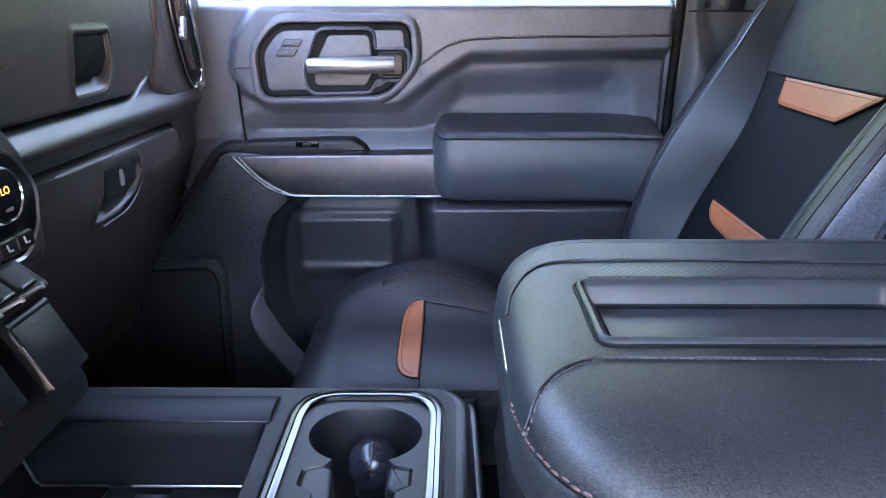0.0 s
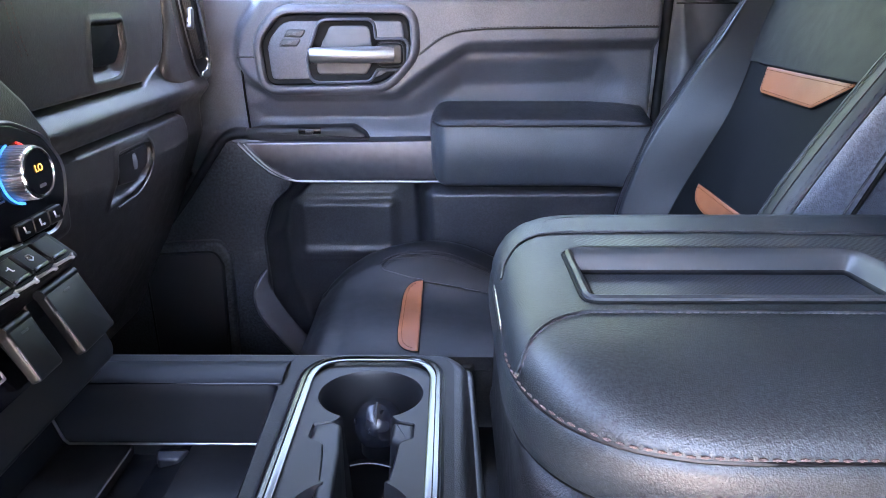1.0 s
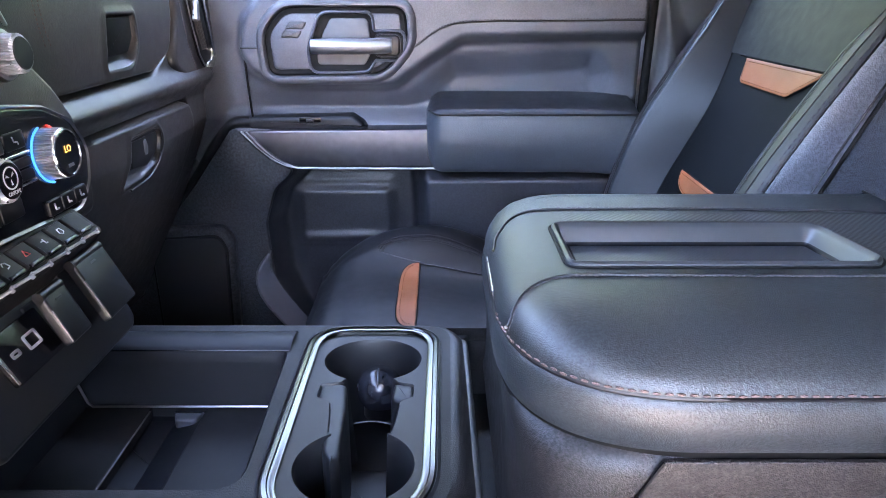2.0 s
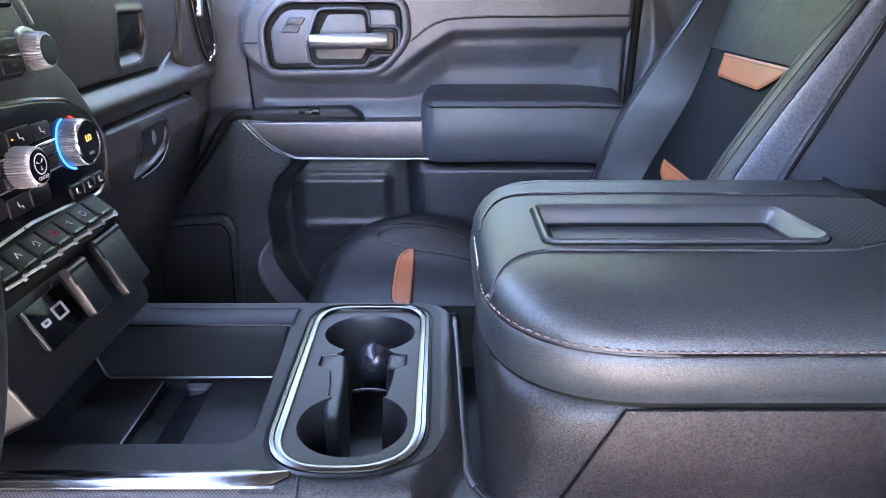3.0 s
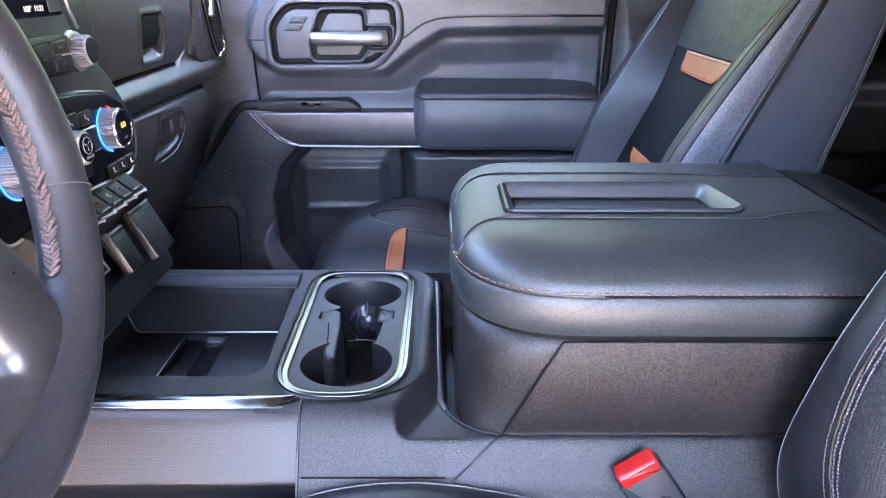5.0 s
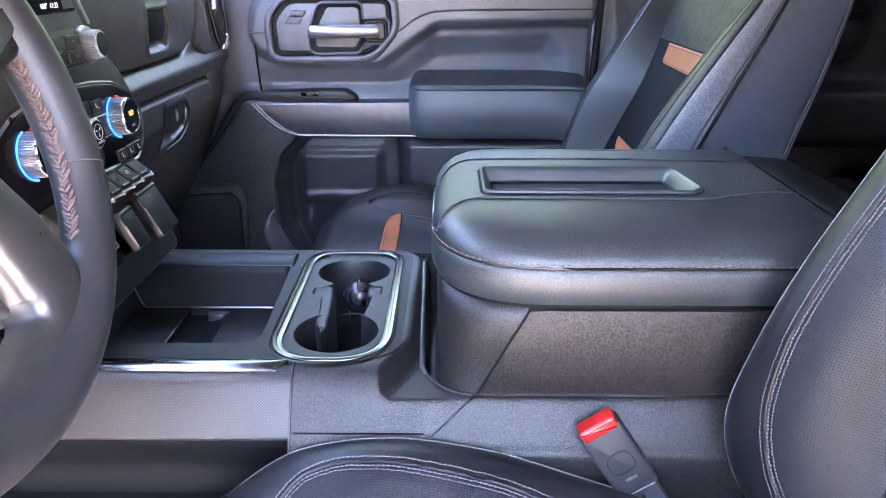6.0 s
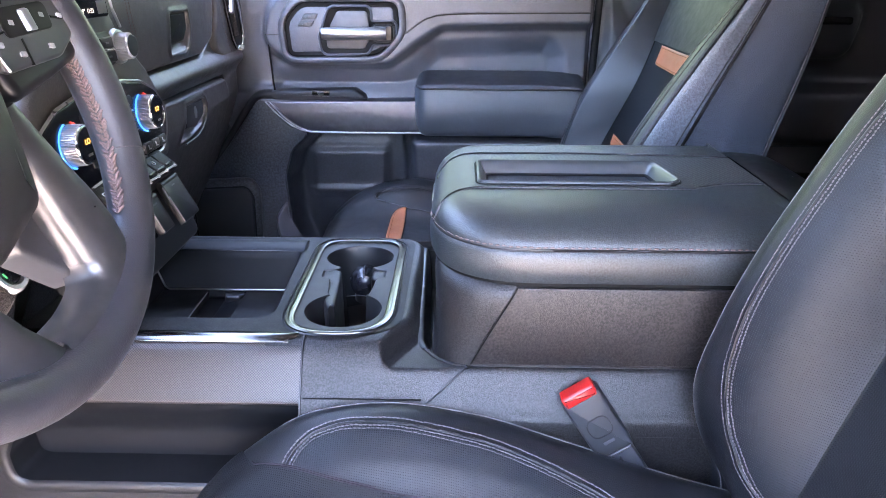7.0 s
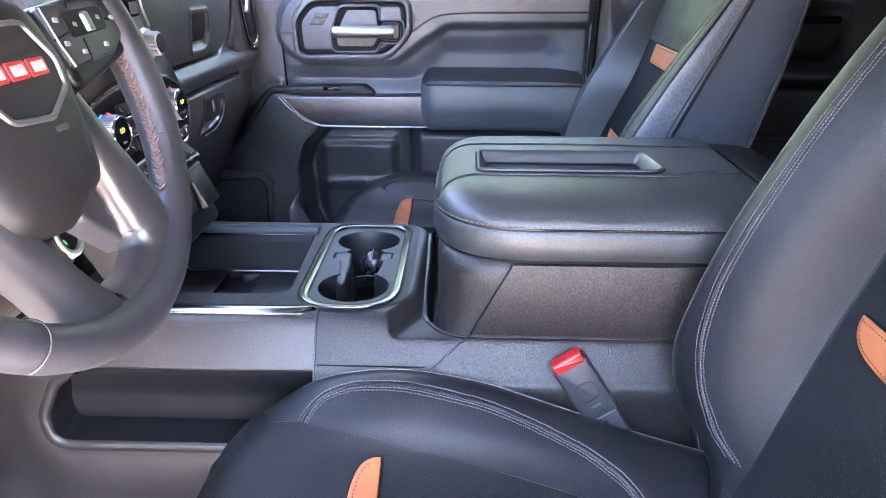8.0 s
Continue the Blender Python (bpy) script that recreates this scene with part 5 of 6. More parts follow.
    relief("tunnel_rear_wall", DOORWARD, 0.0, 0.62, 0.0, 0.372, 0.02, lambda U, V: -0.213 + 0 * U, CONSOLE, con)
    tube("skirt_gap", [(x, 0.2100, 0.3835) for x in np.linspace(-0.100, 0.040, 12)], 0.0010, GAP, con, n=6)
    tube("panel_joint", [(0.0980, 0.2328, 0.4200), (0.1495, 0.2328, 0.5200)], 0.0011, GAP, con, n=6)
    relief("tunnel_far_wall", axes((0, 0, 0), (-1, 0, 0), (0, 0, 1), (0, 1, 0)), -0.62, 0.95, 0.0, 0.430, 0.03, lambda U, V: 0.595 + 0 * U, CONSOLE, con)
    # storage box under the armrest
    def plan(r, grow):
        return fillet([(0.054 - grow, 0.2355 - grow, r), (0.58, 0.2355 - grow, 0.01), (0.58, 0.598, 0.01), (0.054 - grow, 0.598, 0.06)], 16)
    levels = [(0.410, 0.064, 0.003), (0.420, 0.066, 0.001), (0.450, 0.074, 0.0), (0.480, 0.084, 0.0), (0.505, 0.094, 0.001), (0.520, 0.100, -0.003), (0.524, 0.100, -0.012)]
    P = np.array([[(x, y, z) for x, y in plan(r, grow) + plan(r, grow)[:1]] for z, r, grow in levels])
    sheet("storage_box", P[:, ::-1], CONSOLE, con, "moulded storage box")
    block("side_panel", [(0.0985, 0.4195), (0.58, 0.4195), (0.58, 0.5205), (0.150, 0.5205)], -0.236, -0.2325, DOORWARD, CONSOLE_PANEL, con, "coarse-grained side panel", bevel=0.0015)
    return con


centre_console()


def cup_cap():
    cap = thing("round_cap", "round black cap standing in the cup holder", "cap")
    bm = bmesh.new()
    bmesh.ops.create_uvsphere(bm, u_segments=36, v_segments=20, radius=0.026, matrix=pose(-0.066, 0.535, 0.384, 20, 0, 0) @ Matrix.Diagonal((1, 1, 1.08, 1)))
    part("dome", bm, plain("cap_black", (0.012, 0.013, 0.018), 0.25), cap)
    rod("stem", pose(-0.066, 0.535, 0.352), 0.019, 0.019, 0.0, 0.02, BLACK, cap, n=24)
    arc = [(-0.066, 0.535 - 0.0268 * math.cos(a), 0.386 + 0.0285 * math.sin(a)) for a in np.linspace(0.45, 1.35, 12)]
    tube("slot_mark", arc, 0.0009, GREY_MARK, cap, n=6)


cup_cap()


def flat_uv(ob):
    """Lays the UV of a level sheet out in metres."""
    layer = ob.data.uv_layers.new(name="uv")
    for lp in ob.data.loops:
        c = ob.data.vertices[lp.vertex_index].co
        layer.data[lp.index].uv = (c.x, c.y)


def armrest_lid():
    lid = thing("armrest_lid", "stitched black leather centre armrest lid with phone tray", "armrest")
    out = resample(fillet([(0.047, 0.233, 0.13), (0.482, 0.233, 0.006), (0.482, 0.604, 0.006), (0.047, 0.604, 0.10)], 16), 0.006)
    prof_low = [(-0.010, 0.5245), (-0.002, 0.526), (0.001, 0.533), (0.002, 0.546), (0.001, 0.558), (-0.001, 0.5635), (-0.0030, 0.5655)]
    moulding("lid_border", out, prof_low, FLAT, LEATHER_LID, lid, "black leather border", cap_first=True)
    prof_up = [(-0.0030, 0.5655), (-0.0012, 0.5675), (-0.0020, 0.572), (-0.008, 0.580), (-0.020, 0.5885), (-0.040, 0.5955), (-0.065, 0.5995), (-0.088, 0.6010), (-0.110, 0.6012)]
    moulding("lid_cushion", out, prof_up, FLAT, LEATHER_LID, lid, "padded leather top", front=0.50, rear=0.90, far=0.72)
    tray = resample(fillet([(0.106, 0.371, 0.010), (0.354, 0.371, 0.012), (0.3665, 0.385, 0.012), (0.355, 0.474, 0.020), (0.106, 0.474, 0.010)], 8), 0.004)
    tray_hole = tray + outward(tray) * -0.004
    nrm = outward(out)
    ctop = out + nrm * (1 - 0.50 * np.clip(-nrm[:, :1], 0, 1) ** 1.5) * (1 - 0.90 * np.clip(nrm[:, :1], 0, 1)) * (1 - 0.72 * np.clip(nrm[:, 1:], 0, 1)) * -0.1085
    plate("carbon_panel", [tuple(q) for q in ctop], [[tuple(q) for q in tray_hole]], 0.6008, FLAT, LEATHER_LID, lid, "flat leather centre panel")
    back = plate("carbon_inlay", fillet([(0.375, 0.366, 0.0), (0.43, 0.372, 0.05), (0.471, 0.382, 0.0), (0.471, 0.508, 0), (0.36, 0.508, 0.02), (0.12, 0.508, 0.0), (0.12, 0.487, 0), (0.345, 0.487, 0.01), (0.378, 0.40, 0.01)]), [], 0.6016, FLAT, CARBON, lid, "carbon-pattern vinyl inlay")
    flat_uv(back)
    tray_rim = moulding("phone_tray", tray, [(0.001, 0.600), (0.0, 0.604), (-0.0022, 0.6056), (-0.0045, 0.6048), (-0.0070, 0.6010), (-0.0100, 0.5950), (-0.0130, 0.5895)], FLAT, plain("tray_plastic", (0.036, 0.039, 0.042), 0.34, blotch=0.04), lid, "moulded plastic phone tray", cap_last=False)
    moulding("tray_step", tray, [(-0.0128, 0.5897), (-0.0138, 0.5880), (-0.0150, 0.5868), (-0.0175, 0.5862)], FLAT, BIN, tray_rim)
    base_o = [tuple(q) for q in tray + outward(tray) * -0.0165]
    tube("tray_gap", [(a, b, 0.6012) for a, b in tray + outward(tray) * 0.0018], 0.0013, GAP, tray_rim, closed=True, n=6)
    flr = plate("tray_floor", base_o, [], 0.5866, FLAT, woven("tray_weave", (0.016, 0.0175, 0.020), (0.036, 0.039, 0.044), 0.0024, 0.32), tray_rim, "carbon-pattern tray floor")
    flat_uv(flr)
    # seams
    def lid_z(x, y):
        """Height of the padded top at a place of the plan."""
        e = out - np.array((x, y))
        k = int(np.argmin((e ** 2).sum(1)))
        d = float(np.linalg.norm(e[k])) / (1 - 0.5 * max(0.0, -nrm[k, 0]) ** 1.5) / (1 - 0.9 * max(0.0, nrm[k, 0])) / (1 - 0.72 * max(0.0, nrm[k, 1]))
        offs, hs = [-o for o, _ in prof_up[2:]], [h for _, h in prof_up[2:]]
        return float(np.interp(d, offs, hs))
    near = [(0.0495, 0.296), (0.0525, 0.313), (0.061, 0.330), (0.075, 0.342), (0.093, 0.350), (0.115, 0.3535), (0.2, 0.3535), (0.355, 0.353), (0.385, 0.362), (0.414, 0.374), (0.44, 0.3775), (0.470, 0.378)]
    far = [(0.052, 0.455), (0.058, 0.480), (0.074, 0.505), (0.100, 0.519), (0.14, 0.523), (0.25, 0.524), (0.40, 0.516), (0.471, 0.506)]
    for path in (near, far):
        flat = spline(path, np.linspace(0, len(path) - 1, 120))
        q = np.array([(a, b, lid_z(a, b) + 0.0008) for a, b in flat])
        q[:, 2] = np.convolve(np.pad(q[:, 2], 3, mode="edge"), np.ones(7) / 7, mode="valid")
        tube("seam_cord", q, 0.0013, LEATHER, lid, n=6)
        stitches("seam_stitching", q + np.array((0.0006, -0.003 if path is near else 0.003, 0.0003)), THREAD, lid, length=0.0036)
    o1 = out + outward(out) * -0.0018
    edge = [(a, b, 0.5668) for a, b in o1 if b < 0.36 and a < 0.476]
    edge.sort(key=lambda q: (q[0] + (0.36 - q[1]) * 0.9))
    o2 = out + outward(out) * 0.0003
    edge2 = [(a, b, 0.5705) for a, b in o2 if b < 0.352 and a < 0.476]
    edge2.sort(key=lambda q: (q[0] + (0.36 - q[1]) * 0.9))
    tube("border_groove", edge, 0.0016, BLACK, lid, n=6)
    stitches("border_stitching", edge2, THREAD_BROWN, lid, "brown thread stitching along the border", length=0.0050, gap=0.0026, r=0.0010)
    moulding("lid_gap", out, [(-0.005, 0.517), (-0.005, 0.530)], FLAT, GAP, lid)
    # latch on the front edge and hard cap behind
    block("latch", rrect(-0.472, -0.393, 0.5645, 0.5715, 0.003), -0.060, -0.0462, axes((0, 0, 0), (0, -1, 0), (0, 0, 1), (-1, 0, 0)), SATIN, lid, "narrow bright latch strip", bevel=0.002)
    dark = plain("cap_plastic", (0.0060, 0.0064, 0.0070), 0.42, 0.0, 0.3)
    rows = ((0.4805, 0.5985), (0.487, 0.6012), (0.505, 0.6008), (0.530, 0.5985), (0.546, 0.5950), (0.553, 0.5880), (0.557, 0.5750), (0.560, 0.52), (0.560, 0.43))
    P = np.zeros((len(rows), 41, 3))
    for i, (x, top) in enumerate(rows):
        for j in range(41):
            c = math.pi * j / 40
            co, si = math.cos(c), math.sin(c)
            P[i, j] = (x, 0.4185 - 0.1865 * abs(co) ** 0.30 * (1 if co > 0 else -1), 0.430 + max(0.0, top - 0.430) * si ** 0.30)
    cap = sheet("rear_cap", P, dark, lid, "hard black plastic end cap")
    for y in (0.372, 0.423):
        rod("cap_screw", pose(0.527, y, 0.5985), 0.0016, 0.0012, 0.0, 0.0012, SATIN, cap, n=12)
    block("rear_panel", rrect(0.562, 0.66, 0.250, 0.590, 0.02), 0.40, 0.560, FLAT, plain("rear_gloss_panel", (0.012, 0.013, 0.015), 0.22), lid, "glossy dark panel behind the lid", bevel=0.012, seg=5)
    return lid


armrest_lid()


# ---- front seats ----
def insert_x(z):
    return 0.46 + 0.42 * (z - 0.6)


REAR = [(0.24, 0.56), (0.583, 0.588), (0.705, 0.618), (0.809, 0.638), (0.98, 0.66)]
# the shape of the seat that is being built
SHAPE = {
    "bolster": [], "crease": [], "back_seam": [], "flat_edge": 0.0,
    "cush_b": [], "cush_crease": [], "cush_seam": [], "drop": 0.0,
}


def back_section(z):
    """Half cross-section of the backrest at height z: (lateral, x)."""
    xi = insert_x(z)
    b = smooth_at(z, SHAPE["bolster"])
    xr = smooth_at(z, REAR)
    n = 1.0 - 0.10 * max(0, (z - 0.75) / 0.25) ** 2
    d = xr - xi
    q = SHAPE["flat_edge"]
    c = smooth_at(z, SHAPE["crease"]) * n
    w5 = max(0.220 * n, c + 0.012)
    if q:
        face = ((c + 0.40 * (w5 - c), xi - 0.44 * b), (c + 0.78 * (w5 - c), xi - 0.86 * b))
    else:
        face = ((c * 0.45 + 0.188 * n * 0.55, xi - 0.60 * b - 0.004), (0.190 * n, xi - 0.90 * b))
    return [(0.0, xi + 0.002), (0.7 * c, xi + 0.003), (c, xi + 0.001), face[0], face[1], (w5, xi - 1.02 * b), (0.248 * n + 0.004 * q, xi - (0.90 + 0.10 * q) * b),
            (0.262 * n + 0.002 * q, xi - (0.45 + 0.35 * q) * b), (0.265 * n, xi + (0.18 - 0.14 * q) * d), (0.266 * n, xi + 0.40 * d), (0.264 * n, xi + 0.75 * d), (0.258 * n, xi + 0.95 * d), (0.235 * n, xi + d), (0.0, xi + d + 0.006)]


def across(section, w, top=6.0, curve=spline):
    """The parameter at which a half section reaches the lateral place w."""
    ts = np.linspace(0, top, 121)
    return float(np.interp(w, np.maximum.accumulate(curve(section, ts)[:, 0]), ts))


def creased(section, t):
    """The spline of a half section, with a sharp fold at its third point."""
    c = np.array(section, dtype=float)
    t = np.asarray(t, dtype=float)
    q = spline(section, t)
    f = (t - np.floor(t))[..., None]
    h0, h1, h2, h3 = 2 * f ** 3 - 3 * f ** 2 + 1, f ** 3 - 2 * f ** 2 + f, 3 * f ** 2 - 2 * f ** 3, f ** 3 - f ** 2
    before = h0 * c[1] + h1 * (c[2] - c[0]) / 2 + h2 * c[2] + h3 * (c[2] - c[1])
    after = h0 * c[2] + h1 * (c[3] - c[2]) + h2 * c[3] + h3 * (c[4] - c[2]) / 2
    q = np.where(((t >= 1) & (t < 2))[..., None], before, q)
    return np.where(((t >= 2) & (t < 3))[..., None], after, q)


def back_point(z, t, side):
    w, x = creased(back_section(z), np.array(t))
    return (x, w * side, z)


def back_band(zs, t0, t1, n, side):
    """A strip of the backrest between two parameters, each a number or a function of the height."""
    P = np.zeros((len(zs), n, 3))
    for i, z in enumerate(zs):
        lo, hi = (t(z) if callable(t) else t for t in (t0, t1))
        q = creased(back_section(z), np.linspace(lo, max(hi, lo + 0.01), n))
        P[i, :, 0], P[i, :, 1], P[i, :, 2] = q[:, 1], q[:, 0] * side, z
    return P if side > 0 else P[:, ::-1]


CUSH_I = [(-0.225, 0.19), (-0.222, 0.255), (-0.212, 0.290), (-0.195, 0.310), (-0.15, 0.322), (-0.05, 0.322), (0.10, 0.305), (0.25, 0.285), (0.46, 0.255)]
def cushion_section(x):
    """Half cross-section of the cushion at x: (lateral, z)."""
    zi = smooth_at(x, CUSH_I)
    zb = smooth_at(x, SHAPE["cush_b"])
    n = 1.0 - 0.30 * max(0, (-0.09 - x) / 0.135) ** 2 - 0.12 * max(0, (x - 0.12) / 0.3) ** 1.2
    low = max(0.14, zi - 0.15)
    return [(0.0, zi), (0.085 * n, zi + 0.001), (0.135 * n, zi + 0.25 * (zb - zi) + 0.002), (0.170 * n, zi + 0.70 * (zb - zi)), (0.198 * n, zb - 0.003), (0.222 * n, zb + 0.001), (0.246 * n, zb - 0.010), (0.258 * n, zb - 0.028),
            (0.262 * n, zb - 0.060), (0.258 * n, max(0.15, zb - 0.13)), (0.25 * n, 0.13)]


def cushion_point(x, t, side):
    w, z = spline(cushion_section(x), np.array(t))
    return (x, w * side, z - (SHAPE["drop"] * (w / 0.2) ** 2 if side < 0 else 0.0))


def cushion_band(xs, t0, t1, n, side):
    P = np.zeros((len(xs), n, 3))
    for i, x in enumerate(xs):
        lo, hi = (t(x) if callable(t) else t for t in (t0, t1))
        q = spline(cushion_section(x), np.linspace(lo, max(hi, lo + 0.01), n))
        P[i, :, 0], P[i, :, 1], P[i, :, 2] = x, q[:, 0] * side, q[:, 1] - (SHAPE["drop"] * (q[:, 0] / 0.2) ** 2 if side < 0 else 0.0)
    return P[:, ::-1] if side > 0 else P


def lifted(P, d):
    """A surface moved out along its own normals."""
    a, b = np.gradient(P, axis=0), np.gradient(P, axis=1)
    n = np.cross(a, b)
    n /= np.linalg.norm(n, axis=-1)[..., None] + 1e-12
    return P + n * d


def front_seat(label, name_shape, seam_x, back_patch, patch_mid):
    SHAPE.update(name_shape)
    seat = thing("front_seat", label, "car seat", group="front seats")
    zs = np.linspace(0.235, 0.965, 96)

    def seam(z):
        return 5.20 if SHAPE["flat_edge"] else max(2.4, across(back_section(z), smooth_at(z, SHAPE["back_seam"]), curve=creased))

    def on_back(w, z, lift=0.0):
        q = creased(back_section(z), np.array(across(back_section(z), abs(w), curve=creased)))
        return (q[1] - 0.0030 - lift, w, z)

    back = sheet("backrest", np.concatenate([back_band(zs, 0, 2.1, 26, -1), back_band(zs, 0, 2.1, 26, 1)[:, 1:]], 1), SHAPE["insert"], seat, "dark backrest insert")
    seam_z = np.linspace(SHAPE["back_seam"][0][0] + 0.008, 0.95, 120)
    for side in (-1, 1):
        sheet("back_bolster", back_band(zs, 2.0, seam, 26, side) + np.array((-0.0022, 0, 0)), SHAPE["face"], back, SHAPE["face_label"])
        sheet("bolster_edge", back_band(zs, lambda z: seam(z) - 0.05, 6.75, 34, side) + np.array((-0.0030, 0.0008 * side, 0)), SEAT_EDGE, back, "smooth leather bolster edge")
        sheet("bolster_side", back_band(zs, 6.7, 7.75, 10, side) + np.array((0, 0.0012 * side, 0)), LEATHER_GREY, back, "smooth leather side")
        sheet("side_cloth", back_band(zs, 7.7, 11.0, 22, side), SIDE_CLOTH, back, "grey cloth side panel")
        sheet("back_panel", back_band(zs, 10.9, 13.0, 14, side), BLACK, back, "hard back shell")

        def along(off):
            return np.array([back_point(z, seam(z) + off, side) for z in seam_z])
        tube("bolster_seam", along(0.0) + np.array((-0.0024, 0, 0)), 0.0013, BLACK, back, n=6)
        for off, s, rad, ln in SHAPE["rows"]:
            stitches("bolster_stitching", along(off) + np.array((-0.0040, 0, 0)), SHAPE["thread"], back, "pale grey stitching", length=ln, gap=0.0007, r=rad, seed=s)
        side_line = np.array([back_point(z, 7.75, side) for z in np.linspace(0.25, 0.95, 80)])
        tube("side_piping", side_line + np.array((0, 0.001 * side, 0)), 0.0030, GAP, back, n=6)
        tube("side_roll", np.array([back_point(z, 7.62, side) for z in np.linspace(0.25, 0.95, 80)]) + np.array((0, 0.0016 * side, 0)), 0.0013, SEAT_EDGE, back, n=6)
        for k in (6.24, 6.56):
            row = np.array([back_point(z, k, side) for z in np.linspace(0.25, 0.95, 80)])
            stitches("side_stitching", row + np.array((-0.0020, 0.0022 * side, 0)), THREAD_DARK, back, length=0.0048, gap=0.0034, r=0.0009)
        tube("outer_piping", np.array([back_point(z, 5.75, side) for z in np.linspace(0.26, 0.95, 80)]) + np.array((-0.0034, 0.0006 * side, 0)), 0.0006, SHAPE["piping"], back, n=6)
        tube("shell_piping", np.array([back_point(z, 10.95, side) for z in np.linspace(0.25, 0.95, 80)]) + np.array((0, 0.0012 * side, 0)), 0.0011, THREAD, back, n=6)
    # headrest-side top closes the shell
    P = np.zeros((27, 8, 3))
    for i, t in enumerate(np.linspace(0, 13, 27)):
        for j in range(8):
            w, x = spline(back_section(0.965), np.array(t))
            f = math.cos(j / 7 * math.pi / 2)
            xm = insert_x(0.965) + 0.05
            P[i, j] = (xm + (x - xm) * f, w * f, 0.965 + 0.035 * math.sin(j / 7 * math.pi / 2))
    Q = P.copy()
    Q[..., 1] *= -1
    sheet("top_roll", P, LEATHER, back, "smooth leather top roll")
    sheet("top_roll", Q[::-1], LEATHER, back)

    # orange patches and the leather panel above them
    z0, half = back_patch
    ss = np.sin(np.linspace(-math.pi / 2, math.pi / 2, 61))
    upper = fillet([(0.124, 0.7065, 0.0), (-0.124, 0.7065, 0.0), (-0.056, 0.6675, 0.014), (0.107, 0.6690, 0.018)], 8)
    lower = [(half, z0 + 0.032), (-half, z0 + 0.032)] + [(half * u, z0 + 0.0305 - 0.0305 * math.sqrt(max(0.0, 1 - abs(u) ** 5))) for u in ss]
    for shape in (upper, lower):
        draped("orange_patch", shape, lambda u, v, h: on_back(u, v, h), ORANGE, back, "orange leather accent patch")
        rim = resample(shape, 0.004)
        tube("patch_edge", [on_back(u, v, 0.0) for u, v in rim], 0.0011, GAP, back, closed=True, n=6)
        inner = rim - outward(rim) * 0.0045
        stitches("patch_stitching", [on_back(u, v, 0.0022) for u, v in inner], THREAD_RUST, back, "rust thread stitching", length=0.0034, gap=0.0014, r=0.0005)
    tube("patch_seam", [on_back(u, 0.7085, 0.001) for u in np.linspace(-0.150, 0.150, 50)], 0.0018, GAP, back, n=6)
    P = np.zeros((60, 40, 3))
    for j, z in enumerate(np.linspace(0.7095, 0.965, 40)):
        sec, edge = back_section(z), 2.04
        for i, u in enumerate(np.linspace(-1, 1, 60)):
            w, x = creased(sec, np.array(abs(u) * edge))
            P[i, j] = (x - 0.0035, w * (1 if u > 0 else -1), z)
    sheet("upper_insert", P, UPPER_LEATHER, back, "smooth leather upper insert")

    # cushion
    xs = np.r_[-0.2248, -0.2235, -0.2215, -0.217, -0.211, -0.203, -0.193, -0.18, np.linspace(-0.165, 0.45, 90)]

    def c_crease(x):
        return across(cushion_section(x), smooth_at(x, SHAPE["cush_crease"]))

    def c_seam(x):
        return max(c_crease(x) + 0.05, across(cushion_section(x), smooth_at(x, SHAPE["cush_seam"])))

    def on_cushion(w, x, lift=0.0):
        sec = cushion_section(x)
        q = spline(sec, np.array(across(sec, abs(w))))
        return (x, w, q[1] - (SHAPE["drop"] * (w / 0.2) ** 2 if w < 0 else 0.0) + lift)

    cushion = sheet("cushion", np.concatenate([cushion_band(xs, 0, 3.6, 24, 1), cushion_band(xs, 0, 3.6, 24, -1)[:, 1:]], 1), SHAPE["cush_insert"], seat, "dark seat cushion insert")
    seam_xs = [q[0] for q in SHAPE["cush_seam"]]
    for side in (-1, 1):
        sheet("cushion_bolster", cushion_band(xs, lambda x: c_crease(x) - 0.02, c_seam, 26, side) + np.array((0, 0, 0.0020)), SHAPE["cush_face"], cushion, "leather cushion bolster")
        sheet("cushion_edge", cushion_band(xs, lambda x: c_seam(x) - 0.05, 7.05, 34, side) + np.array((0, 0.0006 * side, 0.0028)), SEAT_EDGE, cushion, "smooth leather edge")
        sheet("cushion_side", cushion_band(xs, 7.0, 10.0, 14, side), LEATHER, cushion, "smooth leather side")
        path = [(x, smooth_at(x, SHAPE["cush_seam"])) for x in np.r_[np.linspace(seam_xs[0], seam_xs[0] + 0.03, 20), np.linspace(seam_xs[0] + 0.032, seam_xs[-1] - 0.02, 100), np.linspace(seam_xs[-1] - 0.018, seam_xs[-1], 20)]]
        path = resample(path, 0.004, False)
        grad = np.gradient(path, axis=0)
        grad /= np.linalg.norm(grad, axis=1)[:, None]
        out = np.stack([-grad[:, 1], grad[:, 0]], 1)
        for off, rad, mat in ((0.0, 0.0014, BLACK), (0.0046, 0.0011, SHAPE["thread"]), (-0.0044, 0.0012, SHAPE["thread"]), (-0.0078, 0.0009, SHAPE["thread"])):
            row = [tuple(np.array(on_cushion(w * side, x, 0.0030 if mat is BLACK else 0.0044))) for x, w in path + out * off]
            if mat is BLACK:
                tube("cushion_seam", row, rad, mat, cushion, n=6)
            else:
                stitches("cushion_stitching", row, mat, cushion, "pale grey stitching", length=0.0046, gap=0.0005, r=rad * 0.85, seed=int(off * 1e4) + 99)
        L = np.linspace(-0.222, 0.42, 110)
        tube("cushion_piping", np.array([cushion_point(x, 6.05, side) for x in L]) + np.array((0, 0.001 * side, 0.0036)), 0.0008, THREAD_PALE, cushion, "thin pale piping", n=6)
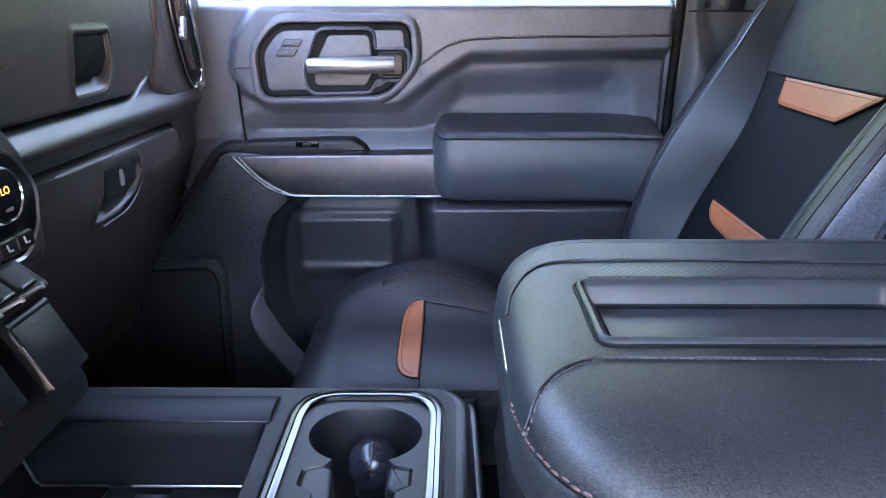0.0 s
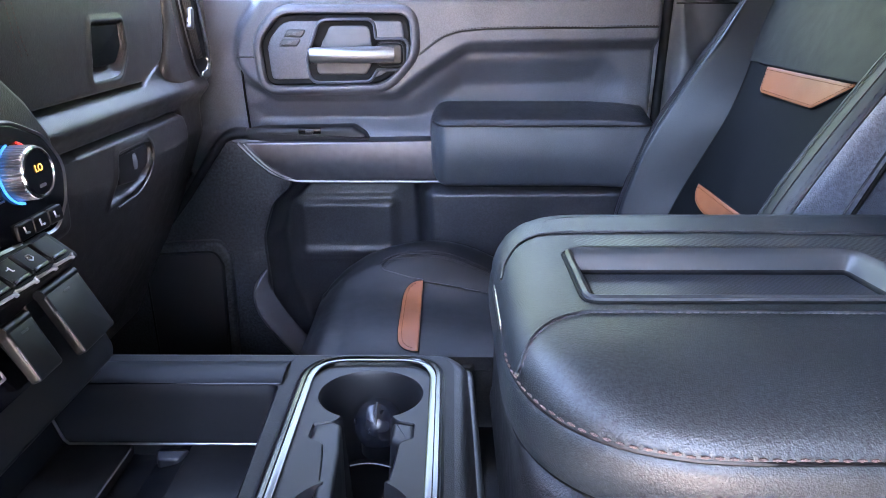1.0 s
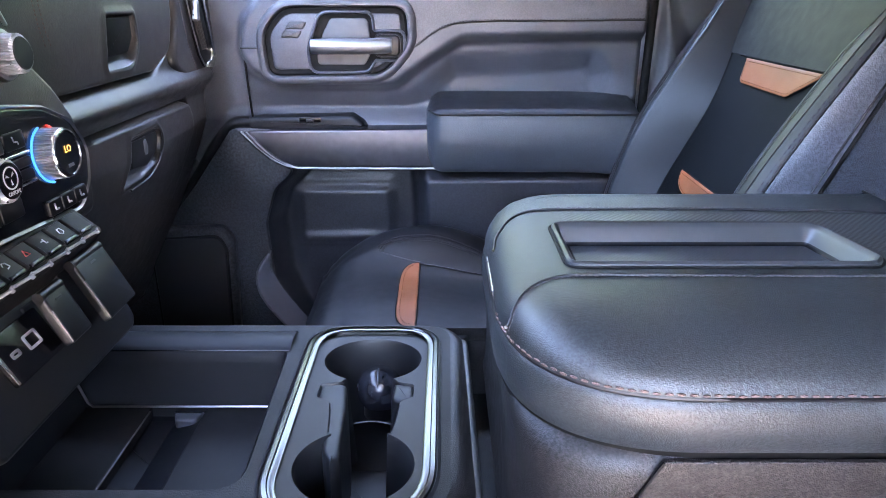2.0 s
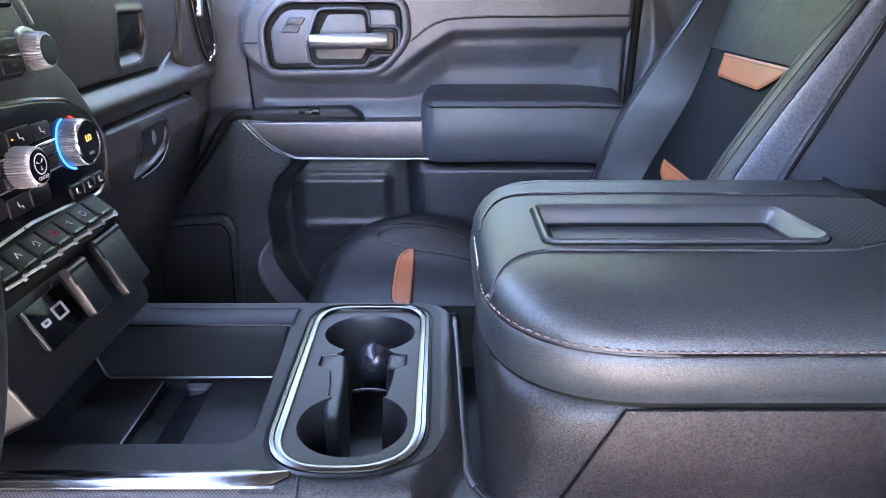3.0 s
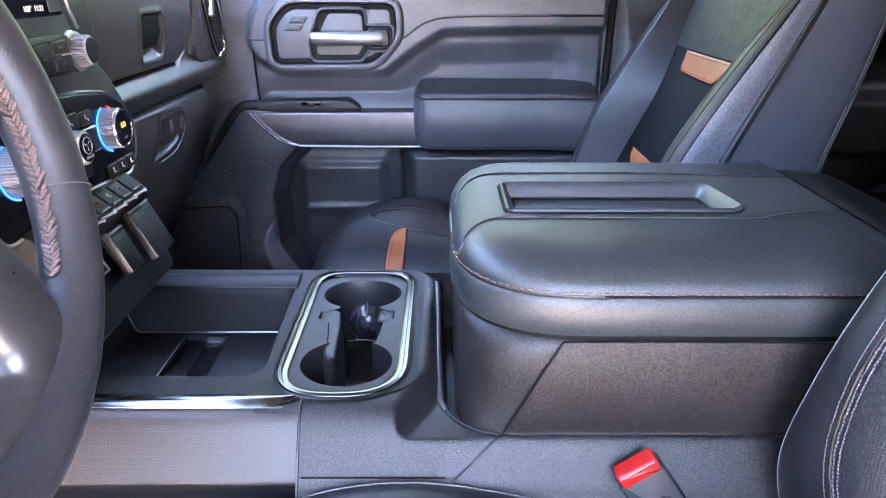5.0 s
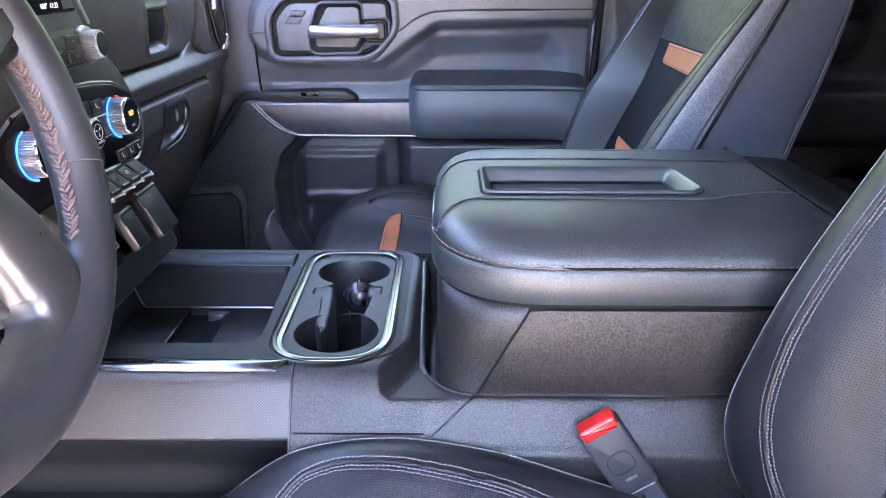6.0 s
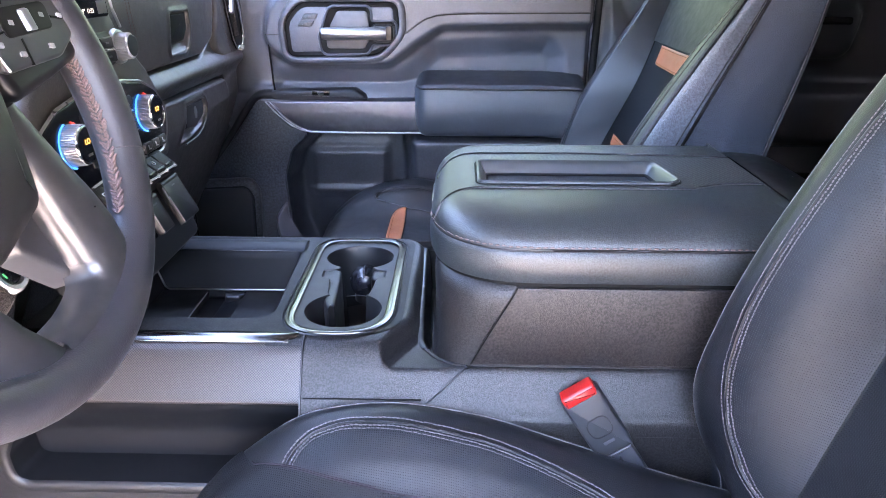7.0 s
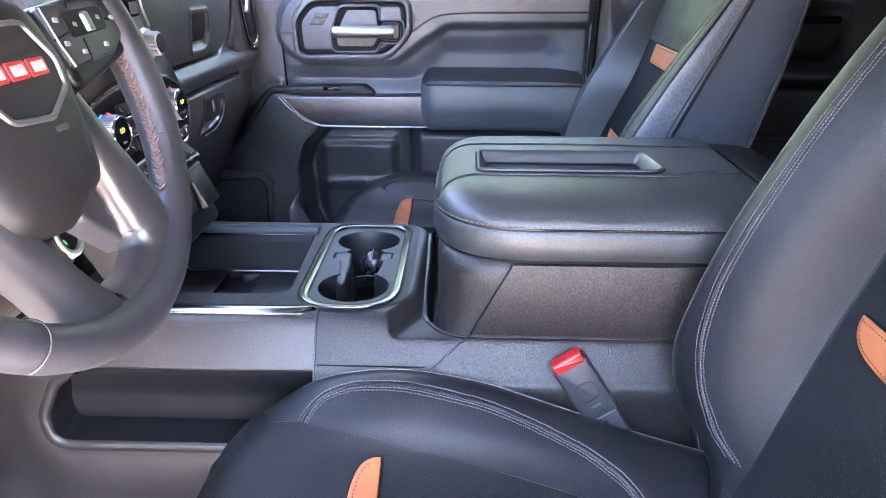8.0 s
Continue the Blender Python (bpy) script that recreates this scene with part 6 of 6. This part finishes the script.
        tube("insert_seam", np.array([cushion_point(x, c_crease(x), side) for x in np.linspace(-0.14, 0.40, 90)]) + np.array((0, 0, 0.0022)), 0.0009, SHAPE["nose_thread"], cushion, n=6)
    # dark front panel that reaches out to the piping in front of the bolsters
    NX = np.r_[xs[xs < -0.19], np.linspace(-0.188, seam_x, 60)]
    x0 = SHAPE["cush_crease"][0][0]

    def nose_edge(x):
        f = float(step(np.array(x), x0 - 0.030, x0 + 0.006))
        return 6.0 * (1 - f) + c_crease(max(x, x0)) * f

    half = [np.array([[cushion_point(x, k, s) for k in np.linspace(0, nose_edge(x), 40)] for x in NX]) for s in (1, -1)]
    nose = np.concatenate([half[1][:, ::-1], half[0][:, 1:]], 1)
    sheet("cushion_nose", lifted(nose, 0.0042), SHAPE["nose"], cushion, "finely woven dark front panel")
    for side in (1, -1):
        tube("nose_seam", [tuple(np.array(cushion_point(x, nose_edge(x), side)) + np.array((0, 0, 0.0048))) for x in np.linspace(x0, seam_x, 80)], 0.0008, SHAPE["nose_thread"], cushion, n=6)
    tube("cross_seam", [on_cushion(k, seam_x + 0.001, 0.0044) for k in np.linspace(-0.130, 0.130, 60)], 0.0007, GAP, cushion, n=6)
    half = 0.111
    shape = [(patch_mid + half, seam_x), (patch_mid - half, seam_x)] + [(patch_mid + half * u, seam_x - 0.0015 - 0.0325 * max(0.0, 1 - abs(u) ** 6) ** 0.45) for u in ss]
    draped("orange_patch", shape, lambda u, v, h: on_cushion(u, v, 0.0052 + h), ORANGE, cushion, "orange leather accent patch", d=0.005)
    rim = resample(shape, 0.004)
    tube("patch_edge", [on_cushion(u, v, 0.0052) for u, v in rim], 0.0010, GAP, cushion, closed=True, n=6)
    row = [on_cushion(u, v, 0.0078) for u, v in rim - outward(rim) * 0.0065 if v < seam_x - 0.007]
    stitches("patch_stitching", sorted(row, key=lambda q: q[1]), THREAD_RUST, cushion, "rust thread stitching", length=0.0034, gap=0.0016, r=0.0006)
    block("seat_base", rrect(-0.16, 0.52, -0.22, 0.22, 0.04), 0.02, 0.16, FLAT, BLACK, seat, "black plastic seat base", bevel=0.01)
    return seat


PASSENGER = {
    "bolster": [(0.24, -0.048), (0.30, -0.016), (0.34, 0.018), (0.41, 0.060), (0.50, 0.078), (0.58, 0.082), (0.66, 0.072), (0.72, 0.060), (0.80, 0.042), (0.90, 0.024), (1.0, 0.012)],
    "crease": [(0.24, 0.160), (0.40, 0.174), (0.486, 0.182), (0.55, 0.174), (0.628, 0.166), (0.668, 0.174), (0.70, 0.186), (0.73, 0.201), (0.77, 0.216), (1.0, 0.230)],
    "back_seam": [(0.26, 0.205), (0.50, 0.206), (0.70, 0.208), (0.80, 0.232), (1.0, 0.245)],
    "flat_edge": 1.0, "piping": THREAD_DARK, "face": WING, "face_label": "smooth dark slate leather bolster", "rows": ((0.16, 3, 0.0007, 0.0036),), "thread": THREAD_FAINT, "nose": NOSE_SMOOTH, "insert": INSERT_FINE, "cush_insert": NOSE_SMOOTH, "cush_face": NOSE_SMOOTH, "nose_thread": THREAD,
    "cush_b": [(-0.225, 0.20), (-0.222, 0.262), (-0.212, 0.298), (-0.195, 0.318), (-0.15, 0.348), (-0.08, 0.372), (0.0, 0.378), (0.05, 0.366), (0.10, 0.344), (0.20, 0.312), (0.32, 0.288), (0.46, 0.262)],
    "cush_crease": [(-0.112, 0.158), (-0.046, 0.136), (0.014, 0.129), (0.10, 0.124), (0.35, 0.10), (0.46, 0.09)],
    "cush_seam": [(-0.113, 0.164), (-0.108, 0.174), (-0.094, 0.182), (-0.046, 0.184), (0.076, 0.170), (0.20, 0.150), (0.29, 0.115)],
    "drop": 0.028,
}
DRIVER = {
    "bolster": [(0.24, -0.06), (0.30, -0.02), (0.34, 0.022), (0.41, 0.075), (0.50, 0.099), (0.58, 0.106), (0.66, 0.104), (0.72, 0.100), (0.80, 0.088), (0.90, 0.066), (1.0, 0.04)],
    "crease": [(0.24, 0.096), (0.342, 0.104), (0.44, 0.121), (0.543, 0.136), (0.60, 0.140), (0.70, 0.137), (1.0, 0.125)],
    "back_seam": [(0.346, 0.106), (0.352, 0.118), (0.362, 0.136), (0.396, 0.163), (0.435, 0.182), (0.464, 0.192), (0.518, 0.201), (0.60, 0.205), (0.75, 0.206), (1.0, 0.200)],
    "flat_edge": 0.0, "piping": THREAD_PALE, "face": PERF, "face_label": "perforated leather bolster", "rows": ((0.11, 3, 0.0006, 0.0036), (-0.12, 4, 0.0009, 0.0030), (-0.24, 5, 0.0008, 0.0026)), "thread": THREAD, "nose": NOSE, "insert": INSERT, "cush_insert": INSERT, "cush_face": PERF, "nose_thread": THREAD_DARK,
    "cush_b": [(-0.225, 0.20), (-0.222, 0.262), (-0.212, 0.300), (-0.195, 0.322), (-0.15, 0.353), (-0.10, 0.378), (-0.05, 0.391), (0.0, 0.395), (0.10, 0.380), (0.20, 0.350), (0.32, 0.315), (0.46, 0.285)],
    "cush_crease": [(-0.148, 0.178), (-0.104, 0.166), (-0.061, 0.155), (0.0, 0.146), (0.072, 0.142), (0.138, 0.135), (0.2, 0.126), (0.35, 0.10), (0.46, 0.09)],
    "cush_seam": [(-0.107, 0.168), (-0.102, 0.178), (-0.090, 0.191), (-0.064, 0.200), (-0.013, 0.201), (0.043, 0.198), (0.138, 0.191), (0.20, 0.178), (0.25, 0.160), (0.285, 0.136), (0.305, 0.108)],
    "drop": 0.0,
}
passenger_seat = front_seat("black leather front passenger seat with orange accents and stitching", PASSENGER, -0.036, (0.485, 0.132), 0.020)
passenger_seat.matrix_basis = pose(0.0, 0.893, 0.0)
driver_seat = front_seat("black leather driver seat with orange accents, beside the console", DRIVER, -0.008, (0.512, 0.112), 0.022)
driver_seat.matrix_basis = pose(0.006, -0.050, 0.0)
for ob in driver_seat.children:
    if ob.name.startswith("backrest"):
        ob.location = (0.036, -0.006, 0.010)


# ---- seat belt buckle between driver seat and console ----
def buckle():
    b = thing("seat_belt_buckle", "black seat belt buckle with a red release button", "buckle")
    u = Vector((0.83, 0.05, 0.555)).normalized()
    v = Vector((-0.555, 0.10, 0.83)).normalized()
    w = u.cross(v).normalized()
    v = w.cross(u)
    M = axes((0.225, 0.196, 0.400), u, v, w)
    block("housing", rrect(-0.023, 0.023, -0.078, 0.006, 0.005), -0.012, 0.010, M, plain("buckle_black", (0.020, 0.021, 0.024), 0.45), b, bevel=0.004)
    block("release_button", rrect(-0.0205, 0.0205, -0.001, 0.014, 0.003), -0.010, 0.0108, M, RED, b, "red release button", bevel=0.004)
    block("maker_mark", rrect(-0.007, 0.007, -0.062, -0.058, 0.001), 0.0095, 0.0103, M, GREY_MARK, b, bevel=0.0002)
    moulding("maker_oval", rrect(-0.013, 0.013, -0.050, -0.026, 0.010), [(0, 0.0098), (0, 0.0106), (0.0012, 0.0106), (0.0012, 0.0098)], M, BLACK, b)
    block("stalk", fillet([(-0.0170, -0.2300, 0.004), (0.0170, -0.2300, 0.004), (0.0195, -0.0785, 0.002), (-0.0195, -0.0785, 0.002)]), -0.010, 0.0065, M, plain("stalk_black", (0.024, 0.025, 0.030), 0.42), b, "smooth black plastic stalk", bevel=0.003)
    tube("stalk_rib", [M @ Vector((0.0, -0.086 - 0.012 * k, 0.0066)) for k in range(8)], 0.0016, BLACK, b, n=6)
    return b


buckle()


# ---- steering wheel ----
PAD_MARK = plain("pad_symbol", (0.24, 0.24, 0.25), 0.5)


def steering_wheel():
    wheel = thing("steering_wheel", "grey leather steering wheel with metal spokes and braided stitching", "steering wheel")
    M = leaning((-0.22, -0.088, 0.786), 19.5)
    R, r = 0.178, 0.0165
    n, k = 120, 20
    P = np.zeros((n + 1, k + 1, 3))
    for i in range(n + 1):
        a = 2 * math.pi * i / n
        for j in range(k + 1):
            c = 2 * math.pi * j / k
            fat = r * (1.0 + 0.05 * math.cos(4 * a))
            q = M @ Vector(((R + fat * math.cos(c)) * math.cos(a), (R + fat * math.cos(c)) * math.sin(a), fat * 1.12 * math.sin(c)))
            P[i, j] = q
    sheet("rim", P, grained("wheel_leather", (0.0190, 0.0193, 0.0234), 0.42, 1000, 0.0004, 0.35), wheel, "smooth grey leather rim")

    def ringline(a, lo, hi, rr=r * 1.03):
        return [M @ Vector(((R + rr * math.cos(c)) * math.cos(a), (R + rr * math.cos(c)) * math.sin(a), rr * 1.12 * math.sin(c))) for c in np.linspace(lo, hi, 18)]
    SEAM_GREY = cloth("rim_seam_grey", (0.075, 0.070, 0.074), 2000)
    for deg in (-25, -128, 205):
        tube("rim_seam", ringline(radians(deg), 0.1, math.pi * 0.95), 0.0006, SEAM_GREY, wheel, n=6)
    # braided thread along the inner side of the rim
    rng = random.Random(5)
    for lo, hi in ((-44, 4), (176, 224)):
        m = 40
        row = []
        for i in range(m):
            a0, a1 = radians(lo + (hi - lo) * i / m), radians(lo + (hi - lo) * (i + rng.uniform(1.1, 1.7)) / m)
            for s in (1, -1):
                c0, c1 = math.pi - 0.06 + rng.uniform(-0.05, 0.05), math.pi - 0.06 + s * rng.uniform(0.16, 0.30)
                q0 = M @ Vector(((R + r * 1.04 * math.cos(c0)) * math.cos(a0), (R + r * 1.04 * math.cos(c0)) * math.sin(a0), r * 1.16 * math.sin(c0)))
                q1 = M @ Vector(((R + r * 1.04 * math.cos(c1)) * math.cos(a1), (R + r * 1.04 * math.cos(c1)) * math.sin(a1), r * 1.16 * math.sin(c1)))
                row.append((q0, q1))
        verts, faces = [], []
        for q0, q1 in row:
            t = (q1 - q0).normalized()
            x = t.orthogonal().normalized()
            y = t.cross(x)
            b = len(verts)
            for q, f in ((q0, 0.8), (q0.lerp(q1, 0.5), 1.3), (q1, 0.7)):
                for j in range(6):
                    c = 2 * math.pi * j / 6
                    verts.append(q + (x * math.cos(c) + y * math.sin(c)) * 0.00115 * f)
            for h in range(2):
                for j in range(6):
                    faces.append((b + h * 6 + j, b + h * 6 + (j + 1) % 6, b + h * 6 + 6 + (j + 1) % 6, b + h * 6 + 6 + j))
        link_mesh("braid_stitching", verts, faces, cloth("braid_thread", (0.112, 0.082, 0.080), 1600), wheel, "brown braided stitching", 70, closed=False)
    # hub with airbag cover
    hub = resample(fillet([(-0.080, 0.060, 0.03), (0.042, 0.060, 0.03), (0.056, 0.010, 0.03), (0.040, -0.050, 0.03), (0.030, -0.078, 0.02), (-0.020, -0.096, 0.03), (-0.075, -0.086, 0.03), (-0.098, -0.03, 0.03), (-0.096, 0.01, 0.03)], 8), 0.005)
    cover = moulding("airbag_cover", hub, [(0.004, -0.03), (0.002, 0.004), (-0.004, 0.014), (-0.012, 0.020), (-0.024, 0.024)], M, grained("hub_plastic", (0.011, 0.0105, 0.0105), 0.50, 1200, 0.0003, 0.2, spec=0.35), wheel, "black airbag cover", cap_last=True)
    crest = resample(fillet([(-0.040, 0.036, 0.008), (0.012, 0.036, 0.006), (0.028, 0.010, 0.006), (0.024, -0.008, 0.006), (-0.006, -0.024, 0.008), (-0.046, -0.020, 0.01), (-0.058, 0.0, 0.01)], 5), 0.004)
    moulding("badge_rim", crest, [(-0.001, 0.0235), (0.0, 0.0258), (0.0025, 0.0258), (0.004, 0.0235)], M, plain("badge_grey", (0.16, 0.155, 0.16), 0.4, 0.8), cover, "grey badge surround")
    for u0 in (-0.048, -0.026, -0.004):
        block("badge_bar", rrect(u0, u0 + 0.0195, 0.002, 0.014, 0.002), 0.0235, 0.0255, M, RED, cover, "red badge shape", bevel=0.001)
        block("badge_bar_face", rrect(u0 + 0.003, u0 + 0.0165, 0.0045, 0.0115, 0.001), 0.025, 0.0260, M, plain("badge_silver", (0.45, 0.42, 0.43), 0.4, 0.3), cover, bevel=0.0004)
    block("cover_mark", rrect(-0.010, 0.004, -0.0355, -0.0315, 0.001), 0.0238, 0.0244, M, plain("faint_mark", (0.035, 0.035, 0.036), 0.5), cover, bevel=0.0002)
    for s in (1, -1):
        def mx(pts):
            return [(a * s, b, c) for a, b, c in (pts if s > 0 else pts[::-1])]
        spoke = block("spoke", resample(fillet(mx([(0.055, 0.050, 0.01), (0.120, 0.056, 0.02), (0.172, 0.052, 0.01), (0.168, 0.004, 0.01), (0.125, -0.006, 0.02), (0.070, -0.016, 0.01)])), 0.005), -0.022, 0.008, M, BLACK, wheel, "black spoke with thumb buttons", bevel=0.008, seg=4)
        pad = block("button_pad", resample(fillet(mx([(0.060, 0.050, 0.006), (0.166, 0.052, 0.012), (0.168, 0.020, 0.014), (0.138, 0.006, 0.012), (0.068, 0.002, 0.006)])), 0.004), 0.004, 0.0115, M, plain("pad_plastic", (0.024, 0.024, 0.028), 0.42), spoke, bevel=0.003)
        block("scroll_frame", fillet(mx([(0.083, 0.043, 0.006), (0.146, 0.046, 0.006), (0.142, 0.026, 0.006), (0.086, 0.023, 0.006)])), 0.010, 0.0128, M, TOGGLE, pad, bevel=0.001)
        rod("scroll_wheel", at(M, 0.114 * s, 0.034, 0.0115) @ pose(0, -0.007, 0, -90, 0, 0), 0.0055, 0.0055, -0.001, 0.014, KNOB, pad, n=20)
        for u, v in ((0.096, 0.033), (0.134, 0.036), (0.074, 0.038), (0.092, 0.012), (0.128, 0.014), (0.156, 0.034), (0.074, 0.020)):
            block("button_symbol", fillet([(u * s - 0.0030, v - 0.0012, 0.0006), (u * s + 0.0026, v - 0.0022, 0.0006), (u * s + 0.0034, v + 0.0014, 0.0008), (u * s - 0.0016, v + 0.0020, 0.0006)], 3), 0.0114, 0.0130, M, PAD_MARK, pad, bevel=0.0002)
        for line in (((0.062, 0.024), (0.086, 0.028)), ((0.100, 0.022), (0.098, 0.004)), ((0.146, 0.034), (0.160, 0.032)), ((0.098, 0.046), (0.100, 0.051))):
            tube("key_gap", [M @ Vector((a * s, b, 0.0115)) for a, b in line], 0.0010, GAP, pad, n=6)
        tube("pad_line", [M @ Vector((a * s, b, 0.0122)) for a, b in ((0.061, 0.048), (0.064, 0.02), (0.069, 0.003))], 0.0012, SATIN, pad, n=6)
    def bent_bar(name, path, halves, label, mat=WHEEL_TRIM):
        """A rounded metal bar in the wheel's plane."""
        k = len(path) - 1
        ts = np.linspace(0, k, 64)
        q = spline(path, ts)
        ww = np.interp(ts, range(k + 1), halves)
        tg = np.gradient(q, axis=0)
        tg /= np.linalg.norm(tg, axis=1)[:, None]
        P = np.zeros((64, 25, 3))
        for i in range(64):
            nx, ny = -tg[i, 1], tg[i, 0]
            for j in range(25):
                c = math.pi * (1.16 * j / 24 - 0.08)
                co, si = math.cos(c), math.sin(c)
                e = abs(co) ** 0.75 * (1 if co > 0 else -1)
                P[i, j] = M @ Vector((q[i, 0] + nx * ww[i] * e, q[i, 1] + ny * ww[i] * e, -0.018 + 0.026 * max(-0.6, si) ** (1 if si < 0 else 0.7)))
        return sheet(name, P, mat, wheel, label)
    bent_bar("metal_bracket", [(0.058, -0.016), (0.064, -0.042), (0.071, -0.068), (0.078, -0.092), (0.083, -0.116), (0.081, -0.138), (0.064, -0.157), (0.030, -0.165), (-0.012, -0.165)],
             [0.013, 0.018, 0.022, 0.0265, 0.028, 0.027, 0.021, 0.017, 0.014], "satin metal spoke bracket")
    # the spoke's shade is put into a darker copy of the bracket metal
    bent_bar("lower_spoke", [(-0.082, -0.056), (-0.070, -0.085), (-0.056, -0.112), (-0.042, -0.142), (-0.028, -0.172)], [0.017, 0.017, 0.018, 0.021, 0.028], "satin lower spoke, darker copy of the bracket metal for shade", plain("shaded_satin_metal", (0.024, 0.0235, 0.0255), 0.52, 0.15, 0.3))
    web = fillet([(0.066, -0.080, 0.004), (0.078, -0.138, 0.004), (0.064, -0.141, 0.004), (0.024, -0.099, 0.006), (0.03, -0.080, 0.004)])
    block("bracket_web", resample(web, 0.005), -0.040, -0.016, M, plain("grey_web", (0.032, 0.032, 0.036), 0.4), wheel, "grey inner face of the bracket", bevel=0.004)
    return wheel


steering_wheel()


def steering_column():
    col = thing("steering_column", "dark textured steering column shroud with a lit start button", "steering column")
    M = leaning((-0.22, -0.088, 0.786), 19.5)
    prof = resample(fillet([(-0.095, -0.15, 0.05), (0.088, -0.15, 0.05), (0.104, -0.10, 0.04), (0.10, 0.03, 0.04), (-0.10, 0.03, 0.04)], 8), 0.008)
    moulding("shroud", prof, [(0.02, -0.30), (0.012, -0.16), (0.0, -0.092), (-0.008, -0.080), (-0.020, -0.074)], M, grained("shroud_plastic", (0.042, 0.037, 0.034), 0.45, 700, 0.001, 0.9, speck=0.4), col, "textured grey shroud", cap_last=True)
    tube("shroud_seam", [M @ Vector((0.104, -0.10, -0.10)), M @ Vector((0.118, -0.09, -0.20))], 0.0014, BLACK, col, n=6)
    RIB = grained("rib_plastic", (0.024, 0.022, 0.022), 0.40, 700, 0.0008, 0.7)
    for k, w in enumerate((-0.112, -0.138, -0.164)):
        moulding("shroud_rib", prof, [(0.006, w - 0.006), (0.016 + 0.004 * k, w - 0.003), (0.019 + 0.004 * k, w + 0.003), (0.008, w + 0.008)], M, RIB, col, "dark ring of the column boot")
    S = at(M, 0.078, -0.118, -0.080)
    st = rod("start_button", S, 0.0125, 0.012, -0.02, 0.006, GLOSS, col, "round start button with a green lit ring", n=36)
    moulding("start_ring", circle(0, 0, 0.0125, 36), [(0, 0.003), (0.001, 0.007), (0.004, 0.0075), (0.0065, 0.005), (0.008, -0.004)], S, LIP, st)
    tube("start_light", [S @ Vector((0.0095 * math.cos(a), 0.0095 * math.sin(a), 0.0064)) for a in np.linspace(3.2, 3.7, 20)], 0.0007, GREEN_GLOW, st, "green lit ring", n=6)
    return col


steering_column()


# ---- rear of the cab ----
def rear_door():
    door = thing("rear_door", "rear passenger door panel, coloured near black for the cab's shade", "car door")
    pull = fillet([(0.86, 0.77, 0.02), (1.02, 0.775, 0.03), (1.00, 0.66, 0.04), (0.86, 0.66, 0.03)])

    def height(U, V):
        w = np.full(U.shape, -1.240)
        w += 0.03 * step(-inside(U, V, pull), -0.015, 0.01)
        w += 0.06 * step(0.60 - V, 0, 0.02) * step(V - 0.44, 0, 0.03)
        return w
    # near-black panel colour carries the shade of the rear cab
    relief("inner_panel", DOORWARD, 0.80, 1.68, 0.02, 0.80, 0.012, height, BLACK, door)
    block("handle", rrect(0.885, 0.985, 0.735, 0.752, 0.006), -1.22, -1.195, DOORWARD, GLOSS, door, bevel=0.005)
    return door


rear_door()


def rear_seat():
    seat = thing("rear_bench", "black rear bench seat in shade", "car seat")
    block("cushion", resample(fillet([(1.00, -0.60, 0.06), (1.55, -0.60, 0.04), (1.55, 1.20, 0.04), (1.00, 1.20, 0.06)]), 0.03), 0.14, 0.40, FLAT, LEATHER, seat, bevel=0.04, seg=5)
    block("backrest", resample(fillet([(-0.60, 0.36, 0.03), (1.20, 0.36, 0.03), (1.20, 0.98, 0.06), (-0.60, 0.98, 0.06)]), 0.03), 1.50, 1.66, axes((0, 0, 0), (0, 1, 0), (0, 0, 1), (1, 0, 0)), LEATHER, seat, bevel=0.02, seg=4)
    return seat


rear_seat()
